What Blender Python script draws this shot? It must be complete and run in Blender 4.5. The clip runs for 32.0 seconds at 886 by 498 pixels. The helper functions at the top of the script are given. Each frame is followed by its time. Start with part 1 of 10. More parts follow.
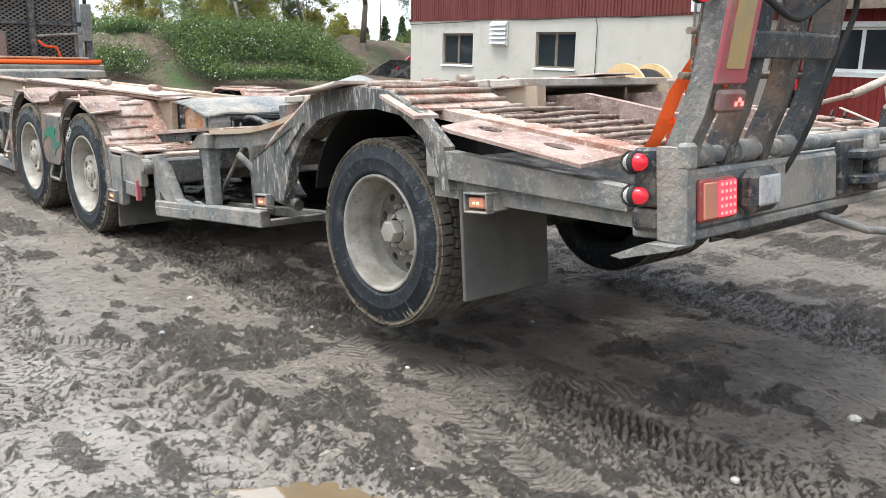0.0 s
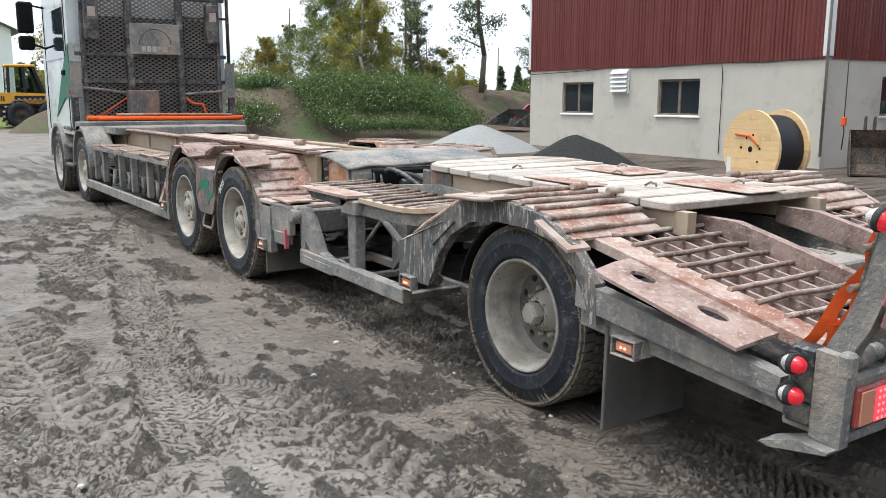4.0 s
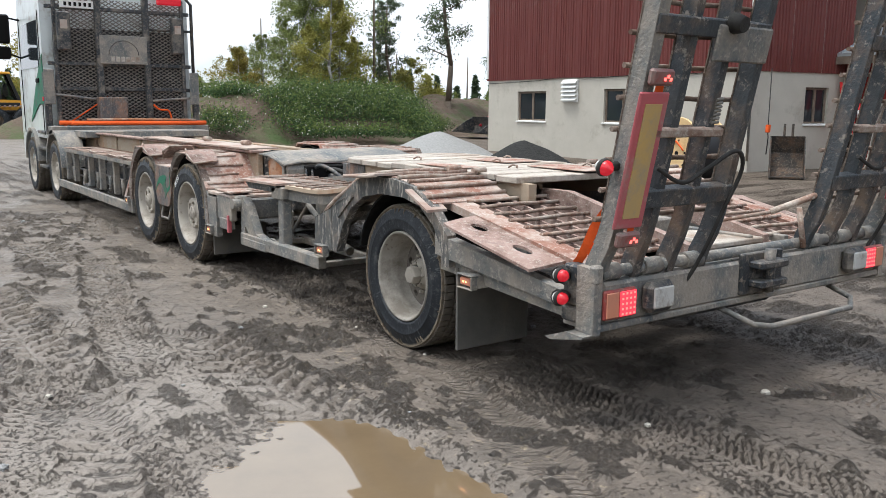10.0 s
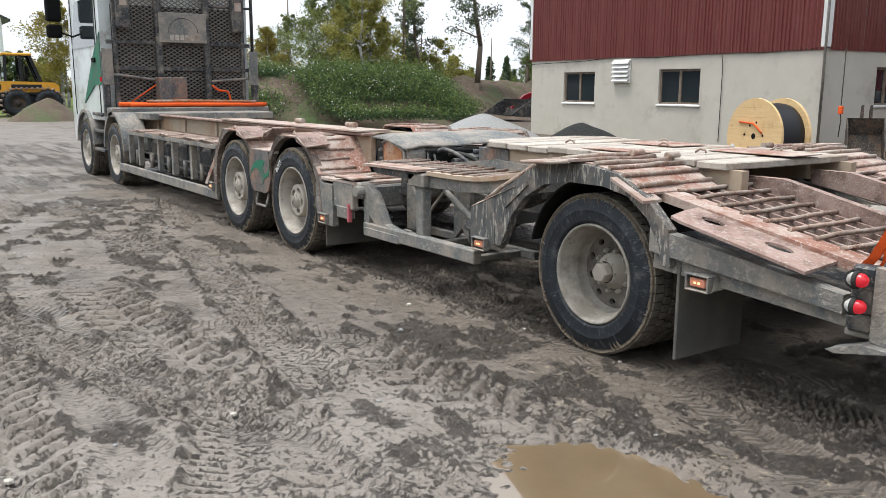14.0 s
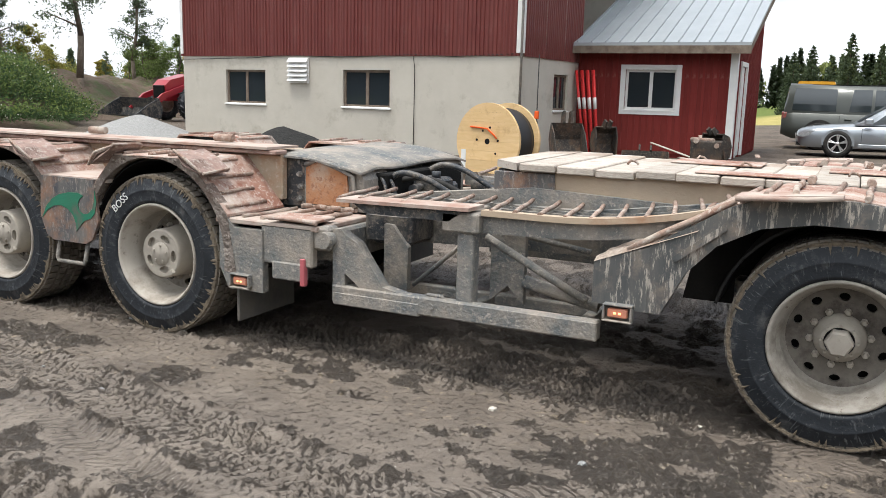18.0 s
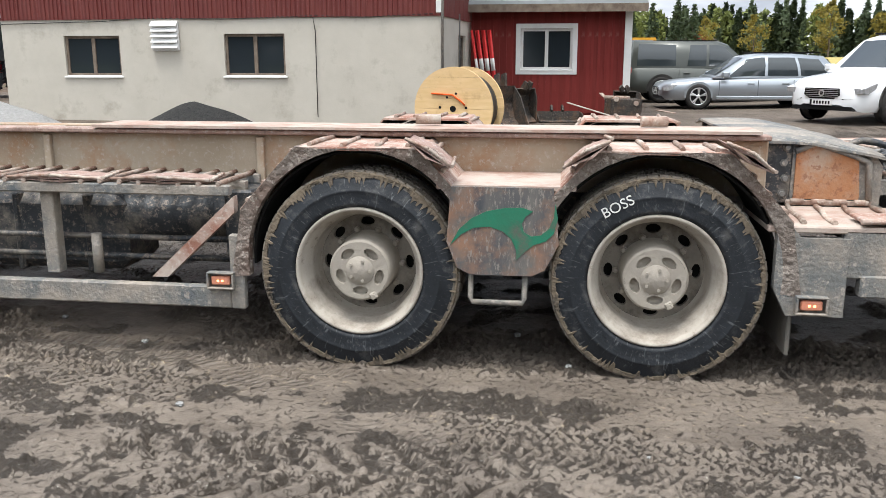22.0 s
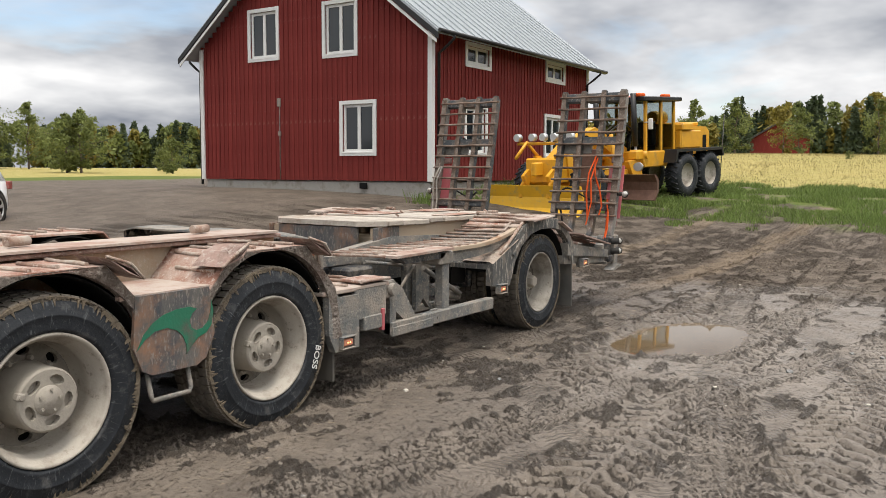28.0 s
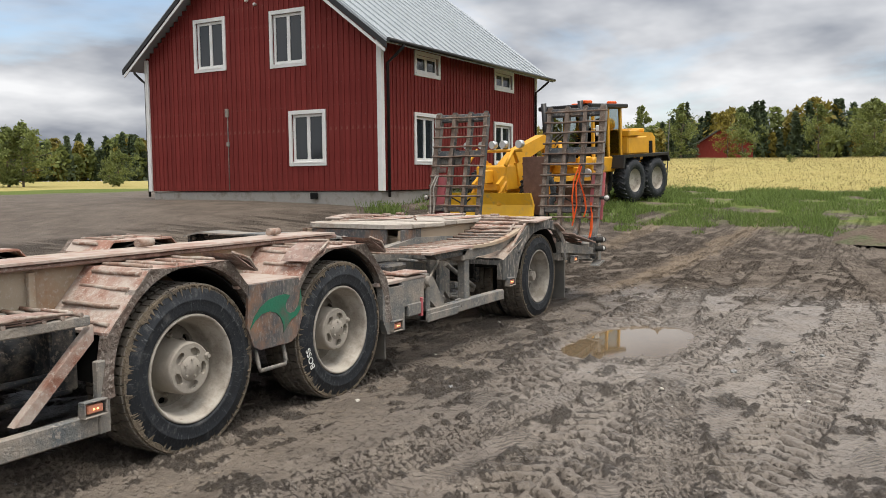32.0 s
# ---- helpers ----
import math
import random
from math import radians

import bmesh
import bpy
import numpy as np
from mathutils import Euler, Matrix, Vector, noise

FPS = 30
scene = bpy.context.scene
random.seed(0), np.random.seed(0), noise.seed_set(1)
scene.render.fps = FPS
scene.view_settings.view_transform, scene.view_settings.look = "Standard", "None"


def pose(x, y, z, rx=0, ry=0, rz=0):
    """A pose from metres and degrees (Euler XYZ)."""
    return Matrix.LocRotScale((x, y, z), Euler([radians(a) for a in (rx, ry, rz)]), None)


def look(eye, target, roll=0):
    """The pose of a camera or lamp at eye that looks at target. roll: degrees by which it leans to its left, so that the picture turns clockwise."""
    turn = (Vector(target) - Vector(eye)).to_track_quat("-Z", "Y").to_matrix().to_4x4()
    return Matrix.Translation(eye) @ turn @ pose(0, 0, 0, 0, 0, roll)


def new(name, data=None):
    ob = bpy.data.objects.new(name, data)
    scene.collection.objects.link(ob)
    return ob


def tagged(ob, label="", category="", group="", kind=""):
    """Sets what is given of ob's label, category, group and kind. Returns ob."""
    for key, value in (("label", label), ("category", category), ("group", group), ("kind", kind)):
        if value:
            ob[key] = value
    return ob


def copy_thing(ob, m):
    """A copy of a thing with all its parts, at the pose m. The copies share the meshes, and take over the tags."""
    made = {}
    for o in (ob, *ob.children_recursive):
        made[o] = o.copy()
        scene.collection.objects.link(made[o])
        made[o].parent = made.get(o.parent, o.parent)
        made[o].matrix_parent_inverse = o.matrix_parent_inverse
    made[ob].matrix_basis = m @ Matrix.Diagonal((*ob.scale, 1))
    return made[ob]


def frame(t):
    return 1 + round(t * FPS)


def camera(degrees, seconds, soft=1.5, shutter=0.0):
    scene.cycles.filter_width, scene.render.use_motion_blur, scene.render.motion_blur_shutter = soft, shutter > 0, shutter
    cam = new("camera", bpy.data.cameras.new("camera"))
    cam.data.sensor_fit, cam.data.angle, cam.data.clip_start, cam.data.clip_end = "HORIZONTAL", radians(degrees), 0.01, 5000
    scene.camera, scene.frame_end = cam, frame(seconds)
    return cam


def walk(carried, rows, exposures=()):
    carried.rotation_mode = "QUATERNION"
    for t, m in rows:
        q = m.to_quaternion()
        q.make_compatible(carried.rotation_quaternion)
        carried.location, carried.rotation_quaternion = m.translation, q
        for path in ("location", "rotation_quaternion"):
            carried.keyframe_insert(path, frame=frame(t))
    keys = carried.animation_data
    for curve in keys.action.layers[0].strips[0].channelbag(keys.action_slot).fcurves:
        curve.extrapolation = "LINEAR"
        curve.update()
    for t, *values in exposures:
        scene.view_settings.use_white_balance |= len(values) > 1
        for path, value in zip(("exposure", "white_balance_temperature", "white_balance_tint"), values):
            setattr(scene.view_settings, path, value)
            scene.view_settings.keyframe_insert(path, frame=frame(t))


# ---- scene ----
# ---- camera ----
cam = camera(55.5, 32.0, 0.7)
PATH = [
    (0, (0.355, 0.701, 1.478), (-1.096, 1.998, 1.019), 1.2),
    (0.5, (0.366, 0.623, 1.486), (-1.128, 1.875, 1.037), 1.1),
    (1, (0.375, 0.603, 1.491), (-1.125, 1.849, 1.046), 0.5),
    (1.5, (0.373, 0.588, 1.489), (-1.115, 1.852, 1.055), 0.4),
    (2, (0.369, 0.58, 1.489), (-1.111, 1.853, 1.055), 0.4),
    (2.5, (0.368, 0.564, 1.494), (-1.121, 1.828, 1.063), 0.5),
    (3, (0.372, 0.529, 1.509), (-1.164, 1.744, 1.104), 0.6),
    (3.5, (0.359, 0.503, 1.513), (-1.254, 1.626, 1.138), 0.4),
    (5.5, (0.311, 0.603, 1.494), (-1.337, 1.687, 1.163), -0.0),
    (6, (0.338, 0.62, 1.486), (-1.262, 1.771, 1.146), 0.5),
    (6.5, (0.435, 0.643, 1.48), (-1.127, 1.844, 1.134), 0.8),
    (7, (0.619, 0.67, 1.478), (-0.938, 1.873, 1.119), 0.8),
    (7.5, (0.799, 0.624, 1.475), (-0.756, 1.828, 1.113), 0.7),
    (8, (1.003, 0.514, 1.487), (-0.538, 1.736, 1.124), 1.2),
    (8.5, (1.172, 0.477, 1.492), (-0.39, 1.676, 1.14), 1.7),
    (9, (1.343, 0.457, 1.496), (-0.259, 1.604, 1.151), 1.5),
    (9.5, (1.466, 0.393, 1.501), (-0.153, 1.52, 1.166), 0.8),
    (10, (1.564, 0.311, 1.498), (-0.044, 1.452, 1.164), 0.3),
    (10.5, (1.611, 0.27, 1.487), (0.018, 1.427, 1.14), 0.6),
    (11, (1.601, 0.274, 1.486), (0.006, 1.428, 1.138), 0.9),
    (11.5, (1.596, 0.232, 1.488), (-0.039, 1.336, 1.156), 0.8),
    (12, (1.492, 0.187, 1.48), (-0.205, 1.194, 1.154), 0.2),
    (12.5, (1.275, 0.123, 1.478), (-0.444, 1.089, 1.145), -0.1),
    (13, (1.081, 0.027, 1.468), (-0.621, 1.02, 1.126), 0.6),
    (13.5, (0.803, -0.114, 1.464), (-0.861, 0.936, 1.103), 0.5),
    (15.5, (-0.626, -0.362, 1.467), (-2.088, 0.943, 1.069), 1.1),
    (16, (-1.09, -0.331, 1.46), (-2.514, 1.007, 1.037), 1.9),
    (16.5, (-1.526, -0.274, 1.449), (-2.744, 1.253, 1.017), 1.7),
    (17, (-1.922, -0.267, 1.419), (-2.888, 1.431, 0.994), 2.0),
    (17.5, (-2.394, -0.429, 1.437), (-3.263, 1.33, 1.047), 2.3),
    (18, (-2.832, -0.657, 1.436), (-3.697, 1.111, 1.076), 1.5),
    (18.5, (-3.384, -0.782, 1.408), (-4.255, 0.983, 1.049), 0.7),
    (19, (-3.898, -0.952, 1.407), (-4.744, 0.821, 1.033), 0.4),
    (19.5, (-4.439, -0.921, 1.386), (-5.229, 0.871, 0.978), 0.3),
    (20, (-4.957, -0.902, 1.434), (-5.681, 0.919, 1.034), 0.5),
    (20.5, (-5.453, -0.907, 1.459), (-6.12, 0.937, 1.065), 0.0),
    (21, (-5.953, -0.803, 1.438), (-6.603, 1.042, 1.027), 0.6),
    (21.5, (-6.435, -0.762, 1.421), (-6.987, 1.113, 0.994), 0.8),
    (22, (-6.859, -0.754, 1.432), (-7.131, 1.178, 0.994), -0.0),
    (22.5, (-7.175, -0.681, 1.454), (-6.968, 1.261, 1.027), 0.6),
    (23, (-7.538, -0.726, 1.483), (-6.962, 1.153, 1.113), 0.3),
    (23.5, (-7.867, -0.617, 1.457), (-7.006, 1.156, 1.12), -0.2),
    (24, (-8.183, -0.614, 1.452), (-7.046, 0.999, 1.125), 0.6),
    (24.5, (-8.394, -0.543, 1.454), (-7.058, 0.915, 1.152), -0.2),
    (25, (-8.568, -0.428, 1.466), (-7.103, 0.909, 1.202), -0.7),
    (25.5, (-8.736, -0.442, 1.482), (-7.197, 0.813, 1.245), -0.3),
    (26, (-8.81, -0.439, 1.478), (-7.229, 0.765, 1.253), 0.6),
    (26.5, (-8.821, -0.463, 1.483), (-7.212, 0.704, 1.265), 0.7),
    (28.5, (-8.793, -0.495, 1.494), (-7.116, 0.579, 1.315), 0.0),
    (29, (-8.794, -0.51, 1.5), (-7.108, 0.551, 1.322), -0.3),
    (29.5, (-8.794, -0.527, 1.505), (-7.098, 0.52, 1.337), -0.7),
    (30, (-8.795, -0.536, 1.511), (-7.09, 0.498, 1.35), -1.0),
    (30.5, (-8.798, -0.532, 1.508), (-7.086, 0.49, 1.351), -1.0),
    (31, (-8.801, -0.538, 1.506), (-7.087, 0.478, 1.345), -0.8),
    (31.5, (-8.8, -0.533, 1.497), (-7.084, 0.482, 1.335), -0.6),
    (32, (-8.803, -0.531, 1.497), (-7.077, 0.467, 1.332), -0.6),
]
walk(cam, [(t, look(e, g, r)) for t, e, g, r in PATH], exposures=[(0, 1.56, 5950, 6), (1, 1.3, 5950, 6), (2.5, 1.12, 5950, 7), (8, 1.0, 6050, 8), (14, 0.98, 6150, 8), (19, 1.1, 6300, 9), (20.5, 1.06, 6300, 9), (22.5, 1.28, 6200, 9), (24, 1.1, 6700, 10), (28, 0.78, 6700, 10), (32, 0.7, 6600, 10)])

# ---- world and light ----
world = bpy.data.worlds.new("world")
scene.world = world
world.use_nodes = True
wn, wl = world.node_tree.nodes, world.node_tree.links
wn.clear()
sky = wn.new("ShaderNodeTexSky")
sky.sky_type, sky.sun_disc = "NISHITA", False
sky.sun_elevation, sky.sun_rotation = radians(75), radians(205)
tc = wn.new("ShaderNodeTexCoord")
# clouds: streets of cumulus that flatten towards the horizon
sep = wn.new("ShaderNodeSeparateXYZ")
wl.new(tc.outputs["Generated"], sep.inputs[0])
addz = wn.new("ShaderNodeMath"); addz.operation = "ADD"; addz.inputs[1].default_value = 0.24
mx = wn.new("ShaderNodeMath"); mx.operation = "MAXIMUM"; mx.inputs[1].default_value = 0.02
wl.new(sep.outputs["Z"], addz.inputs[0]); wl.new(addz.outputs[0], mx.inputs[0])
dx = wn.new("ShaderNodeMath"); dx.operation = "DIVIDE"
dy = wn.new("ShaderNodeMath"); dy.operation = "DIVIDE"
wl.new(sep.outputs["X"], dx.inputs[0]); wl.new(mx.outputs[0], dx.inputs[1])
wl.new(sep.outputs["Y"], dy.inputs[0]); wl.new(mx.outputs[0], dy.inputs[1])
comb = wn.new("ShaderNodeCombineXYZ")
wl.new(dx.outputs[0], comb.inputs[0]); wl.new(dy.outputs[0], comb.inputs[1])
cn = wn.new("ShaderNodeTexNoise")
cn.inputs["Scale"].default_value, cn.inputs["Detail"].default_value, cn.inputs["Roughness"].default_value = 0.8, 8.0, 0.55
cn.inputs["Distortion"].default_value = 0.4
wl.new(comb.outputs[0], cn.inputs["Vector"])
cn2 = wn.new("ShaderNodeTexNoise")
cn2.inputs["Scale"].default_value, cn2.inputs["Detail"].default_value = 1.15, 5.0
wl.new(comb.outputs[0], cn2.inputs["Vector"])
cover = wn.new("ShaderNodeMapRange")
cover.inputs[1].default_value, cover.inputs[2].default_value = 0.30, 0.44
wl.new(cn.outputs["Fac"], cover.inputs[0])
shade = wn.new("ShaderNodeValToRGB")
shade.color_ramp.elements[0].position, shade.color_ramp.elements[0].color = 0.26, (0.24, 0.27, 0.33, 1)
shade.color_ramp.elements[1].position, shade.color_ramp.elements[1].color = 0.52, (0.94, 0.955, 0.98, 1)
east = wn.new("ShaderNodeMath"); east.operation = "MULTIPLY_ADD"
wl.new(sep.outputs["X"], east.inputs[0]); east.inputs[1].default_value = -0.095; wl.new(cn2.outputs["Fac"], east.inputs[2])
bank = wn.new("ShaderNodeMapRange")
bank.inputs[1].default_value, bank.inputs[2].default_value, bank.inputs[3].default_value, bank.inputs[4].default_value = 0.10, 0.19, 0.0, -0.20
wl.new(sep.outputs["Z"], bank.inputs[0])
bankx = wn.new("ShaderNodeMath"); bankx.operation = "MULTIPLY_ADD"
wl.new(bank.outputs[0], bankx.inputs[0]); wl.new(sep.outputs["Y"], bankx.inputs[1]); wl.new(east.outputs[0], bankx.inputs[2])
wl.new(bankx.outputs[0], shade.inputs[0])
skyb = wn.new("ShaderNodeBackground"); skyb.inputs["Strength"].default_value = 0.11
wl.new(sky.outputs[0], skyb.inputs["Color"])
# an overcast vault is brighter overhead; heavier cloud hangs over the east
vault = wn.new("ShaderNodeMapRange")
vault.inputs[1].default_value, vault.inputs[2].default_value, vault.inputs[3].default_value, vault.inputs[4].default_value = 0.0, 0.9, 0.55, 1.15
wl.new(sep.outputs["Z"], vault.inputs[0])
clb = wn.new("ShaderNodeBackground")
wl.new(vault.outputs[0], clb.inputs["Strength"])
wl.new(shade.outputs[0], clb.inputs["Color"])
wm = wn.new("ShaderNodeMixShader")
wl.new(cover.outputs[0], wm.inputs[0]); wl.new(skyb.outputs[0], wm.inputs[1]); wl.new(clb.outputs[0], wm.inputs[2])
wo = wn.new("ShaderNodeOutputWorld")
wl.new(wm.outputs[0], wo.inputs["Surface"])
sun = new("sun", bpy.data.lights.new("sun", "SUN"))
sun.data.energy, sun.data.angle, sun.data.color = 1.7, radians(20), (1.0, 0.94, 0.86)
sun.matrix_world = look((0, 0, 30), (3.2, 7.0, 2))
scene.view_settings.exposure = 0.75

# ---- materials ----
MATS = {}


def mat(name, c1, c2=None, rough=0.7, metal=0.0, scale=6.0, bump=0.1, dirt=None, dirt_amt=0.0, dirt_scale=2.0,
        emit=None, strength=0.0, trans=0.0, island=0.0, detail=6.0, coat=0.0, fine=60.0, stretch=None, bump_dist=0.01, spot=None, spot_scale=34.0, spot_cut=0.56):
    """A worn surface: two tones of noise, an optional layer of dirt and fine relief."""
    if name in MATS:
        return MATS[name]
    m = bpy.data.materials.new(name)
    m.use_nodes = True
    n, l = m.node_tree.nodes, m.node_tree.links
    b = n["Principled BSDF"]
    c2 = c2 or c1
    t = n.new("ShaderNodeTexCoord")
    src = t.outputs["Object"]
    if stretch:
        mp = n.new("ShaderNodeMapping")
        mp.inputs["Scale"].default_value = stretch
        l.new(src, mp.inputs[0])
        src = mp.outputs[0]
    n1 = n.new("ShaderNodeTexNoise")
    n1.inputs["Scale"].default_value, n1.inputs["Detail"].default_value = scale, detail
    n1.inputs["Roughness"].default_value = 0.65
    l.new(src, n1.inputs["Vector"])
    r = n.new("ShaderNodeMapRange")
    r.inputs[1].default_value, r.inputs[2].default_value = 0.32, 0.68
    l.new(n1.outputs["Fac"], r.inputs[0])
    mixc = n.new("ShaderNodeMix")
    mixc.data_type = "RGBA"
    l.new(r.outputs[0], mixc.inputs[0])
    mixc.inputs[6].default_value, mixc.inputs[7].default_value = (*c1, 1), (*c2, 1)
    out = mixc.outputs[2]
    if dirt:
        n2 = n.new("ShaderNodeTexNoise")
        n2.inputs["Scale"].default_value, n2.inputs["Detail"].default_value, n2.inputs["Roughness"].default_value = dirt_scale, 8.0, 0.7
        l.new(t.outputs["Object"], n2.inputs["Vector"])
        r2 = n.new("ShaderNodeMapRange")
        mid = 0.72 - 0.44 * dirt_amt
        r2.inputs[1].default_value, r2.inputs[2].default_value = mid - 0.09, mid + 0.09
        l.new(n2.outputs["Fac"], r2.inputs[0])
        md = n.new("ShaderNodeMix")
        md.data_type = "RGBA"
        l.new(r2.outputs[0], md.inputs[0])
        l.new(out, md.inputs[6])
        md.inputs[7].default_value = (*dirt, 1)
        out = md.outputs[2]
    if spot:
        n4 = n.new("ShaderNodeTexNoise")
        n4.inputs["Scale"].default_value, n4.inputs["Detail"].default_value, n4.inputs["Roughness"].default_value = spot_scale, 6.0, 0.75
        l.new(src, n4.inputs["Vector"])
        r4 = n.new("ShaderNodeMapRange")
        r4.inputs[1].default_value, r4.inputs[2].default_value, r4.inputs[4].default_value = spot_cut - 0.02, spot_cut + 0.05, 0.75
        l.new(n4.outputs["Fac"], r4.inputs[0])
        ms = n.new("ShaderNodeMix")
        ms.data_type = "RGBA"
        l.new(r4.outputs[0], ms.inputs[0])
        l.new(out, ms.inputs[6])
        ms.inputs[7].default_value = (*spot, 1)
        out = ms.outputs[2]
    if island:
        g = n.new("ShaderNodeNewGeometry")
        oi = n.new("ShaderNodeObjectInfo")
        ad = n.new("ShaderNodeMath"); ad.operation = "ADD"
        l.new(g.outputs["Random Per Island"], ad.inputs[0]); l.new(oi.outputs["Random"], ad.inputs[1])
        fr = n.new("ShaderNodeMath"); fr.operation = "FRACT"
        l.new(ad.outputs[0], fr.inputs[0])
        mr = n.new("ShaderNodeMapRange")
        mr.inputs[3].default_value, mr.inputs[4].default_value = 1.0 - island, 1.0 + island
        l.new(fr.outputs[0], mr.inputs[0])
        hs = n.new("ShaderNodeHueSaturation")
        l.new(mr.outputs[0], hs.inputs["Value"]); l.new(out, hs.inputs["Color"])
        out = hs.outputs[0]
    l.new(out, b.inputs["Base Color"])
    b.inputs["Roughness"].default_value, b.inputs["Metallic"].default_value = rough, metal
    b.inputs["Coat Weight"].default_value = coat
    b.inputs["Specular IOR Level"].default_value = 0.2 if rough >= 0.7 and metal < 0.15 else 0.4 if rough >= 0.5 else 0.5
    b.inputs["Coat Roughness"].default_value = 0.08
    if trans:
        b.inputs["Transmission Weight"].default_value = trans
    if emit:
        b.inputs["Emission Color"].default_value, b.inputs["Emission Strength"].default_value = (*emit, 1), strength
    if bump:
        n3 = n.new("ShaderNodeTexNoise")
        n3.inputs["Scale"].default_value, n3.inputs["Detail"].default_value = fine, 4.0
        l.new(src, n3.inputs["Vector"])
        bp = n.new("ShaderNodeBump")
        bp.inputs["Strength"].default_value, bp.inputs["Distance"].default_value = bump, bump_dist
        l.new(n3.outputs["Fac"], bp.inputs["Height"])
        l.new(bp.outputs[0], b.inputs["Normal"])
    MATS[name] = m
    return m


def tyre_material():
    """Black rubber, greyed by silt, with scuffs that run outward across the sidewall."""
    m = mat("tyre_rubber", (0.007, 0.009, 0.012), (0.015, 0.019, 0.025), 0.6, 0.0, 9, 0.3, (0.085, 0.083, 0.08), 0.20, 9.0, spot=(0.16, 0.155, 0.145), spot_scale=60.0, spot_cut=0.64)
    n, l = m.node_tree.nodes, m.node_tree.links
    b = n["Principled BSDF"]
    src = b.inputs["Base Color"].links[0].from_socket
    t = n.new("ShaderNodeTexCoord")
    s = n.new("ShaderNodeSeparateXYZ")
    l.new(t.outputs["Object"], s.inputs[0])

    def calc(op, a, c=None):
        k = n.new("ShaderNodeMath")
        k.operation = op
        for i, v in enumerate((a, c)):
            if v is None:
                continue
            if isinstance(v, (int, float)):
                k.inputs[i].default_value = v
            else:
                l.new(v, k.inputs[i])
        return k.outputs[0]
    ang = calc("ARCTAN2", s.outputs["Z"], s.outputs["X"])
    rad = calc("SQRT", calc("ADD", calc("MULTIPLY", s.outputs["X"], s.outputs["X"]), calc("MULTIPLY", s.outputs["Z"], s.outputs["Z"])))
    c = n.new("ShaderNodeCombineXYZ")
    l.new(calc("MULTIPLY", ang, 26.0), c.inputs[0])
    l.new(calc("MULTIPLY", rad, 16.0), c.inputs[1])
    nz = n.new("ShaderNodeTexNoise")
    nz.inputs["Scale"].default_value, nz.inputs["Detail"].default_value, nz.inputs["Distortion"].default_value = 1.0, 5.0, 0.8
    l.new(c.outputs[0], nz.inputs["Vector"])
    r = n.new("ShaderNodeMapRange")
    r.inputs[1].default_value, r.inputs[2].default_value, r.inputs[4].default_value = 0.60, 0.70, 0.8
    l.new(nz.outputs["Fac"], r.inputs[0])
    mx = n.new("ShaderNodeMix")
    mx.data_type = "RGBA"
    l.new(r.outputs[0], mx.inputs[0])
    l.new(src, mx.inputs[6])
    mx.inputs[7].default_value = (0.10, 0.105, 0.11, 1)
    l.new(mx.outputs[2], b.inputs["Base Color"])
    return m


DUST = (0.30, 0.265, 0.225)
M_STEEL = mat("dusty_steel", (0.10, 0.115, 0.125), (0.20, 0.195, 0.18), 0.7, 0.1, 5, 0.6, DUST, 0.47, 3.0, fine=60, spot=(0.36, 0.325, 0.285))
M_DARK = mat("dark_steel", (0.022, 0.027, 0.032), (0.05, 0.054, 0.06), 0.5, 0.2, 7, 0.4, (0.21, 0.185, 0.155), 0.34, 5.0, spot=(0.24, 0.20, 0.165))
M_RUST = mat("rusty_plate", (0.21, 0.095, 0.065), (0.33, 0.185, 0.14), 0.8, 0.05, 5, 0.5, (0.44, 0.37, 0.32), 0.46, 3.2, spot=(0.50, 0.44, 0.39))
M_RUSTBAR = mat("rusty_bar", (0.17, 0.09, 0.065), (0.33, 0.24, 0.19), 0.8, 0.05, 9, 0.5, (0.40, 0.35, 0.30), 0.42, 5.0, island=0.18, spot=(0.46, 0.41, 0.36))
M_ORANGE_RUST = mat("orange_rust", (0.34, 0.135, 0.055), (0.36, 0.215, 0.13), 0.8, 0.0, 5, 0.4, (0.40, 0.34, 0.28), 0.4, 2.6, spot=(0.22, 0.10, 0.06))
M_BEIGE = mat("beige_paint", (0.36, 0.29, 0.22), (0.42, 0.33, 0.24), 0.7, 0.0, 3, 0.2, (0.30, 0.16, 0.09), 0.25, 2.0)
M_PLANK = mat("dusty_plank", (0.37, 0.33, 0.285), (0.50, 0.455, 0.40), 0.85, 0.0, 5, 0.4, (0.27, 0.20, 0.15), 0.34, 3.0, island=0.14, stretch=(1, 4, 4), spot=(0.30, 0.26, 0.225), spot_scale=12.0, spot_cut=0.57)
M_DUSTTOP = mat("dust_covered_plate", (0.43, 0.37, 0.32), (0.36, 0.28, 0.24), 0.9, 0.0, 6, 0.3, (0.30, 0.19, 0.15), 0.35, 3.0)
M_TYRE = tyre_material()
M_DRYMUD = mat("dried_brown_mud", (0.105, 0.085, 0.062), (0.19, 0.155, 0.115), 0.95, 0.0, 14, 0.8, (0.05, 0.045, 0.04), 0.3, 12.0, fine=70)
# near-black colour that carries the shade in wheel arches and gaps
M_LINER = mat("shade_black_liner", (0.006, 0.006, 0.006), (0.012, 0.011, 0.010), 0.9, 0.0, 6, 0.2)
M_TIE = mat("pinkish_rusty_plate", (0.26, 0.17, 0.14), (0.36, 0.27, 0.235), 0.85, 0.0, 7, 0.4, (0.13, 0.085, 0.07), 0.35, 5.0, spot=(0.40, 0.35, 0.31))
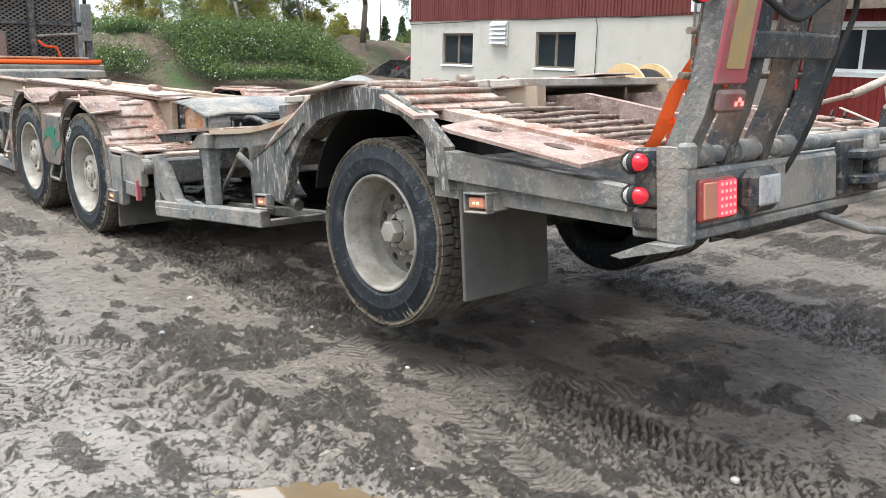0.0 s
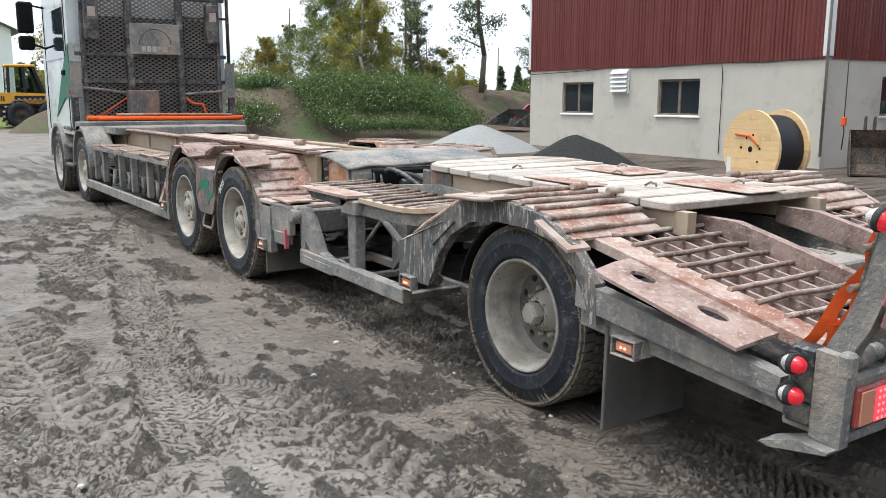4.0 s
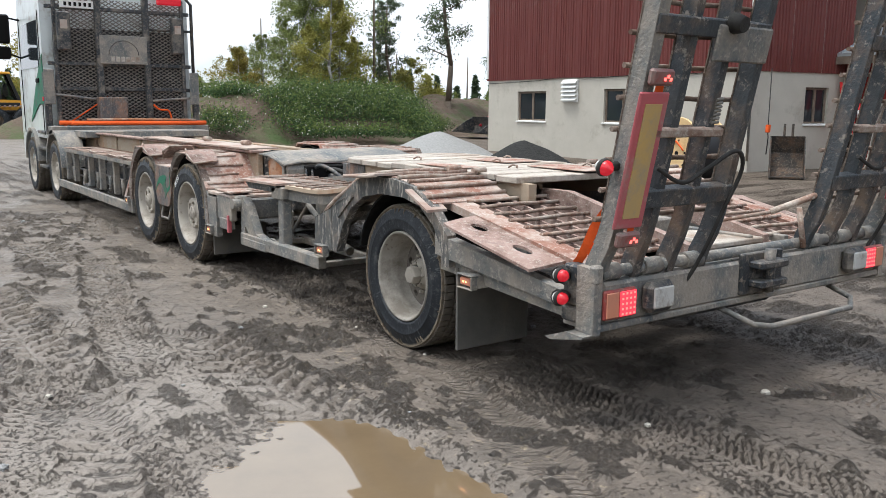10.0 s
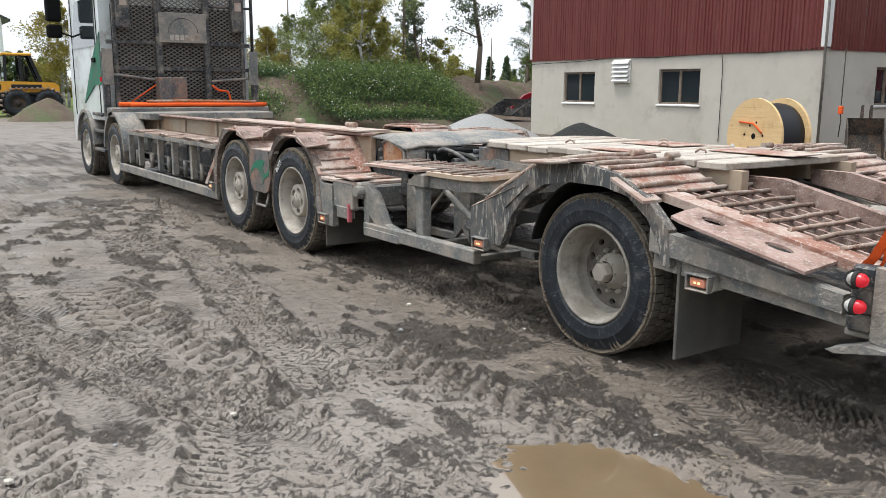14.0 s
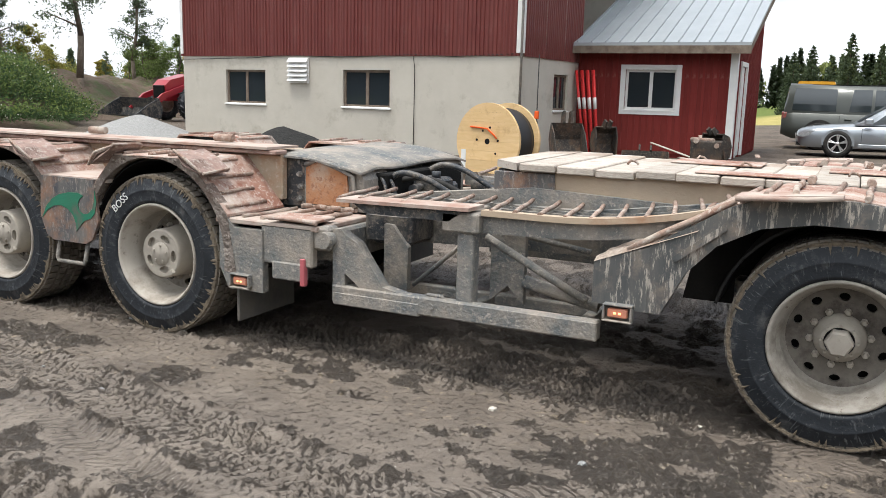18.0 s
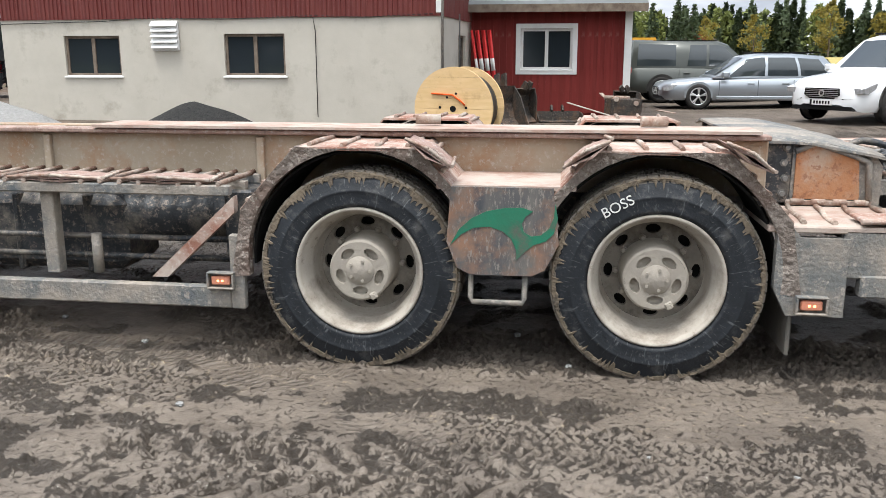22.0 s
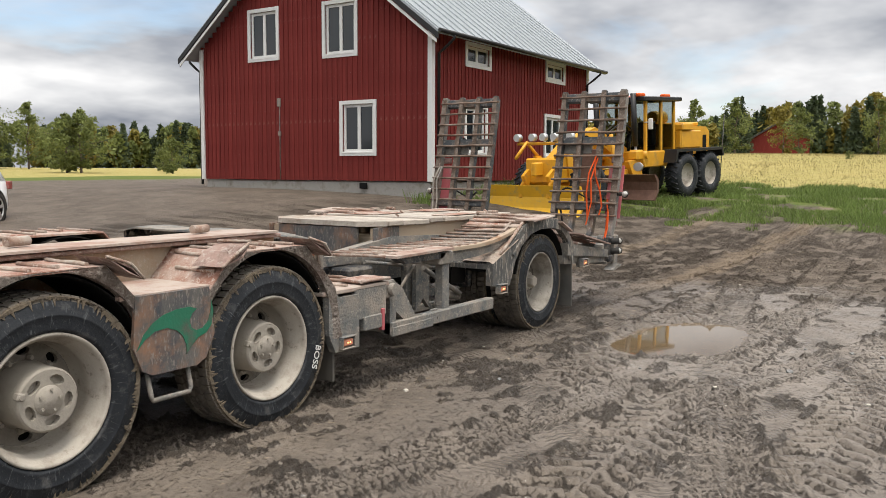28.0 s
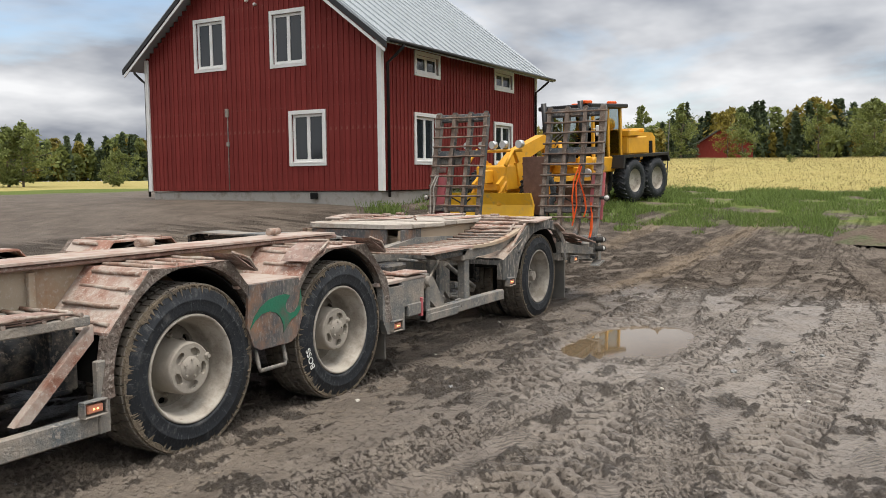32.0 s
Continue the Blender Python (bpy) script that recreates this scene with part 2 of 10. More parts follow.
# dishes: dirt plus a darker tone for the shade deep inside the rims
M_DISH = mat("grimy_shaded_dish", (0.13, 0.115, 0.098), (0.21, 0.19, 0.165), 0.8, 0.0, 6, 0.2, (0.07, 0.06, 0.052), 0.4, 5.0)
M_DISHPALE = mat("dusty_shaded_dish", (0.20, 0.18, 0.152), (0.29, 0.265, 0.228), 0.8, 0.0, 6, 0.2, (0.11, 0.095, 0.08), 0.38, 5.0)
M_RIMGREY = mat("greyish_dusty_rim", (0.27, 0.25, 0.22), (0.36, 0.335, 0.295), 0.7, 0.1, 5, 0.15, (0.17, 0.15, 0.125), 0.38, 4.0, spot=(0.12, 0.09, 0.07), spot_scale=18.0, spot_cut=0.62)
M_CRUST = mat("mud_crusted_steel", (0.13, 0.105, 0.09), (0.24, 0.21, 0.185), 0.9, 0.0, 7, 1.0, (0.15, 0.105, 0.085), 0.34, 3.0, fine=28, bump_dist=0.03, spot=(0.36, 0.32, 0.28))
M_NOSE = mat("streaked_grey_steel", (0.060, 0.066, 0.070), (0.125, 0.122, 0.115), 0.7, 0.05, 6, 0.35, (0.24, 0.195, 0.16), 0.30, 4.0, stretch=(1, 1, 0.16), fine=70, spot=(0.43, 0.39, 0.34), spot_scale=46.0, spot_cut=0.55)
M_CAKE = mat("caked_pale_mud", (0.40, 0.345, 0.295), (0.31, 0.25, 0.205), 0.95, 0.0, 9, 1.0, (0.26, 0.165, 0.12), 0.33, 5.0, fine=45, bump_dist=0.02)
M_BEAM = mat("rust_streaked_beam", (0.30, 0.245, 0.18), (0.37, 0.31, 0.24), 0.75, 0.0, 3, 0.2, (0.31, 0.165, 0.085), 0.34, 1.6, spot=(0.42, 0.365, 0.31))
M_RAMP = mat("ramp_steel", (0.038, 0.046, 0.055), (0.082, 0.088, 0.092), 0.5, 0.2, 6, 0.5, (0.19, 0.14, 0.105), 0.33, 3.2, spot=(0.31, 0.275, 0.24), spot_scale=20.0, spot_cut=0.575)
M_RAMPFACE = mat("worn_ramp_face", (0.085, 0.06, 0.046), (0.16, 0.122, 0.098), 0.85, 0.05, 7, 0.6, (0.22, 0.185, 0.155), 0.4, 4.0, spot=(0.28, 0.24, 0.205), spot_scale=26.0)
M_RAMPBAR = mat("rusty_rung", (0.10, 0.065, 0.048), (0.19, 0.14, 0.11), 0.8, 0.05, 9, 0.5, (0.24, 0.20, 0.17), 0.35, 6.0, island=0.15)
M_MESH = mat("expanded_mesh_steel", (0.15, 0.14, 0.13), (0.24, 0.215, 0.19), 0.7, 0.1, 9, 0.2)
M_TREAD = mat("muddy_tread", (0.09, 0.08, 0.07), (0.20, 0.175, 0.145), 0.85, 0.0, 10, 0.3)
M_RIM = mat("dusty_rim", (0.36, 0.33, 0.285), (0.43, 0.395, 0.345), 0.7, 0.05, 5, 0.15, (0.24, 0.21, 0.175), 0.34, 4.0, spot=(0.20, 0.17, 0.14), spot_scale=16.0, spot_cut=0.62)
M_HUB = mat("dusty_hub", (0.30, 0.27, 0.235), (0.36, 0.33, 0.28), 0.8, 0.05, 9, 0.3)
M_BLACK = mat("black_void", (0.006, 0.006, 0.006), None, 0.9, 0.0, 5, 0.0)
M_RUBBER = mat("black_rubber", (0.02, 0.02, 0.02), (0.05, 0.047, 0.043), 0.7, 0.0, 9, 0.2)
M_FLAP = mat("muddy_flap", (0.09, 0.088, 0.082), (0.14, 0.132, 0.12), 0.75, 0.0, 4, 0.2, (0.14, 0.125, 0.105), 0.3, 4.0)
M_GREEN = mat("green_paint", (0.012, 0.165, 0.092), (0.03, 0.125, 0.075), 0.65, 0.0, 5, 0.2, (0.10, 0.095, 0.08), 0.27, 7.0)
M_BLUEPANEL = mat("scuffed_blue_grey_panel", (0.06, 0.065, 0.075), (0.15, 0.14, 0.13), 0.6, 0.1, 6, 0.3, (0.26, 0.15, 0.10), 0.38, 4.0, stretch=(1.6, 1.6, 0.5), spot=(0.28, 0.25, 0.22))
M_WHITE = mat("white_paint", (0.72, 0.72, 0.70), (0.64, 0.64, 0.62), 0.5, 0.0, 4, 0.1)
M_CABWHITE = mat("cab_white", (0.62, 0.66, 0.66), (0.52, 0.55, 0.55), 0.4, 0.0, 3, 0.05, DUST, 0.25, 3.0, coat=0.3)
M_LAMP_RED = mat("red_lamp_glass", (0.42, 0.015, 0.02), (0.30, 0.01, 0.012), 0.25, 0.0, 30, 0.0, emit=(1.0, 0.02, 0.05), strength=0.16)
M_DUSTYWHITE = mat("dusty_white_lens", (0.55, 0.55, 0.53), (0.42, 0.41, 0.39), 0.5, 0.0, 12, 0.1, (0.25, 0.22, 0.19), 0.35, 14.0)
M_LED_RED = mat("red_led_lit", (0.6, 0.02, 0.02), None, 0.25, 0.0, 5, 0.0, emit=(1.0, 0.10, 0.08), strength=1.8)
M_REDPLASTIC = mat("red_plastic_lens", (0.33, 0.05, 0.045), (0.26, 0.06, 0.05), 0.35, 0.0, 14, 0.0, (0.24, 0.20, 0.17), 0.3, 12.0)
M_DUSTYLAMP = mat("dusty_red_lens", (0.22, 0.07, 0.065), (0.20, 0.15, 0.135), 0.5, 0.0, 22, 0.1, (0.22, 0.19, 0.165), 0.42, 10.0)
M_BRAKE = mat("lit_red_lens", (0.55, 0.05, 0.06), (0.48, 0.05, 0.06), 0.35, 0.0, 14, 0.0, emit=(1.0, 0.045, 0.075), strength=0.55)
M_AMBER = mat("amber_lens", (0.62, 0.24, 0.14), (0.50, 0.22, 0.15), 0.35, 0.0, 14, 0.0)
M_LED_AMBER = mat("amber_led_lit", (0.9, 0.4, 0.1), None, 0.3, 0.0, 5, 0.0, emit=(1.0, 0.45, 0.15), strength=2.0)
M_REFL_YEL = mat("yellow_reflector", (0.50, 0.335, 0.12), (0.42, 0.305, 0.15), 0.5, 0.0, 7, 0.05, DUST, 0.3, 5.0)
M_REFL_RED = mat("red_reflector_border", (0.46, 0.10, 0.115), (0.37, 0.11, 0.12), 0.5, 0.0, 6, 0.05, DUST, 0.25, 5.0)
M_STRAP = mat("orange_strap", (0.80, 0.12, 0.022), (0.68, 0.10, 0.022), 0.8, 0.0, 12, 0.3)
M_FALU = mat("red_board_paint", (0.15, 0.021, 0.018), (0.19, 0.032, 0.027), 0.8, 0.0, 3, 0.3, (0.26, 0.12, 0.10), 0.08, 5.0, island=0.13, stretch=(3, 3, 0.5), spot=(0.55, 0.48, 0.45), spot_scale=9.0, spot_cut=0.70)
M_CORR = mat("red_corrugated_sheet", (0.115, 0.022, 0.019), (0.15, 0.034, 0.027), 0.5, 0.0, 2, 0.05, (0.16, 0.06, 0.05), 0.15, 2.0, stretch=(2, 2, 0.3))
M_CONC = mat("rendered_concrete", (0.44, 0.41, 0.355), (0.50, 0.47, 0.41), 0.9, 0.0, 1.2, 0.25, (0.34, 0.31, 0.26), 0.2, 1.3, fine=35)
M_FOUND = mat("grey_foundation", (0.30, 0.29, 0.27), (0.38, 0.36, 0.33), 0.9, 0.0, 2, 0.4, (0.20, 0.18, 0.15), 0.3, 2.0, fine=25)
M_ROOF = mat("grey_metal_roof", (0.33, 0.36, 0.38), (0.38, 0.41, 0.43), 0.45, 0.3, 1.5, 0.05)
M_GLASS = mat("dark_window_glass", (0.02, 0.025, 0.03), None, 0.06, 0.0, 3, 0.0)
M_CLEAR = mat("clear_cab_glass", (0.55, 0.60, 0.60), None, 0.02, 0.0, 3, 0.0, trans=1.0)
M_CLEAR.node_tree.nodes["Principled BSDF"].inputs["IOR"].default_value = 1.08
M_CARGLASS = mat("tinted_car_glass", (0.03, 0.038, 0.042), None, 0.04, 0.0, 3, 0.0, coat=0.5)
M_WFRAME = mat("weathered_dark_frame", (0.12, 0.09, 0.07), (0.22, 0.18, 0.14), 0.8, 0.0, 6, 0.2)
M_BLACKMETAL = mat("black_gutter", (0.015, 0.015, 0.016), None, 0.45, 0.2, 3, 0.0)
M_YELLOW = mat("yellow_machine_paint", (0.72, 0.36, 0.02), (0.62, 0.30, 0.02), 0.45, 0.0, 4, 0.1, (0.30, 0.20, 0.10), 0.15, 3.0)
M_BLADE = mat("yellow_blade", (0.74, 0.42, 0.02), (0.66, 0.36, 0.02), 0.45, 0.0, 4, 0.1, (0.4, 0.3, 0.12), 0.2, 3.0)
M_SCRAP = mat("rusty_black_scrap", (0.025, 0.024, 0.023), (0.06, 0.052, 0.045), 0.75, 0.1, 6, 0.5, (0.12, 0.075, 0.05), 0.38, 4.0, spot=(0.17, 0.145, 0.12))
M_BROWNBLADE = mat("brown_scraped_blade", (0.10, 0.05, 0.035), (0.16, 0.09, 0.065), 0.6, 0.2, 5, 0.3)
M_CARWHITE = mat("white_car_paint", (0.80, 0.81, 0.82), None, 0.25, 0.0, 2, 0.0, coat=0.8)
M_CARSILVER = mat("silver_blue_car_paint", (0.33, 0.36, 0.39), None, 0.3, 0.5, 2, 0.0, coat=0.8)
M_CARGREEN = mat("dark_grey_green_car_paint", (0.062, 0.068, 0.060), None, 0.4, 0.2, 2, 0.0, coat=0.3)
M_HEADLIGHT = mat("clear_headlight", (0.30, 0.32, 0.34), (0.62, 0.64, 0.66), 0.12, 0.4, 22, 0.0, coat=1.0)
M_CHROME = mat("bright_alloy", (0.62, 0.62, 0.62), None, 0.3, 0.8, 4, 0.0)
M_REEL = mat("pale_pine_reel", (0.62, 0.42, 0.20), (0.70, 0.50, 0.27), 0.7, 0.0, 3, 0.1, (0.45, 0.28, 0.13), 0.2, 3.0, island=0.08, stretch=(1, 1, 6))
M_CABLE = mat("black_cable", (0.015, 0.015, 0.017), None, 0.5, 0.0, 4, 0.0)
M_TUBE = mat("red_plastic_tube", (0.62, 0.03, 0.03), (0.55, 0.03, 0.03), 0.5, 0.0, 4, 0.0)
M_TRACTOR = mat("red_tractor_paint", (0.33, 0.018, 0.03), None, 0.35, 0.0, 3, 0.0, coat=0.4)
M_COAL = mat("black_gravel", (0.018, 0.018, 0.018), (0.04, 0.04, 0.038), 0.95, 0.0, 20, 1.0, fine=40, bump_dist=0.03)
M_GRAVEL = mat("grey_gravel", (0.23, 0.23, 0.225), (0.33, 0.33, 0.32), 0.95, 0.0, 20, 1.0, fine=40, bump_dist=0.03)
M_EARTH = mat("bare_earth", (0.085, 0.062, 0.046), (0.14, 0.105, 0.08), 0.95, 0.0, 1.5, 1.0, (0.07, 0.10, 0.04), 0.3, 0.8, fine=9, bump_dist=0.08)
M_BARK = mat("bark", (0.11, 0.085, 0.065), (0.17, 0.14, 0.11), 0.9, 0.0, 8, 0.5)
M_BIRCHBARK = mat("birch_bark", (0.45, 0.43, 0.40), (0.12, 0.11, 0.10), 0.9, 0.0, 8, 0.3)


def leafmat(name, c, var=0.35):
    """Foliage: thin leaves that pass part of the light through."""
    m = mat(name, c, tuple(0.75 * v for v in c), 0.65, 0.0, 2.0, 0.0, island=var)
    n, l = m.node_tree.nodes, m.node_tree.links
    b = n["Principled BSDF"]
    col = b.inputs["Base Color"].links[0].from_socket
    tr_ = n.new("ShaderNodeBsdfTranslucent")
    l.new(col, tr_.inputs["Color"])
    mix_ = n.new("ShaderNodeMixShader")
    mix_.inputs[0].default_value = 0.42
    l.new(b.outputs[0], mix_.inputs[1])
    l.new(tr_.outputs[0], mix_.inputs[2])
    l.new(mix_.outputs[0], n["Material Output"].inputs["Surface"])
    return m


M_LEAF = leafmat("green_leaves", (0.20, 0.235, 0.075), 0.4)
M_LEAFY = leafmat("yellowing_leaves", (0.27, 0.225, 0.05))
M_LEAFD = leafmat("dark_bush_leaves", (0.062, 0.115, 0.038), 0.5)
M_LEAFB = leafmat("sallow_leaves", (0.15, 0.20, 0.055), 0.45)
M_LEAFYG = leafmat("yellow_green_leaves", (0.31, 0.295, 0.07), 0.35)
M_NEEDLE = leafmat("spruce_needles", (0.072, 0.10, 0.05), 0.3)
M_PINE = leafmat("pine_needles", (0.11, 0.145, 0.08), 0.35)
M_GRASS = leafmat("grass_blades", (0.19, 0.265, 0.07), 0.35)
M_DRYGRASS = leafmat("dry_grass_blades", (0.37, 0.31, 0.14), 0.25)

# ---- building helpers ----
def cube(bm, x0, x1, y0, y1, z0, z1, bev=0.0, mi=0):
    """A box between two corners, its edges chamfered by bev."""
    vs = [bm.verts.new((x, y, z)) for z in (z0, z1) for y in (y0, y1) for x in (x0, x1)]
    fs = [bm.faces.new([vs[i] for i in f]) for f in ((0, 2, 3, 1), (4, 5, 7, 6), (0, 1, 5, 4), (2, 6, 7, 3), (0, 4, 6, 2), (1, 3, 7, 5))]
    for f in fs:
        f.material_index = mi
    if bev > 0:
        es = {e for f in fs for e in f.edges}
        r = bmesh.ops.bevel(bm, geom=list(es), offset=bev, segments=1, affect="EDGES", clamp_overlap=True)
        for f in r["faces"]:
            f.material_index = mi
    return vs


def prism(bm, pts, a0, a1, axis="y", mi=0, smooth=False):
    """A polygon in the plane across axis, extruded from a0 to a1."""
    def at(p, a):
        return {"y": (p[0], a, p[1]), "x": (a, p[0], p[1]), "z": (p[0], p[1], a)}[axis]
    lo, hi = [bm.verts.new(at(p, a0)) for p in pts], [bm.verts.new(at(p, a1)) for p in pts]
    fs = [bm.faces.new(lo), bm.faces.new(hi[::-1])]
    k = len(pts)
    for i in range(k):
        f = bm.faces.new((lo[i], hi[i], hi[(i + 1) % k], lo[(i + 1) % k]))
        f.smooth = smooth
        fs.append(f)
    for f in fs:
        f.material_index = mi
    return fs


def ring_plate(bm, x, z, r0, r1, a0, a1, y0, y1, n=20, mi=0):
    """A curved band between two radii, as thick as y0 to y1."""
    rows = []
    for i in range(n + 1):
        a = radians(a0 + (a1 - a0) * i / n)
        c, s = math.cos(a), math.sin(a)
        rows.append([bm.verts.new((x + r * c, y, z + r * s)) for r, y in ((r0, y0), (r1, y0), (r1, y1), (r0, y1))])
    for p, q in zip(rows, rows[1:]):
        for j in range(4):
            f = bm.faces.new((p[j], p[(j + 1) % 4], q[(j + 1) % 4], q[j]))
            f.material_index = mi
    bm.faces.new(rows[0][::-1]), bm.faces.new(rows[-1])


def rod(bm, a, b, r, n=8, mi=0, r2=None, wob=0.0):
    """A round bar from a to b."""
    a, b = Vector(a), Vector(b)
    d = b - a
    if d.length < 1e-6:
        return
    q = d.to_track_quat("Z", "Y").to_matrix()
    r2 = r if r2 is None else r2
    ts = (0, 0.33, 0.67, 1) if wob else (0, 1)
    rings = []
    for t in ts:
        off = q @ Vector((random.uniform(-wob, wob), random.uniform(-wob, wob), 0)) if wob and 0 < t < 1 else Vector()
        rr = r + (r2 - r) * t
        rings.append([bm.verts.new(a + d * t + off + q @ Vector((rr * math.cos(2 * math.pi * i / n), rr * math.sin(2 * math.pi * i / n), 0))) for i in range(n)])
    for p, s in zip(rings, rings[1:]):
        for i in range(n):
            f = bm.faces.new((p[i], p[(i + 1) % n], s[(i + 1) % n], s[i]))
            f.smooth, f.material_index = n > 5, mi
    for f in (bm.faces.new(rings[0][::-1]), bm.faces.new(rings[-1])):
        f.material_index = mi


def pipe(bm, pts, r, n=8, mi=0):
    """A bent pipe through points, with mitred joints."""
    pts = [Vector(p) for p in pts]
    rings = []
    for i, p in enumerate(pts):
        d = (pts[min(i + 1, len(pts) - 1)] - pts[max(i - 1, 0)]).normalized()
        q = d.to_track_quat("Z", "Y").to_matrix()
        if rings:
            q = last.rotation_difference(d).to_matrix() @ lq
        rings.append([bm.verts.new(p + q @ Vector((r * math.cos(2 * math.pi * k / n), r * math.sin(2 * math.pi * k / n), 0))) for k in range(n)])
        last, lq = d, q
    for p, s in zip(rings, rings[1:]):
        for i in range(n):
            f = bm.faces.new((p[i], p[(i + 1) % n], s[(i + 1) % n], s[i]))
            f.smooth, f.material_index = True, mi
    for f in (bm.faces.new(rings[0][::-1]), bm.faces.new(rings[-1])):
        f.material_index = mi


def eased(pts, n=5):
    """Points along a smooth curve through pts."""
    v = [Vector(p) for p in pts]
    v = [2 * v[0] - v[1]] + v + [2 * v[-1] - v[-2]]
    out = []
    for a, b_, c, d in zip(v, v[1:], v[2:], v[3:]):
        for k in range(n):
            t = k / n
            out.append(0.5 * (2 * b_ + (c - a) * t + (2 * a - 5 * b_ + 4 * c - d) * t * t + (3 * b_ - a - 3 * c + d) * t ** 3))
    return out + [v[-2]]


def lathe(bm, prof, n=32, axis="y", centre=(0, 0, 0), mi=0, smooth=True):
    """A turned shape: prof is a line of (radius, height along axis); returns the faces."""
    rings, out = [], []
    for r, h in prof:
        ring = []
        for i in range(n):
            a = 2 * math.pi * i / n
            c, s = r * math.cos(a), r * math.sin(a)
            p = {"y": (c, h, s), "x": (h, c, s), "z": (c, s, h)}[axis]
            ring.append(bm.verts.new(Vector(p) + Vector(centre)))
        rings.append(ring)
    for p, q in zip(rings, rings[1:]):
        for i in range(n):
            f = bm.faces.new((p[i], q[i], q[(i + 1) % n], p[(i + 1) % n]))
            f.smooth, f.material_index = smooth, mi
            out.append(f)
    return out


def finish(bm):
    bmesh.ops.recalc_face_normals(bm, faces=bm.faces[:])


def meshed(name, bm, mats):
    finish(bm)
    me = bpy.data.meshes.new(name)
    bm.to_mesh(me)
    bm.free()
    for m in mats if isinstance(mats, (list, tuple)) else [mats]:
        me.materials.append(m)
    return me


def part(name, bm, material, parent, label="", at=None):
    """Links a bmesh as one mesh object under a thing or a part."""
    ob = new(name, meshed(name, bm, material))
    ob.parent = parent
    if at is not None:
        ob.matrix_basis = at
    if label:
        ob["label"] = label
    return ob


def shared(name, me, parent, at):
    """One more piece on a mesh that others use too."""
    ob = new(name, me)
    ob.parent = parent
    ob.matrix_basis = at
    return ob


def thing(name, label, category, at=None, group="", kind=""):
    ob = new(name)
    ob.empty_display_size = 0.2
    if at is not None:
        ob.matrix_basis = at
    return tagged(ob, label, category, group, kind)


def solid(name, bm, material, label, category, at=None, group="", kind=""):
    """A thing that is one mesh."""
    ob = new(name, meshed(name, bm, material))
    if at is not None:
        ob.matrix_basis = at
    return tagged(ob, label, category, group, kind)


def B():
    return bmesh.new()

# ---- ground: one sheet, fine beside the lorry and coarse towards the horizon ----
PUDDLE = (-1.17, 1.84)


def fade(v, a, b):
    t = np.clip((v - a) / (b - a), 0, 1)
    return t * t * (3 - 2 * t)


def lattice(x, y, seed):
    """Smooth value noise on a unit lattice."""
    xi, yi = np.floor(x).astype(np.int64), np.floor(y).astype(np.int64)
    u, v = x - xi, y - yi
    u, v = u * u * (3 - 2 * u), v * v * (3 - 2 * v)

    def h(a, b):
        k = (a * 374761393 + b * 668265263 + seed * 974634777) & 0x7FFFFFFF
        k = ((k ^ (k >> 13)) * 1274126177) & 0x7FFFFFFF
        return ((k ^ (k >> 16)) & 0xFFFF) / 65535.0
    return (h(xi, yi) * (1 - u) + h(xi + 1, yi) * u) * (1 - v) + (h(xi, yi + 1) * (1 - u) + h(xi + 1, yi + 1) * u) * v


def base_height(x, y):
    """The lie of the land: level under the lorry, rising to the farmhouse and the field."""
    x, y = np.asarray(x, float), np.asarray(y, float)
    z = 0.16 * fade(y, 5, 15)
    d = (x - 2.0) * 0.82 + (y - 5.0) * 0.55
    z = z + 0.78 * fade(d, 2, 15) * fade(x, -4, 8) + 0.25 * fade(d, 15, 50) * fade(x, -4, 8)
    z = z + 0.75 * fade(y, 24, 60) * (1 - fade(x, -4, 8)) * fade(x, -14, -2)
    z = z + 1.75 * fade(x, 14, 62) * fade(48 - y, 0, 26) + 0.5 * fade(y, 40, 80) * fade(x, 5, 20)
    far = np.hypot(x + 5, y - 5)
    return z - 0.3 * fade(far, 200, 900)


def pebble(x, y, size, seed, lo=0.2, hi=0.6):
    """Rounded lumps of uneven size, one to a cell."""
    u, v = x / size, y / size
    cx, cy = np.floor(u).astype(np.int64), np.floor(v).astype(np.int64)
    out = np.zeros_like(u)
    for i in (-1, 0, 1):
        for j in (-1, 0, 1):
            a, b = cx + i, cy + j
            k = (a * 374761393 + b * 668265263 + seed * 974634777) & 0x7FFFFFFF
            k = ((k ^ (k >> 13)) * 1274126177) & 0x7FFFFFFF
            h1, h2, h3 = (k & 1023) / 1023.0, ((k >> 10) & 1023) / 1023.0, ((k >> 20) & 1023) / 1023.0
            r = lo + (hi - lo) * h3 * h3
            d2 = ((u - a - 0.15 - 0.7 * h1) ** 2 + (v - b - 0.15 - 0.7 * h2) ** 2) / (r * r)
            out = np.maximum(out, r / hi * np.sqrt(np.clip(1 - d2, 0, 1)))
    return out


TRACKS = ((1.15, 0.02, 0.010, 0.22, 0.034, 0.15), (0.2, -0.05, 0.02, 0.20, 0.034, 0.13), (2.05, 0.03, 0.0, 0.22, 0.036, 0.14), (-0.9, 0.08, 0.015, 0.22, 0.032, 0.16), (1.7, -0.16, 0.03, 0.16, 0.018, 0.05),
          (3.3, 0.0, 0.0, 0.24, 0.028, 0.045), (5.3, 0.0, 0.0, 0.24, 0.028, 0.045), (0.75, 0.28, -0.03, 0.18, 0.020, 0.055), (-2.0, 0.0, 0.02, 0.24, 0.03, 0.15), (1.45, -0.42, 0.05, 0.17, 0.018, 0.055))


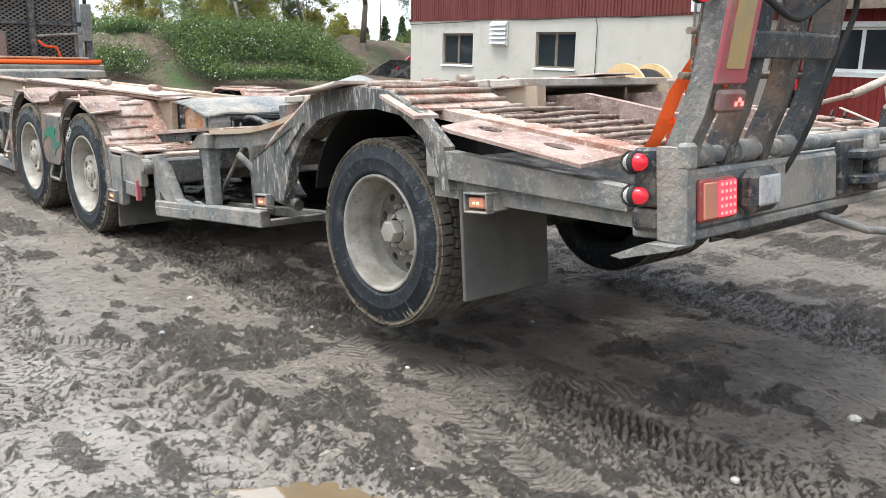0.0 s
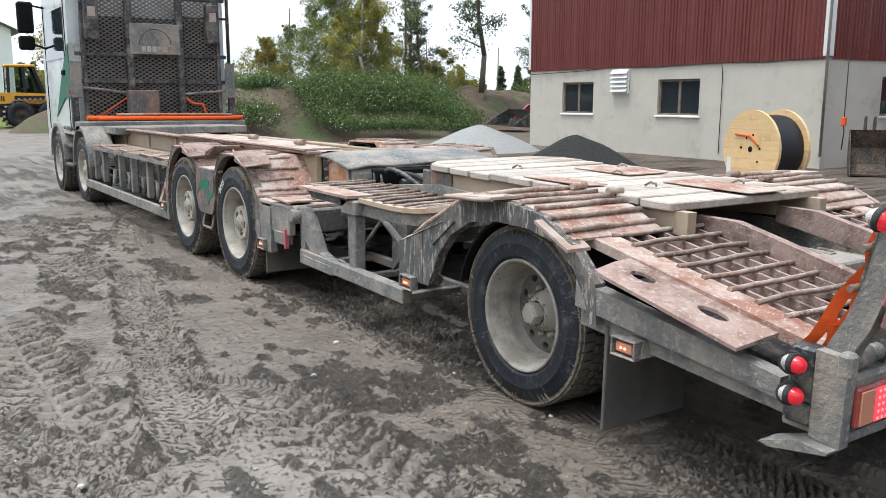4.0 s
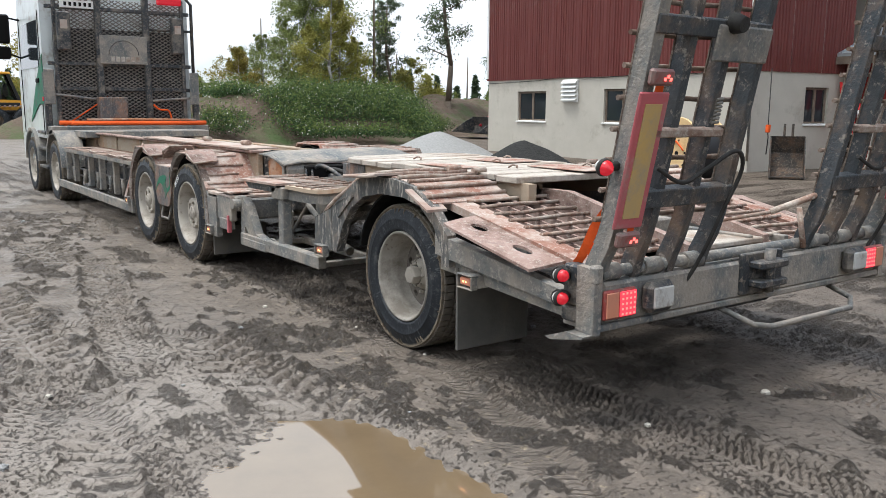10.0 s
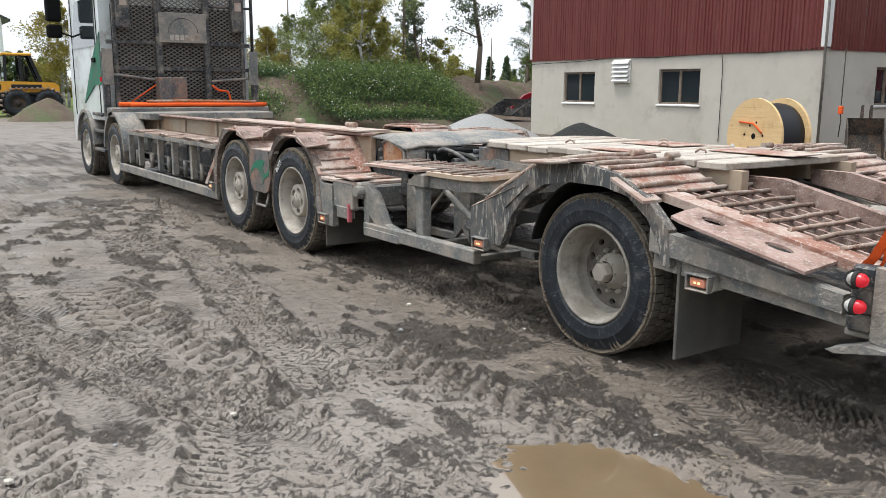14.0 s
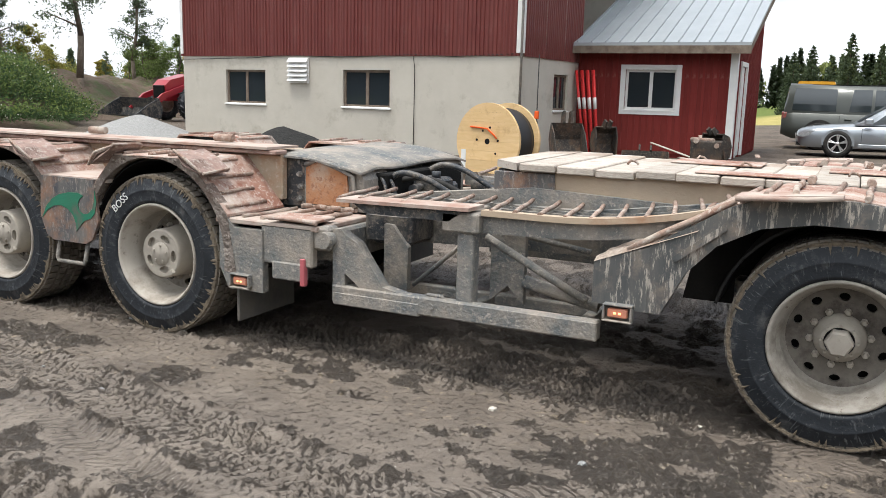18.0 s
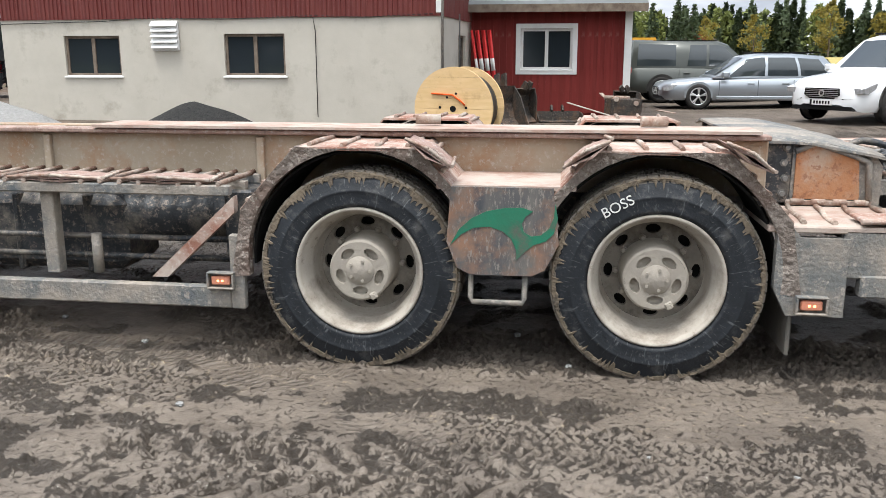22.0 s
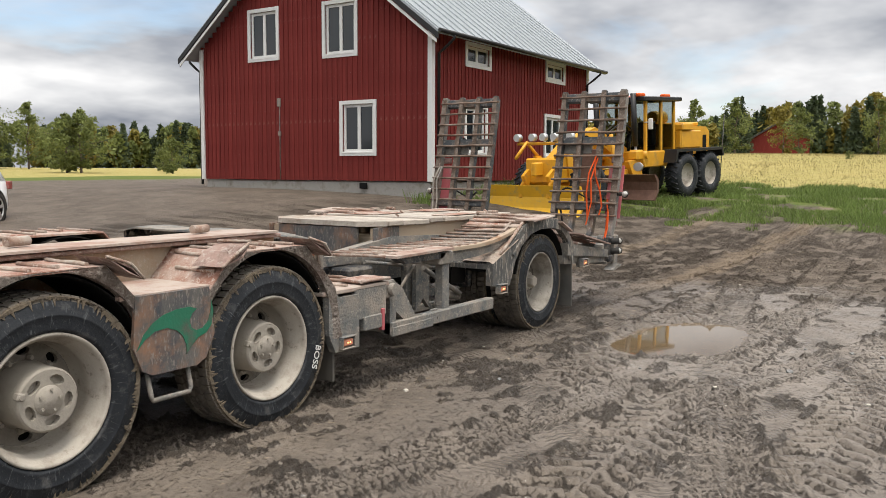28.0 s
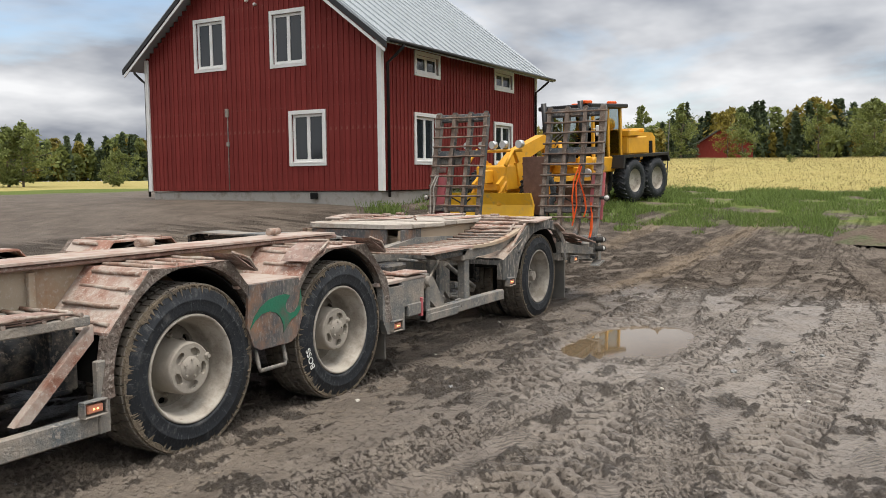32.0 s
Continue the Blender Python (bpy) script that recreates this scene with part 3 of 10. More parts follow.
def mud_height(x, y):
    """Relief of the churned yard, and how far it is loose dark clods instead of a trodden skin."""
    near = fade(16 - np.hypot((x + 4) * 0.75, y - 2.0), 0, 5)
    h = 0.05 * (lattice(x / 1.7, y / 1.1, 1) - 0.5) + 0.018 * (lattice(x / 0.5, y / 0.33, 2) - 0.5)
    patch = 0.25 * lattice(x / 1.1 + 9, y / 0.6, 4) + 0.35 * lattice(x / 0.36, y / 0.22, 14) + 0.40 * lattice(x / 0.14, y / 0.10, 20)
    more = 0.05 * fade(y, 0.6, 2.2) + 0.06 * fade(x, 1.0, 3.0) - 0.075 * fade(0.3 - y, 0.0, 0.8)
    wet = fade(patch + more, 0.555, 0.66)
    wx, wy = x + 0.06 * lattice(x / 0.09, y / 0.09, 15), y + 0.06 * lattice(x / 0.09, y / 0.09, 16)
    h += wet * (0.022 * pebble(wx, wy, 0.13, 3) + 0.034 * pebble(wx, wy, 0.066, 5) + 0.024 * pebble(wx, wy, 0.043, 28) - 0.014)
    some = fade(lattice(x / 0.7, y / 0.7, 17), 0.35, 0.8)
    h += 0.014 * some * pebble(wx, wy, 0.06, 6, 0.12, 0.45) + 0.006 * (lattice(x / 0.05, y / 0.05, 7) - 0.5)
    loose = wet * (0.55 + 0.45 * fade(pebble(wx, wy, 0.13, 3), 0.0, 0.3))
    for k, (y0, slope, bend, wid, deep, pitch) in enumerate(TRACKS):
        c = y0 + slope * (x + 4) + bend * (x + 4) ** 2 * 0.3
        t = (y - c) / wid
        run = fade(lattice(x / 1.3 + 5 * k, y * 0 + k, 8), 0.2, 0.45)
        inside = fade(1.1 - np.abs(t), 0, 0.12) * run
        rag = 0.45 * (lattice(x / 0.06, y / 0.06, 18) - 0.5) * pitch + 0.3 * (lattice(x / 0.3, y / 0.3, 29) - 0.5) * pitch
        lug = np.sin((x + rag + 0.7 * np.abs(t) * wid + (0.5 * pitch if t.size and k % 2 else 0) * np.sign(t)) * 2 * np.pi / pitch)
        keep_ = 0.15 + 0.95 * lattice(x / 0.25 + k, y / 0.2, 19)
        press = np.clip(lug * 3.5, -1, 1) * (np.abs(t) > 0.08)
        h = h * (1 - 0.5 * inside) + inside * deep * 1.5 * keep_ * (0.5 * press - 0.35)
        loose = np.maximum(loose * (1 - 0.7 * inside), inside * 0.55 * fade(-press, 0.2, 1.0))
        rim_ = np.exp(-((np.abs(t) - 1.22) / 0.2) ** 2) * run
        h += rim_ * (0.006 + 0.045 * pebble(wx, wy, 0.08, 9))
        loose = np.maximum(loose, 0.8 * rim_ * fade(pebble(wx, wy, 0.08, 9), 0.05, 0.4))
    r = np.hypot((x - PUDDLE[0]) * 0.76, (y - PUDDLE[1]) * 1.34 + 0.10 * (x - PUDDLE[0])) + 0.22 * (lattice(x / 0.45, y / 0.45, 11) - 0.5) + 0.10 * (lattice(x / 0.12, y / 0.12, 12) - 0.5)
    pool = fade(0.92 - r, 0, 0.4)
    h = np.where(r < 1.9, np.maximum(h, -0.024), h)
    h = h * (1 - 0.8 * pool) - 0.085 * fade(0.88 - r, 0, 0.5)
    return h * near, loose * (1 - 0.8 * pool) * fade(near, 0.0, 0.3)


def lines(lo, hi, step, far, grow=1.105):
    mid = list(np.arange(lo, hi + step / 2, step))
    a, s = [lo], step
    while a[-1] > -far:
        s *= grow
        a.append(a[-1] - s)
    b, s = [mid[-1]], step
    while b[-1] < far:
        s *= grow
        b.append(b[-1] + s)
    return np.array(a[:0:-1] + mid + b[1:])


GX, GY = lines(-10.5, 6.5, 0.017, 2200, 1.085), lines(-1.6, 4.6, 0.017, 2200, 1.085)
X, Y = np.meshgrid(GX, GY)
relief, loose = mud_height(X, Y)
Z = base_height(X, Y) + relief
nx, ny = len(GX), len(GY)
idx = np.arange(nx * ny).reshape(ny, nx)
quads = np.stack([idx[:-1, :-1], idx[:-1, 1:], idx[1:, 1:], idx[1:, :-1]], -1).reshape(-1, 4)
gme = bpy.data.meshes.new("ground")
gme.vertices.add(nx * ny)
gme.vertices.foreach_set("co", np.stack([X, Y, Z], -1).astype(np.float32).ravel())
gme.loops.add(quads.size)
gme.loops.foreach_set("vertex_index", quads.astype(np.int32).ravel())
gme.polygons.add(len(quads))
gme.polygons.foreach_set("loop_start", np.arange(0, quads.size, 4, dtype=np.int32))
gme.polygons.foreach_set("use_smooth", np.ones(len(quads), dtype=bool))
gme.update()
gme.validate()
gme.attributes.new("clods", "FLOAT", "POINT").data.foreach_set("value", loose.astype(np.float32).ravel())


def ground_material():
    m = bpy.data.materials.new("wet_mud_and_field")
    m.use_nodes = True
    n, l = m.node_tree.nodes, m.node_tree.links
    b = n["Principled BSDF"]
    g = n.new("ShaderNodeNewGeometry")
    s = n.new("ShaderNodeSeparateXYZ")
    l.new(g.outputs["Position"], s.inputs[0])

    def noise_at(scale, detail=6.0, rough=0.6):
        t = n.new("ShaderNodeTexNoise")
        t.inputs["Scale"].default_value, t.inputs["Detail"].default_value, t.inputs["Roughness"].default_value = scale, detail, rough
        l.new(g.outputs["Position"], t.inputs["Vector"])
        return t.outputs["Fac"]

    def rng(src, a, c, lo=0.0, hi=1.0):
        t = n.new("ShaderNodeMapRange")
        t.inputs[1].default_value, t.inputs[2].default_value, t.inputs[3].default_value, t.inputs[4].default_value = a, c, lo, hi
        l.new(src, t.inputs[0])
        return t.outputs[0]

    def blend(f, a, c):
        t = n.new("ShaderNodeMix")
        t.data_type = "RGBA"
        l.new(f, t.inputs[0])
        for k, v in ((6, a), (7, c)):
            if isinstance(v, tuple):
                t.inputs[k].default_value = (*v, 1)
            else:
                l.new(v, t.inputs[k])
        return t.outputs[2]

    def calc(op, a, c):
        t = n.new("ShaderNodeMath")
        t.operation = op
        for k, v in ((0, a), (1, c)):
            if isinstance(v, (int, float)):
                t.inputs[k].default_value = v
            else:
                l.new(v, t.inputs[k])
        return t.outputs[0]

    at = n.new("ShaderNodeAttribute")
    at.attribute_name = "clods"
    fine = noise_at(34.0, 8.0, 0.8)
    clods = rng(calc("ADD", calc("MULTIPLY", at.outputs["Fac"], 0.7), rng(fine, 0.25, 0.75, -0.9, 0.9)), 0.22, 0.75)

    def crumbs(scale):
        t = n.new("ShaderNodeTexVoronoi")
        t.inputs["Scale"].default_value = scale
        l.new(g.outputs["Position"], t.inputs["Vector"])
        return rng(t.outputs["Distance"], 0.05, 0.62, 1.0, 0.0)
    # trodden skin: smooth pale silt over brown-grey earth, sprinkled with grit
    mud = blend(rng(noise_at(0.8, 8.0, 0.65), 0.36, 0.64), (0.185, 0.158, 0.133), (0.255, 0.222, 0.190))
    mud = blend(rng(noise_at(2.6, 8.0, 0.7), 0.54, 0.68), mud, (0.155, 0.131, 0.110))
    mud = blend(rng(noise_at(1.7, 6.0, 0.6), 0.60, 0.70), mud, (0.275, 0.240, 0.208))
    mud = blend(rng(noise_at(70.0, 5.0, 0.8), 0.52, 0.66, 0.0, 0.6), mud, (0.095, 0.080, 0.067))
    mud = blend(rng(noise_at(150.0, 3.0, 0.7), 0.62, 0.66, 0.0, 0.8), mud, (0.07, 0.06, 0.052))
    # the lane that the wheels keep wet, darkened further for shade under the trailer
    lane = calc("MULTIPLY", rng(calc("ADD", s.outputs["Y"], rng(noise_at(0.7, 6.0), 0.3, 0.7, -0.7, 0.7)), 1.75, 2.35), rng(calc("ADD", s.outputs["Y"], rng(noise_at(0.5), 0.3, 0.7, -1, 1)), 8.5, 6.5))
    lane = calc("MULTIPLY", lane, rng(s.outputs["X"], 14, 9))
    mud = blend(calc("MULTIPLY", lane, 0.8), mud, blend(rng(noise_at(4.0, 8.0, 0.7), 0.4, 0.6), (0.078, 0.064, 0.051), (0.148, 0.121, 0.098)))
    west = rng(calc("ADD", s.outputs["X"], rng(noise_at(0.5, 5.0), 0.3, 0.7, -1.2, 1.2)), -2.5, -5.5)
    mud = blend(west, mud, blend(rng(noise_at(2.4, 9.0, 0.75), 0.42, 0.6), (0.118, 0.097, 0.078), (0.178, 0.148, 0.119)))
    lump = blend(rng(noise_at(30.0, 5.0), 0.4, 0.6), (0.070, 0.061, 0.052), (0.150, 0.129, 0.110))
    lump = blend(west, lump, blend(rng(noise_at(30.0, 5.0), 0.4, 0.6), (0.078, 0.064, 0.051), (0.132, 0.109, 0.088)))
    churn = calc("MULTIPLY", rng(calc("ADD", s.outputs["X"], rng(noise_at(0.6, 6.0), 0.3, 0.7, -1.5, 1.5)), 1.6, 3.2), rng(s.outputs["Y"], 19.0, 13.0))
    mud = blend(calc("MULTIPLY", churn, 0.8), mud, blend(rng(noise_at(2.0, 9.0, 0.75), 0.42, 0.58), (0.082, 0.066, 0.053), (0.165, 0.136, 0.111)))
    away = calc("MULTIPLY", rng(s.outputs["Y"], 6.0, 9.0), rng(noise_at(1.6, 10.0, 0.78), 0.49, 0.60, 0.0, 0.35))
    clods = calc("MAXIMUM", clods, away)
    yard = rng(calc("ADD", s.outputs["Y"], rng(noise_at(0.5, 6.0), 0.3, 0.7, -1.0, 1.0)), 5.5, 8.0, 0.0, 0.75)
    mud = blend(yard, mud, blend(rng(noise_at(1.1, 9.0, 0.75), 0.40, 0.60), (0.08, 0.064, 0.051), (0.15, 0.123, 0.10)))
    mud = blend(calc("MULTIPLY", clods, 0.34), mud, lump)
    mud = blend(rng(noise_at(55.0, 3.0), 0.70, 0.74), mud, (0.46, 0.44, 0.40))
    # yellow-brown silt along the wheel rut
    rut = calc("ABSOLUTE", calc("SUBTRACT", s.outputs["Y"], calc("ADD", 2.62, calc("MULTIPLY", rng(noise_at(0.6), 0.3, 0.7, -1, 1), 0.30))), 0)
    silt = calc("MULTIPLY", rng(rut, 0.04, 0.40, 1, 0), rng(noise_at(16.0, 8.0, 0.8), 0.57, 0.62))
    mud = blend(calc("MULTIPLY", silt, 0.75), mud, (0.34, 0.275, 0.19))
    # paler dried wheel tracks that lead on across the churned ground to the field
    for yc in (3.18, 5.25):
        lane2 = calc("ABSOLUTE", calc("SUBTRACT", s.outputs["Y"], calc("ADD", yc, rng(noise_at(0.35), 0.3, 0.7, -0.25, 0.25))), 0)
        dried = calc("MULTIPLY", rng(lane2, 0.16, 0.30, 1, 0), calc("MULTIPLY", rng(s.outputs["X"], 0.8, 2.4), rng(noise_at(5.0, 6.0, 0.7), 0.36, 0.52, 0.25, 1.0)))
        mud = blend(calc("MULTIPLY", dried, 0.8), mud, (0.225, 0.175, 0.128))
    # grass and stubble
    edge = rng(noise_at(0.35, 5.0), 0.3, 0.7, -1.6, 1.6)
    d1 = calc("ADD", calc("ADD", calc("MULTIPLY", s.outputs["X"], 0.98), calc("MULTIPLY", s.outputs["Y"], 0.1)), edge)
    grass_e = calc("MULTIPLY", calc("MULTIPLY", rng(d1, 11.4, 14.0), rng(s.outputs["Y"], 11.5, 9.5)), rng(noise_at(1.2, 6.0), 0.42, 0.54))
    beyond = rng(calc("ADD", calc("ADD", calc("MULTIPLY", s.outputs["X"], 0.35), calc("MULTIPLY", s.outputs["Y"], 0.94)), edge), 37.0, 38.5)
    far_w = rng(calc("ADD", s.outputs["X"], calc("MULTIPLY", edge, 2.0)), -44, -47)
    grassm = calc("MAXIMUM", calc("MAXIMUM", grass_e, beyond), far_w)
    grassc = blend(rng(noise_at(1.6, 8.0, 0.7), 0.35, 0.65), (0.085, 0.125, 0.032), (0.15, 0.17, 0.055))
    field_e = rng(calc("ADD", calc("ADD", calc("MULTIPLY", s.outputs["X"], 0.9), calc("MULTIPLY", s.outputs["Y"], 0.0)), calc("MULTIPLY", edge, 0.4)), 20.5, 21.5)
    field_n = rng(calc("ADD", calc("MULTIPLY", s.outputs["Y"], 1.0), calc("MULTIPLY", edge, 0.5)), 42.0, 43.0)
    field_x = rng(s.outputs["X"], -12, -8)
    fieldm = calc("MAXIMUM", field_e, calc("MULTIPLY", field_n, field_x))
    fieldc = blend(rng(noise_at(0.12, 6.0, 0.7), 0.38, 0.62), (0.35, 0.285, 0.105), (0.27, 0.25, 0.085))
    fieldc = blend(rng(noise_at(2.5, 6.0, 0.8), 0.45, 0.6), fieldc, (0.40, 0.335, 0.145))
    col = blend(fieldm, blend(grassm, mud, grassc), fieldc)
    l.new(col, b.inputs["Base Color"])
    wet = calc("MAXIMUM", rng(noise_at(1.4, 8.0, 0.7), 0.40, 0.60, 0.34, 0.68), calc("MAXIMUM", calc("MULTIPLY", clods, 0.7), calc("MAXIMUM", calc("MULTIPLY", calc("MAXIMUM", churn, yard), 0.9), calc("MULTIPLY", lane, 0.5))))
    dry = calc("MAXIMUM", grassm, fieldm)
    l.new(calc("MAXIMUM", wet, calc("MULTIPLY", dry, 0.95)), b.inputs["Roughness"])
    l.new(rng(calc("MAXIMUM", churn, calc("MAXIMUM", yard, dry)), 0.0, 0.8, 0.38, 0.05), b.inputs["Specular IOR Level"])
    bp = n.new("ShaderNodeBump")
    bp.inputs["Strength"].default_value, bp.inputs["Distance"].default_value = 1.0, 0.06
    lumps = calc("ADD", calc("MULTIPLY", crumbs(27.0), 0.42), calc("ADD", calc("MULTIPLY", crumbs(58.0), 0.26), calc("MULTIPLY", noise_at(80.0, 5.0, 0.75), 0.5)))
    hgt = calc("ADD", calc("MULTIPLY", rng(clods, 0.0, 1.0, 0.06, 1.0), lumps), calc("ADD", calc("MULTIPLY", noise_at(70.0, 5.0, 0.75), 0.10), calc("MULTIPLY", noise_at(9.0, 7.0, 0.7), 0.12)))
    # finer tyre prints: bands of narrow ribs crossing the yard at several angles
    for ang, off, wide, pitch in ((38.0, 3.9, 0.16, 0.046), (-22.0, -0.6, 0.15, 0.050), (12.0, 1.7, 0.17, 0.042), (-48.0, -4.1, 0.14, 0.048), (3.0, 0.75, 0.15, 0.052), (24.0, 1.2, 0.15, 0.045), (-12.0, 2.4, 0.15, 0.05)):
        ca, sa = math.cos(radians(ang)), math.sin(radians(ang))
        u = calc("ADD", calc("MULTIPLY", s.outputs["X"], ca), calc("MULTIPLY", s.outputs["Y"], sa))
        v = calc("SUBTRACT", calc("ADD", calc("MULTIPLY", s.outputs["X"], -sa), calc("MULTIPLY", s.outputs["Y"], ca)), off)
        v = calc("ADD", v, rng(noise_at(0.5, 2.0), 0.3, 0.7, -0.2, 0.2))
        band = calc("MULTIPLY", rng(calc("ABSOLUTE", v, 0), wide * 0.8, wide, 1, 0), rng(noise_at(1.1, 5.0, 0.7), 0.44, 0.54))
        ribs = calc("SINE", calc("MULTIPLY", calc("ADD", u, calc("ADD", calc("MULTIPLY", calc("ABSOLUTE", v, 0), 0.5), rng(noise_at(14.0, 3.0), 0.3, 0.7, -0.012, 0.012))), 2 * math.pi / pitch), 0)
        hgt = calc("ADD", hgt, calc("MULTIPLY", band, calc("MULTIPLY", ribs, 0.17)))
    l.new(hgt, bp.inputs["Height"])
    l.new(bp.outputs[0], b.inputs["Normal"])
    return m


gme.materials.append(ground_material())
ground = tagged(new("ground", gme), "rutted wet brown mud yard running out to stubble field", "ground", kind="structure")


def gz(x, y):
    return float(base_height(x, y))


M_WATER = mat("muddy_puddle_water", (0.17, 0.122, 0.072), (0.14, 0.10, 0.06), 0.03, 0.0, 3, 0.0)
M_WATER.node_tree.nodes["Principled BSDF"].inputs["IOR"].default_value = 2.1
bm = B()
disc = [bm.verts.new((PUDDLE[0] + 1.75 * math.cos(a), PUDDLE[1] + 0.95 * math.sin(a), -0.042)) for a in np.linspace(0, 2 * math.pi, 48, endpoint=False)]
bm.faces.new(disc)
tagged(solid("puddle_water", bm, M_WATER, "still muddy rainwater puddle lying in the yard", "puddle"), kind="structure")

# ---- buildings ----
def wall_with_holes(bm, length, h0, h1, thick, holes, mi=0):
    """A wall along x with its outer face at y = 0, cut open at holes (x0, x1, z0, z1)."""
    xs = sorted({0, length, *(v for h in holes for v in h[:2])})
    zs = sorted({h0, h1, *(v for h in holes for v in h[2:])})
    for a, b_ in zip(xs, xs[1:]):
        for c, d in zip(zs, zs[1:]):
            cx, cz = (a + b_) / 2, (c + d) / 2
            if not any(h[0] < cx < h[1] and h[2] < cz < h[3] for h in holes):
                cube(bm, a, b_, 0, thick, c, d, mi=mi)
    bmesh.ops.remove_doubles(bm, verts=bm.verts[:], dist=0.0005)


def boards(parent, length, top, z0, holes, material, pitch=0.16, name="board", batten=True):
    """Upright wooden boards with cover battens on a wall along x; top(x) gives their upper end."""
    x, k = 0.0, 0
    meshes = {}
    while x < length - 0.02:
        w = min(pitch, length - x)
        cx = x + w / 2
        spans = [[z0, top(cx)]]
        for h in holes:
            if h[0] - 0.01 < cx < h[1] + 0.01:
                new_spans = []
                for a, b_ in spans:
                    if h[2] > a:
                        new_spans.append([a, min(b_, h[2])])
                    if h[3] < b_:
                        new_spans.append([max(a, h[3]), b_])
                spans = new_spans
        for a, b_ in spans:
            if b_ - a < 0.05:
                continue
            key = (round(w, 2), round(b_ - a, 2))
            if key not in meshes:
                bm = B()
                cube(bm, 0.004, key[0] - 0.004, -0.022, 0.0, 0, key[1])
                if batten:
                    cube(bm, -0.028, 0.028, -0.046, -0.022, 0, key[1])
                meshes[key] = meshed(name, bm, material)
            shared(name, meshes[key], parent, pose(x, random.uniform(-0.002, 0.002), a))
        x += pitch
        k += 1


def window_unit(name, w, h, parent_wall, at, frame_mat, label, casing=0.1, mullions=1, bars=0, depth=0.12, sill=True, frame_w=0.055):
    """A window in its opening: casing boards on the wall, sashes with panes and a sill."""
    win = thing(name, label, "window", at, kind="structure")
    if casing:
        bm = B()
        cube(bm, -casing, 0, -0.05, 0.0, -casing, h + casing, 0.004)
        cube(bm, w, w + casing, -0.05, 0.0, -casing, h + casing, 0.004)
        cube(bm, 0, w, -0.05, 0.0, h, h + casing, 0.004)
        cube(bm, 0, w, -0.05, 0.0, -casing, 0, 0.004)
        part("casing", bm, M_WHITE, win)
    bm = B()
    f = frame_w
    cube(bm, 0, f, 0.03, 0.09, 0, h, 0.004), cube(bm, w - f, w, 0.03, 0.09, 0, h, 0.004)
    cube(bm, f, w - f, 0.03, 0.09, 0, f, 0.004), cube(bm, f, w - f, 0.03, 0.09, h - f, h, 0.004)
    for i in range(1, mullions + 1):
        x = w * i / (mullions + 1)
        cube(bm, x - f * 0.7, x + f * 0.7, 0.03, 0.09, f, h - f, 0.004)
    for i in range(1, bars + 1):
        z = h * i / (bars + 1)
        cube(bm, f, w - f, 0.04, 0.08, z - 0.015, z + 0.015)
    part("window_frame", bm, frame_mat, win)
    n = mullions + 1
    for i in range(n):
        bm = B()
        cube(bm, w * i / n + 0.02, w * (i + 1) / n - 0.02, 0.058, 0.064, 0.02, h - 0.02)
        part("pane", bm, M_GLASS, win)
    # black sheet in place of the unlit room behind the panes
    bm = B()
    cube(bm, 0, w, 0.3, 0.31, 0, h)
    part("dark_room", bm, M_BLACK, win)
    if sill:
        bm = B()
        prism(bm, [(-0.06, -0.01), (0.05, 0.02), (0.05, -0.035), (-0.06, -0.035)], -0.04, w + 0.04, "x")
        part("window_sill", bm, M_WHITE, win)
    return win


# workshop: rendered base, corrugated upper wall, wooden annex
WS = pose(-18.95, 16.55, 0, 0, 0, -4.37)
WSL = 9.74
ws = thing("workshop", "workshop with grey rendered base and dark red corrugated upper wall", "building", WS, kind="structure")
wh = [(1.51, 2.83, 1.10, 1.93), (5.21, 6.53, 1.11, 1.95)]
bm = B()
wall_with_holes(bm, WSL, -0.3, 2.30, 0.3, wh)
part("wall_front", bm, M_CONC, ws)
bm = B()
cube(bm, 0, 0.3, 0.3, 9, -0.3, 2.30)
part("wall_west", bm, M_CONC, ws)
bm = B()
for a, b_, c, d in ((0.3, 1.75, -0.3, 2.30), (2.55, 3.4, -0.3, 2.30), (1.75, 2.55, -0.3, 1.15), (1.75, 2.55, 1.95, 2.30)):
    cube(bm, WSL - 0.3, WSL, a, b_, c, d)
part("wall_east", bm, M_CONC, ws)
bm = B()
cube(bm, 0.0, WSL, 8.7, 9, -0.3, 6)
part("wall_back", bm, M_CONC, ws)
for i, h in enumerate(wh):
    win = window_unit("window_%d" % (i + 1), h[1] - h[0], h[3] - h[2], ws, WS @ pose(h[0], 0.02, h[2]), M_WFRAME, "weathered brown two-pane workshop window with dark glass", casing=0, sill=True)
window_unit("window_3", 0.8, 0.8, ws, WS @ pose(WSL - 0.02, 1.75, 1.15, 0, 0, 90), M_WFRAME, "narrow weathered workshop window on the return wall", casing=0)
# corrugated sheets: each runs 1.05 m
def corrugated(length, z0, z1):
    bm = B()
    n = int(length / 0.0125)
    prev = None
    for i in range(n + 1):
        x = length * i / n
        ph = (x % 0.10) / 0.10
        y = -0.03 if ph < 0.38 else (-0.006 if 0.5 < ph < 0.88 else -0.018)
        cur = (bm.verts.new((x, y, z0)), bm.verts.new((x, y, z1)))
        if prev:
            bm.faces.new((prev[0], cur[0], cur[1], prev[1]))
        prev = cur
    return bm


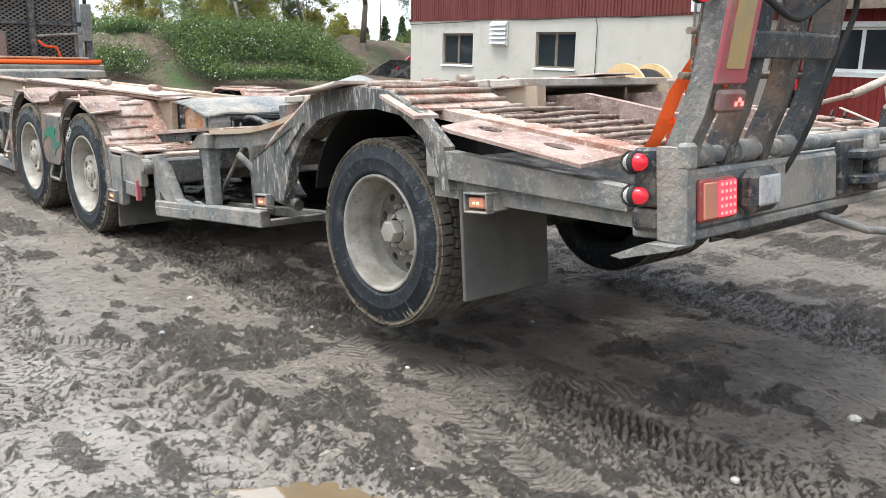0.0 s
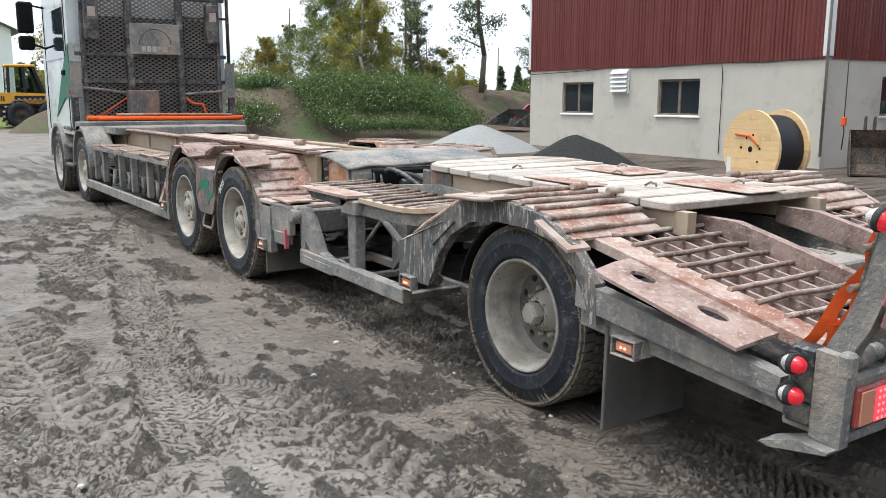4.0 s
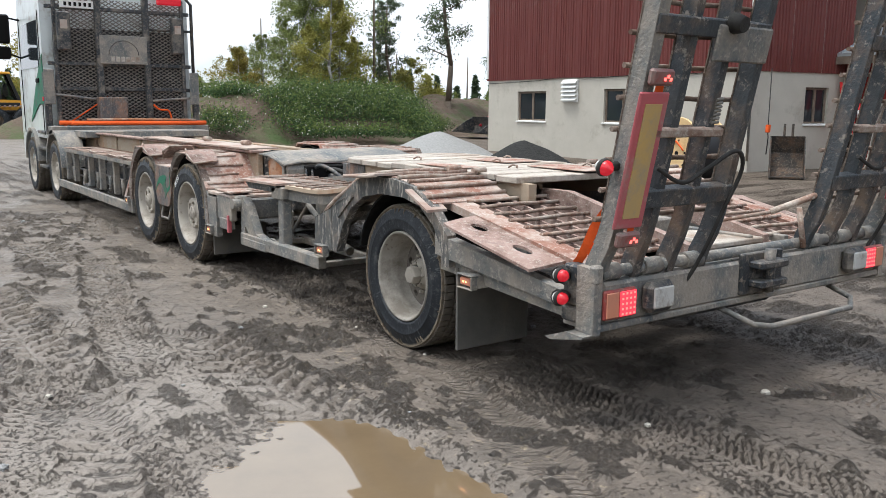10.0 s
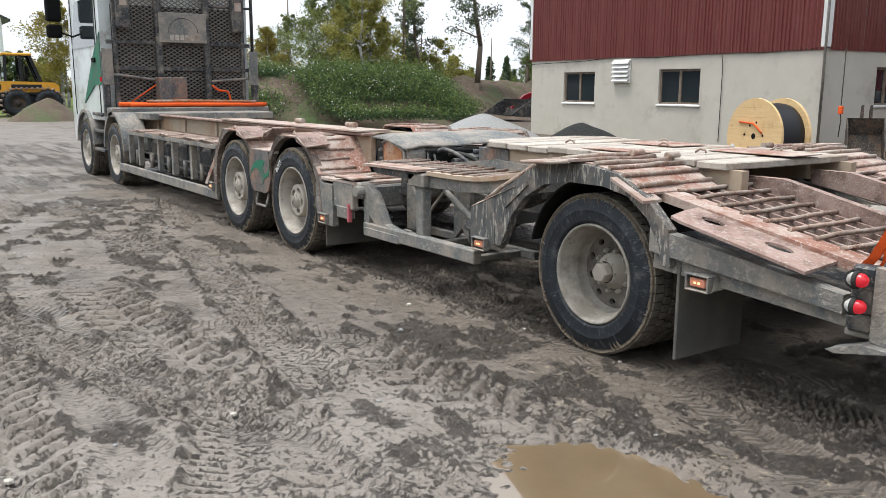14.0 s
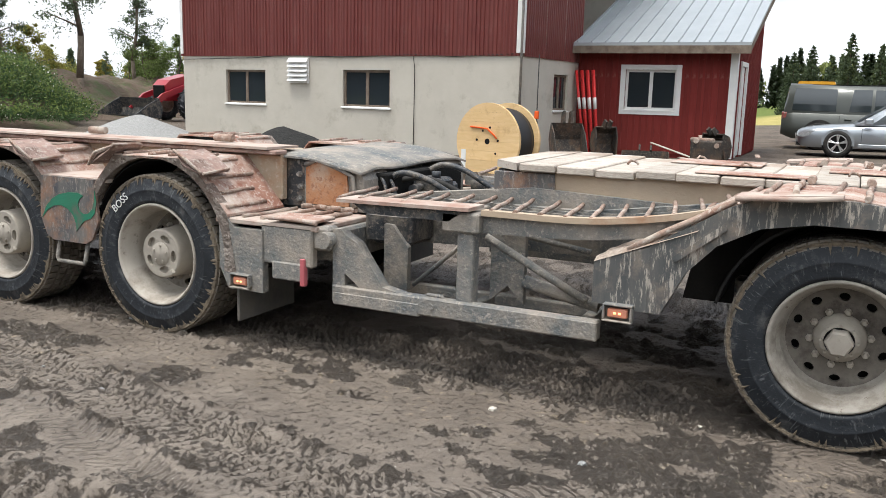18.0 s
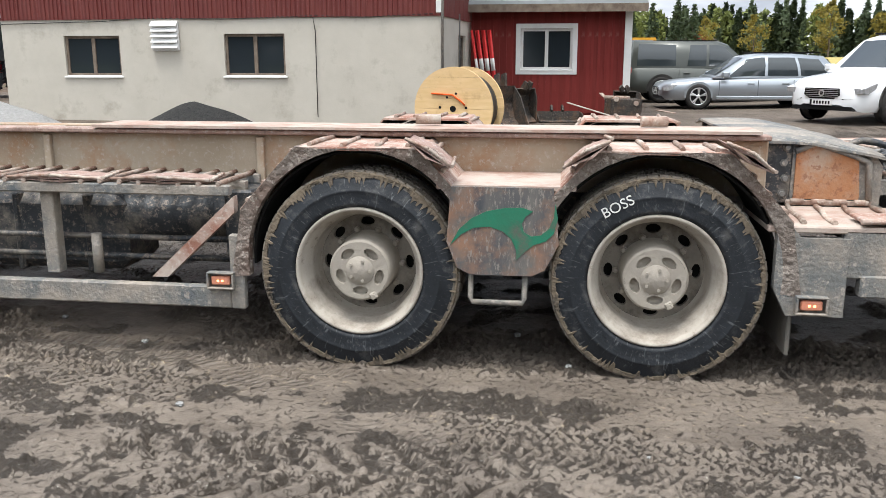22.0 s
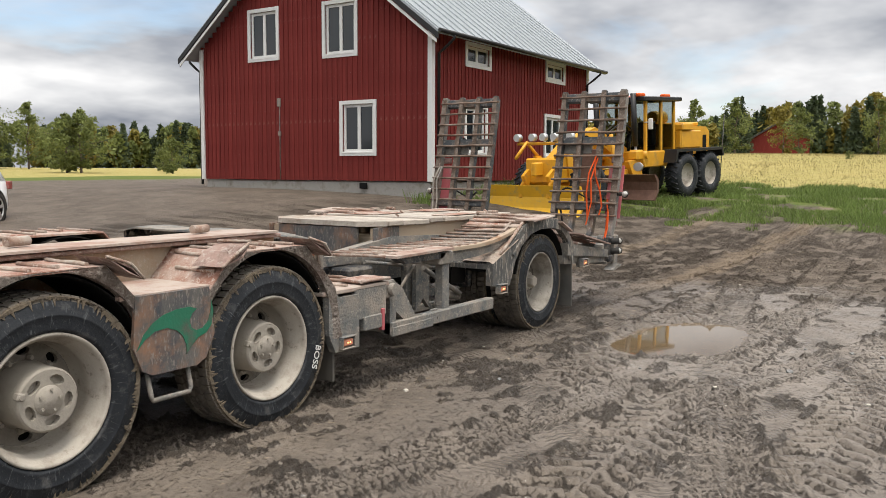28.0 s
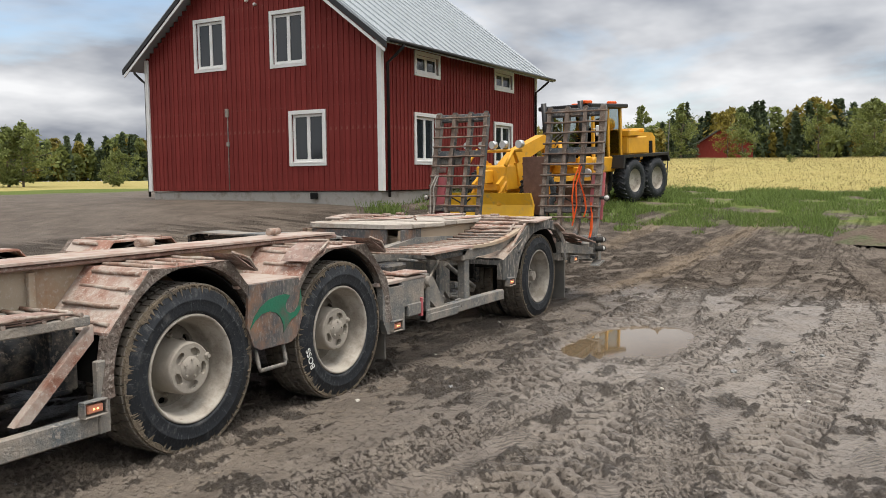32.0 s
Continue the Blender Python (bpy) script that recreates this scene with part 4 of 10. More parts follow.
sheet = meshed("cladding_sheet", corrugated(1.05, 2.26, 6.4), M_CORR)
for i in range(9):
    shared("cladding_sheet", sheet, ws, pose(i * 1.05 - 0.05, -0.01 - 0.001 * (i % 2), 0))
sheet2 = meshed("cladding_sheet", corrugated(0.38, 2.26, 6.4), M_CORR)
shared("cladding_sheet", sheet2, ws, pose(9.4, -0.01, 0))
sheet3 = meshed("cladding_sheet", corrugated(1.05, 2.26, 6.4), M_CORR)
for i in range(3):
    shared("cladding_sheet", sheet3, ws, pose(WSL + 0.01, 0.1 + i * 1.05, 0, 0, 0, 90))
for i in range(8):
    shared("cladding_sheet", sheet3, ws, pose(-0.01, 8.9 - i * 1.05, 0, 0, 0, -90))
bm = B()
prism(bm, [(-0.5, 6.35), (4.5, 8.6), (9.5, 6.35), (9.5, 6.45), (4.5, 8.72), (-0.5, 6.45)], -0.4, WSL + 0.4, "x")
part("roof", bm, M_ROOF, ws)
bm = B()
rod(bm, (WSL + 0.06, -0.09, 0.4), (WSL + 0.06, -0.09, 6.3), 0.028)
part("drain_pipe", bm, M_STEEL, ws)
bm = B()
cube(bm, WSL - 0.08, WSL + 0.045, -0.05, 0.10, 2.32, 6.4)
part("corner_board", bm, M_WHITE, ws)
bm = B()
cube(bm, -0.05, 0.04, -0.05, 0.0, 2.32, 6.4)
part("corner_board", bm, M_WHITE, ws)
bm = B()
pipe(bm, [(0.0, -0.03, 2.18), (2.5, -0.03, 2.22), (3.4, -0.03, 2.28), (5.2, -0.03, 2.24), (7.15, -0.03, 2.29), (7.2, -0.03, 2.0), (7.2, -0.03, 0.3)], 0.009, 6)
part("cable", bm, M_RUBBER, ws)
bm = B()
pipe(bm, [(7.2, -0.03, 2.29), (8.2, -0.03, 2.25), (9.6, -0.03, 2.30)], 0.009, 6)
part("cable", bm, M_RUBBER, ws)
vent = thing("wall_vent", "white metal louvred vent box on the workshop wall", "vent", WS @ pose(3.62, 0, 1.62))
bm = B()
cube(bm, 0, 0.6, -0.06, -0.002, 0, 0.6, 0.01)
part("vent_box", bm, M_WHITE, vent)
lv = B()
prism(lv, [(-0.13, 0.0), (-0.06, 0.085), (-0.06, 0.07), (-0.13, -0.012)], 0.0, 0.6, "x")
lvm = meshed("louvre", lv, M_WHITE)
for i in range(5):
    shared("louvre", lvm, vent, pose(0, 0, 0.06 + i * 0.11))

# annex
AN = pose(-8.95, 18.95, 0, 0, 0, 0)
annex = thing("annex", "small dark red boarded lean-to with grey metal roof and white trim", "building", AN, kind="structure")
ah = [(1.10, 2.26, 1.22, 2.12)]
bm = B()
wall_with_holes(bm, 3.5, 0.0, 2.75, 0.15, ah)
part("wall_front", bm, M_FALU, annex)
boards(annex, 3.5, lambda x: 2.72, 0.25, [(1.00, 2.36, 1.12, 2.22)], M_FALU, 0.15)
bm = B()
for a, b_, c, d in ((0.15, 0.75, 0, 2.82), (1.7, 3.0, 0, 3.40), (3.0, 4.5, 0, 3.88), (0.75, 1.7, 2.25, 3.04)):
    cube(bm, 3.35, 3.5, a, b_, c, d)
part("wall_east", bm, M_FALU, annex)
sideb = thing("annex_side_cladding", "dark red boards on the gable end of the lean-to", "cladding", AN @ pose(3.5, 0, 0, 0, 0, 90), kind="structure")
boards(sideb, 4.5, lambda x: 2.75 + 0.37 * x, 0.2, [(0.65, 1.8, 0.0, 2.35)], M_FALU, 0.15)
bm = B()
cube(bm, 3.40, 3.56, -0.07, 0.10, 0.2, 2.72)
part("corner_board", bm, M_WHITE, annex)
bm = B()
cube(bm, 0, 0.95, 0.02, 0.07, 0, 2.05, 0.005)
for x in (0.12, 0.55):
    cube(bm, x, x + 0.3, 0.005, 0.02, 0.2, 1.85, 0.005)
door = tagged(new("door_1", meshed("door_1", bm, M_WHITE)), "white panelled side door of the lean-to", "door", kind="structure")
door.matrix_basis = AN @ pose(3.5, 0.75, 0.2, 0, 0, 90)
bm = B()
cube(bm, -0.1, 0.0, -0.055, 0, 0, 2.15), cube(bm, 0.95, 1.05, -0.055, 0, 0, 2.15), cube(bm, 0, 0.95, -0.055, 0, 2.05, 2.15)
part("door_casing", bm, M_WHITE, door)
bm = B()
rod(bm, (0.85, 0.0, 1.0), (0.85, -0.06, 1.0), 0.012), rod(bm, (0.85, -0.06, 1.0), (0.74, -0.06, 1.0), 0.011)
part("door_handle", bm, M_CHROME, door)
window_unit("window_4", 1.16, 0.90, annex, AN @ pose(1.10, 0.0, 1.22), M_WHITE, "white-framed two-sash window on the lean-to", casing=0.11, mullions=1)
# standing-seam roof
bm = B()
prism(bm, [(-0.45, 2.62), (5.2, 4.75), (5.2, 4.85), (-0.45, 2.70)], -0.05, 3.84, "x")
part("roof", bm, M_ROOF, annex)
rib = B()
prism(rib, [(-0.46, 2.70), (5.2, 4.852), (5.2, 4.885), (-0.46, 2.735)], -0.012, 0.012, "x")
ribm = meshed("roof_seam", rib, M_ROOF)
for i in range(12):
    shared("roof_seam", ribm, annex, pose(0.05 + i * 0.325, 0, 0))
bm = B()
prism(bm, [(-0.47, 2.46), (-0.44, 2.46), (-0.44, 2.63), (-0.47, 2.63)], -0.06, 3.85, "x")
prism(bm, [(-0.45, 2.5), (5.2, 4.62), (5.2, 4.78), (-0.45, 2.64)], 3.81, 3.845, "x")
part("fascia", bm, M_WFRAME, annex)

# farmhouse: gable towards the yard
FH = pose(10.24, 12.37, 0.93)
fh = thing("farmhouse", "two-storey dark red boarded farmhouse with white trim and grey metal roof", "house", FH, kind="structure")
GW, SL, EAVE, RIDGE, FND = 9.0, 10.2, 4.45, 7.9, 0.30


def roofline(y):
    return EAVE + (RIDGE - EAVE) * (1 - abs(y - GW / 2) / (GW / 2))


cas = 0.11
gable_win = [(5.55 + cas, 6.87 - cas, 3.9 + cas, 5.5 - cas), (2.5 + cas, 3.82 - cas, 3.82 + cas, 5.45 - cas), (1.84 + cas, 3.18 - cas, 0.99 + cas, 2.57 - cas)]
side_win = [(1.68 + cas, 3.14 - cas, 3.54 + cas, 4.25 - cas), (6.79 + cas, 8.3 - cas, 3.56 + cas, 4.27 - cas), (1.64 + cas, 2.95 - cas, 1.0 + cas, 2.5 - cas), (6.75 + cas, 8.2 - cas, 1.0 + cas, 2.5 - cas)]
# gable wall, seen along -x: its own frame runs from the far corner to the near one
GF = FH @ pose(0, GW, 0, 0, 0, -90)
gable = thing("gable_wall", "dark red upright boards on the farmhouse gable, paint flaking", "wall", GF, kind="structure")
gh = [(GW - b_, GW - a, c, d) for a, b_, c, d in gable_win]
bm = B()
wall_with_holes(bm, GW, FND, EAVE, 0.2, [h for h in gh if h[2] < EAVE and h[3] < EAVE] + [(h[0], h[1], h[2], EAVE) for h in gh if h[3] > EAVE])
tri = [(0, EAVE), (GW, EAVE), (GW / 2, RIDGE)]
prism(bm, tri, 0.10, 0.12)
part("wall_core", bm, M_FALU, gable)
boards(gable, GW, roofline, FND - 0.02, [(h[0] - cas, h[1] + cas, h[2] - cas, h[3] + cas) for h in gh], M_FALU, 0.19)
for i, h in enumerate(gh):
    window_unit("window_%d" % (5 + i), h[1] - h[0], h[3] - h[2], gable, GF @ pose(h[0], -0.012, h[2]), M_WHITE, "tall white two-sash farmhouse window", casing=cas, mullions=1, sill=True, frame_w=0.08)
side = thing("side_wall", "dark red upright boards on the long side of the farmhouse", "wall", FH, kind="structure")
bm = B()
wall_with_holes(bm, SL, FND, EAVE, 0.2, side_win)
part("wall_core", bm, M_FALU, side)
boards(side, SL, lambda x: EAVE, FND - 0.02, [(h[0] - cas, h[1] + cas, h[2] - cas, h[3] + cas) for h in side_win], M_FALU, 0.19)
for i, h in enumerate(side_win):
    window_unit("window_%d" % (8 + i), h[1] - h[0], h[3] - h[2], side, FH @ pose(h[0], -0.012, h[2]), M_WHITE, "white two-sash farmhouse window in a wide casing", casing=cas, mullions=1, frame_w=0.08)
bm = B()
cube(bm, 0.2, SL, GW - 0.2, GW, FND, EAVE), cube(bm, SL - 0.2, SL, 0.2, GW - 0.2, FND, EAVE)
part("wall_back", bm, M_FALU, fh)
bm = B()
cube(bm, 0.04, SL - 0.04, 0.04, GW - 0.04, -0.9, FND - 0.04, 0.02)
part("foundation", bm, M_FOUND, fh)
for x, y in ((0, 0), (0, GW), (SL, 0)):
    bm = B()
    cube(bm, x - 0.075, x + 0.075, y - 0.075, y + 0.075, FND - 0.03, EAVE, 0.005)
    part("corner_board", bm, M_WHITE, fh)
bm = B()
k = (RIDGE - EAVE) / (GW / 2)
prism(bm, [(-0.55, EAVE - 0.55 * k + 0.1), (GW / 2, RIDGE + 0.1), (GW + 0.55, EAVE - 0.55 * k + 0.1), (GW + 0.55, EAVE - 0.55 * k + 0.2), (GW / 2, RIDGE + 0.2), (-0.55, EAVE - 0.55 * k + 0.2)], -0.5, SL + 0.5, "x")
part("roof", bm, M_ROOF, fh)
seam = B()
prism(seam, [(-0.56, EAVE - 0.55 * k + 0.2), (GW / 2, RIDGE + 0.2), (GW / 2, RIDGE + 0.235), (-0.56, EAVE - 0.55 * k + 0.235)], -0.014, 0.014, "x")
seam_me = meshed("roof_seam", seam, M_ROOF)
for i in range(23):
    shared("roof_seam", seam_me, fh, pose(-0.4 + i * 0.48, 0, 0))
bm = B()
for s_ in (0, 1):
    y0, y1 = (-0.56, GW / 2) if s_ == 0 else (GW + 0.56, GW / 2)
    prism(bm, [(y0, EAVE - 0.55 * k - 0.04), (y1, RIDGE - 0.04), (y1, RIDGE + 0.12), (y0, EAVE - 0.55 * k + 0.12)], -0.54, -0.50, "x")
part("barge_board", bm, M_BLACKMETAL, fh)
for s_ in (0, 1):
    bm = B()
    y0, y1 = (-0.50, GW / 2) if s_ == 0 else (GW + 0.50, GW / 2)
    prism(bm, [(y0, EAVE - 0.55 * k - 0.13), (y1, RIDGE - 0.15), (y1, RIDGE - 0.042), (y0, EAVE - 0.55 * k - 0.042)], -0.52, -0.49, "x")
    part("barge_trim", bm, M_WHITE, fh)
for yy, zz_ in ((5.0, 6.02), (4.62, 5.84), (4.30, 5.70)):
    bm = B()
    lathe(bm, [(0.0, -0.13), (0.03, -0.13), (0.05, -0.10), (0.03, -0.08), (0.05, -0.05), (0.02, 0.0)], 12, "x", (-0.03, yy, zz_))
    part("insulator", bm, M_WHITE, fh)
bm = B()
rod(bm, (-0.5, -0.60, EAVE - 0.24), (SL + 0.5, -0.60, EAVE - 0.24), 0.055, 10)
part("gutter", bm, M_BLACKMETAL, fh)
for x, y in ((0.22, -0.6), (SL - 0.1, -0.6), (-0.02, GW + 0.6)):
    s_ = -1 if y < 0 else 1
    wy = -0.1 if y < 0 else GW + 0.1
    bm = B()
    pipe(bm, [(x, y, EAVE - 0.26), (x, y, EAVE - 0.36), (x, (y + wy) / 2, EAVE - 0.55), (x, wy, EAVE - 0.72), (x, wy, 0.1)], 0.042, 8)
    part("downpipe", bm, M_BLACKMETAL, fh)
bm = B()
rod(bm, (-0.05, 5.55, FND), (-0.05, 5.55, 2.7), 0.015, 6), cube(bm, -0.1, -0.03, 5.5, 5.62, 2.5, 2.75, 0.01), cube(bm, -0.09, -0.03, 5.5, 5.6, 1.62, 1.76, 0.01)
part("cable", bm, M_STEEL, fh)
bm = B()
cube(bm, -0.06, 0.0, 2.2, 2.45, 0.05, 0.22, 0.01)
part("cellar_vent", bm, M_BLACK, fh)

# ---- the lorry and its low trailer ----
TRUCK0 = pose(-6.52, 3.0, 0)
TRAIL0 = pose(-5.32, 3.05, 0)
TW = 2.5


def holed_disc(bm, r0, r1, n, rc, radial, along, y, deep, turn=0.0, seg=12):
    """A flat ring across the axle, pierced by n oval holes with walls as deep as deep."""
    half = math.pi / n
    for i in range(n):
        a0 = 2 * half * i + turn
        rows = [[], [], []]
        for k in range(seg):
            q = 2 * math.pi * (k + 0.5) / seg
            du, dv = math.cos(q), math.sin(q)
            tu = half * rc / abs(du) if abs(du) > 1e-6 else 1e9
            tv = ((r1 - rc) if dv > 0 else (rc - r0)) / abs(dv) if abs(dv) > 1e-6 else 1e9
            t = min(tu, tv)
            for row, (u, v, yy) in zip(rows, ((t * du, t * dv, y), (along * du, radial * dv, y), (along * du, radial * dv, y + deep))):
                a, r = a0 + u / rc, rc + v
                row.append((r * math.cos(a), yy, r * math.sin(a)))
        for (u, v) in ((-1, -1), (-1, 1), (1, -1), (1, 1)):
            a, r = a0 + u * half, r1 if v > 0 else r0
            c = (r * math.cos(a), y, r * math.sin(a))
            k = min(range(seg), key=lambda j: (rows[0][j][0] - c[0]) ** 2 + (rows[0][j][2] - c[2]) ** 2)
            rows[0][k] = c
        vs = [[bm.verts.new(p) for p in row] for row in rows]
        for p, q in zip(vs, vs[1:]):
            for k in range(seg):
                bm.faces.new((p[k], p[(k + 1) % seg], q[(k + 1) % seg], q[k]))


def wheel(name, parent, x, y, inward, style, r=0.472, wide=0.31, label=""):
    """A truck wheel whose outer face lies at y; inward is +1 when the axle runs to +y."""
    w = new(name)
    w.parent = parent
    w.matrix_basis = pose(x, y, r, 0, 0, 0 if inward > 0 else 180)
    if label:
        w["label"] = label
    drive = style == "drive"
    rr = 0.292 if drive else r * 0.605
    r = r + 0.008
    rnd = random.Random(name + str(x) + str(y))
    bm = B()
    prof = [(rr + 0.012, 0.02), (rr + 0.022, 0.0), (rr + 0.034, -0.008), (rr + 0.040, -0.006), (rr + 0.075, -0.015), (r - 0.098, -0.014), (r - 0.092, -0.017), (r - 0.088, -0.014), (r - 0.055, -0.006), (r - 0.030, 0.004), (r - 0.014, 0.014), (r - 0.008, 0.028)]
    lathe(bm, prof, 64)
    back = [(r - 0.008, wide - 0.028), (r - 0.09, wide + 0.012), (rr + 0.03, wide), (rr + 0.012, wide - 0.02), (rr + 0.012, 0.02)]
    lathe(bm, back, 64)
    part("sidewall", bm, M_TYRE, w)
    bm = B()
    lathe(bm, [(r - 0.02, 0.012), (r - 0.012, 0.024), (r - 0.012, 0.036), (r - 0.018, 0.04), (r - 0.017, wide / 2), (r - 0.018, wide - 0.04), (r - 0.006, wide - 0.03)], 64)
    nl = 60
    for i in range(nl):
        a = 2 * math.pi * i / nl
        for (y0, y1, sh) in ((0.004, 0.085, 0.0), (0.095, 0.15, 0.5), (0.16, 0.215, 0.0), (0.225, wide - 0.022, 0.5)):
            aa = a + sh * 2 * math.pi / nl
            da = 2 * math.pi / nl * 0.41
            vs = []
            for rad_, ins in ((r - 0.030 if y0 < 0.01 else r - 0.022, 0.0), (r, 0.010 if y0 < 0.01 else 0.006)):
                for yy in (y0 + ins, y1 - 0.006):
                    for s_ in (-1, 1):
                        b_ = aa + s_ * da
                        vs.append(bm.verts.new((rad_ * math.cos(b_), yy, rad_ * math.sin(b_))))
            for f in ((4, 5, 7, 6), (0, 1, 5, 4), (2, 6, 7, 3), (0, 4, 6, 2), (1, 3, 7, 5)):
                bm.faces.new([vs[k] for k in f])
    part("tread", bm, M_TREAD, w)
    # dried mud that clings to the shoulder and reaches down the sidewall in streaks
    bm = B()
    n_ = 400
    rows = []
    for i in range(n_):
        a = 2 * math.pi * i / n_
        low = 0.004 + (0.022 if drive else 0.008) * max(0.0, noise.noise(Vector((5 * math.cos(a), 5 * math.sin(a), x))) + 0.25) + 0.006 * rnd.random() + (rnd.uniform(0.01, 0.045) if rnd.random() < (0.16 if drive else 0.05) else 0.0)
        ya = lambda q: -0.006 + 0.020 * max(0.0, 1 - (r - q) / 0.055) ** 1.5
        c, s_ = math.cos(a), math.sin(a)
        top, mid, bot = r - 0.001 + rnd.uniform(-0.005, 0.004), r - 0.012, r - 0.012 - low
        rows.append([bm.verts.new((top * c, 0.022 + rnd.uniform(0, 0.014), top * s_)), bm.verts.new((mid * c, ya(mid) - 0.007 - rnd.uniform(0, 0.003), mid * s_)), bm.verts.new((bot * c, ya(bot) - 0.0025, bot * s_)), bm.verts.new(((bot - 0.002) * c, ya(bot) + 0.004, (bot - 0.002) * s_))])
    for i in range(n_):
        p, q = rows[i], rows[(i + 1) % n_]
        for k in range(3):
            bm.faces.new((p[k], p[k + 1], q[k + 1], q[k]))
    part("shoulder_mud", bm, M_DRYMUD, w, "dried brown mud on the tyre shoulder")
    # rim: rolled flange, stepped barrel, pierced dish set far back
    deep = 0.225 if drive else 0.185
    hub_r = 0.148 if drive else 0.10
    bm = B()
    lathe(bm, [(rr + 0.014, 0.022), (rr + 0.016, 0.004), (rr + 0.010, -0.004), (rr + 0.001, -0.001), (rr - 0.006, 0.012), (rr - 0.010, 0.034), (rr - 0.020, 0.042), (rr - 0.024, 0.085), (rr - 0.034, 0.094), (rr - 0.037, 0.13), (rr - 0.040, deep - 0.025), (rr - 0.052, deep - 0.004)], 64)
    part("rim", bm, M_RIM if drive else M_RIMGREY, w)
    disc_r = rr - 0.052
    bm = B()
    holed_disc(bm, hub_r + 0.01, disc_r, 8 if drive else 10, disc_r - 0.036, 0.022 if drive else 0.018, 0.036 if drive else 0.023, deep - 0.004, 0.028, 0.3)
    bmesh.ops.remove_doubles(bm, verts=bm.verts[:], dist=0.0006)
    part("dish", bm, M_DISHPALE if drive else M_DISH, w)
    # near-black disc behind the dish gives its holes their shade
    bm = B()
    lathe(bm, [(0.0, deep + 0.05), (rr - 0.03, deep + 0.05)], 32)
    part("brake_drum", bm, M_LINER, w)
    nut = B()
    lathe(nut, [(0.0, -0.030), (0.010, -0.030), (0.0145, -0.016), (0.0165, -0.016), (0.0165, 0.0)], 6, smooth=False)
    nutm = meshed("wheel_nut", nut, M_HUB)
    for i in range(10):
        a = 2 * math.pi * (i + 0.2) / 10
        shared("wheel_nut", nutm, w, pose((hub_r + 0.022) * math.cos(a), deep - 0.004, (hub_r + 0.022) * math.sin(a)))
    bm = B()
    if drive:
        face = 0.022 if x < -1 else 0.042
        lathe(bm, [(hub_r + 0.012, deep - 0.002), (hub_r + 0.004, deep - 0.02), (hub_r, face + 0.012), (hub_r - 0.003, face + 0.004), (hub_r - 0.010, face)], 48)
        holed_disc(bm, 0.062, hub_r - 0.010, 5, 0.098, 0.022, 0.038, face, 0.03, 0.45)
        lathe(bm, [(0.0, face + 0.030), (hub_r - 0.012, face + 0.028)], 32)
        lathe(bm, [(0.070, face + 0.001), (0.067, face - 0.007), (0.0, face - 0.010)], 32)
        part("hub", bm, M_HUB, w)
        bm = B()
        rod(bm, (0, 0.0, 0), (0, -0.008, 0), 0.0075, 6)
        boltm = meshed("cap_bolt", bm, M_HUB)
        for i in range(5):
            a = 2 * math.pi * i / 5 - 0.5
            shared("cap_bolt", boltm, w, pose(0.050 * math.cos(a), face - 0.007, 0.050 * math.sin(a)))
        bm = B()
        cube(bm, -0.018, 0.018, face - 0.008, face + 0.03, -hub_r - 0.006, -hub_r + 0.03, 0.006)
        rod(bm, (0, face + 0.01, -hub_r + 0.010), (0, face - 0.016, -hub_r + 0.010), 0.012, 8)
        part("drain_lug", bm, M_HUB, w)
    else:
        lathe(bm, [(0.11, deep), (0.100, deep - 0.03), (0.085, deep - 0.036), (0.080, deep - 0.070), (0.066, deep - 0.074), (0.062, deep - 0.075)], 32)
        part("hub", bm, M_HUB, w)
        bm = B()
        lathe(bm, [(0.060, deep - 0.07), (0.058, deep - 0.120), (0.050, deep - 0.130), (0.0, deep - 0.131)], 6, smooth=False)
        part("hub_cap", bm, M_HUB, w, "six-sided pale hub cap")
        bm = B()
        rod(bm, (0, 0.0, 0), (0, -0.010, 0), 0.007, 6)
        boltm = meshed("cap_bolt", bm, M_HUB)
        for i in range(8):
            a = 2 * math.pi * i / 8
            shared("cap_bolt", boltm, w, pose(0.073 * math.cos(a), deep - 0.072, 0.073 * math.sin(a)))
    bm = B()
    rod(bm, (0, deep + 0.04, 0), (0, wide + 0.5, 0), 0.11, 12)
    part("axle_stub", bm, M_DARK, w)
    return w


def lettering(text, size, parent, at, material, name="lettering"):
    cu = bpy.data.curves.new(name, "FONT")
    cu.body, cu.size, cu.extrude, cu.align_x, cu.align_y = text, size, 0.0015, "CENTER", "CENTER"
    tmp = bpy.data.objects.new(name, cu)
    me = bpy.data.meshes.new_from_object(tmp)
    bpy.data.objects.remove(tmp)
    me.materials.append(material)
    return shared(name, me, parent, at)


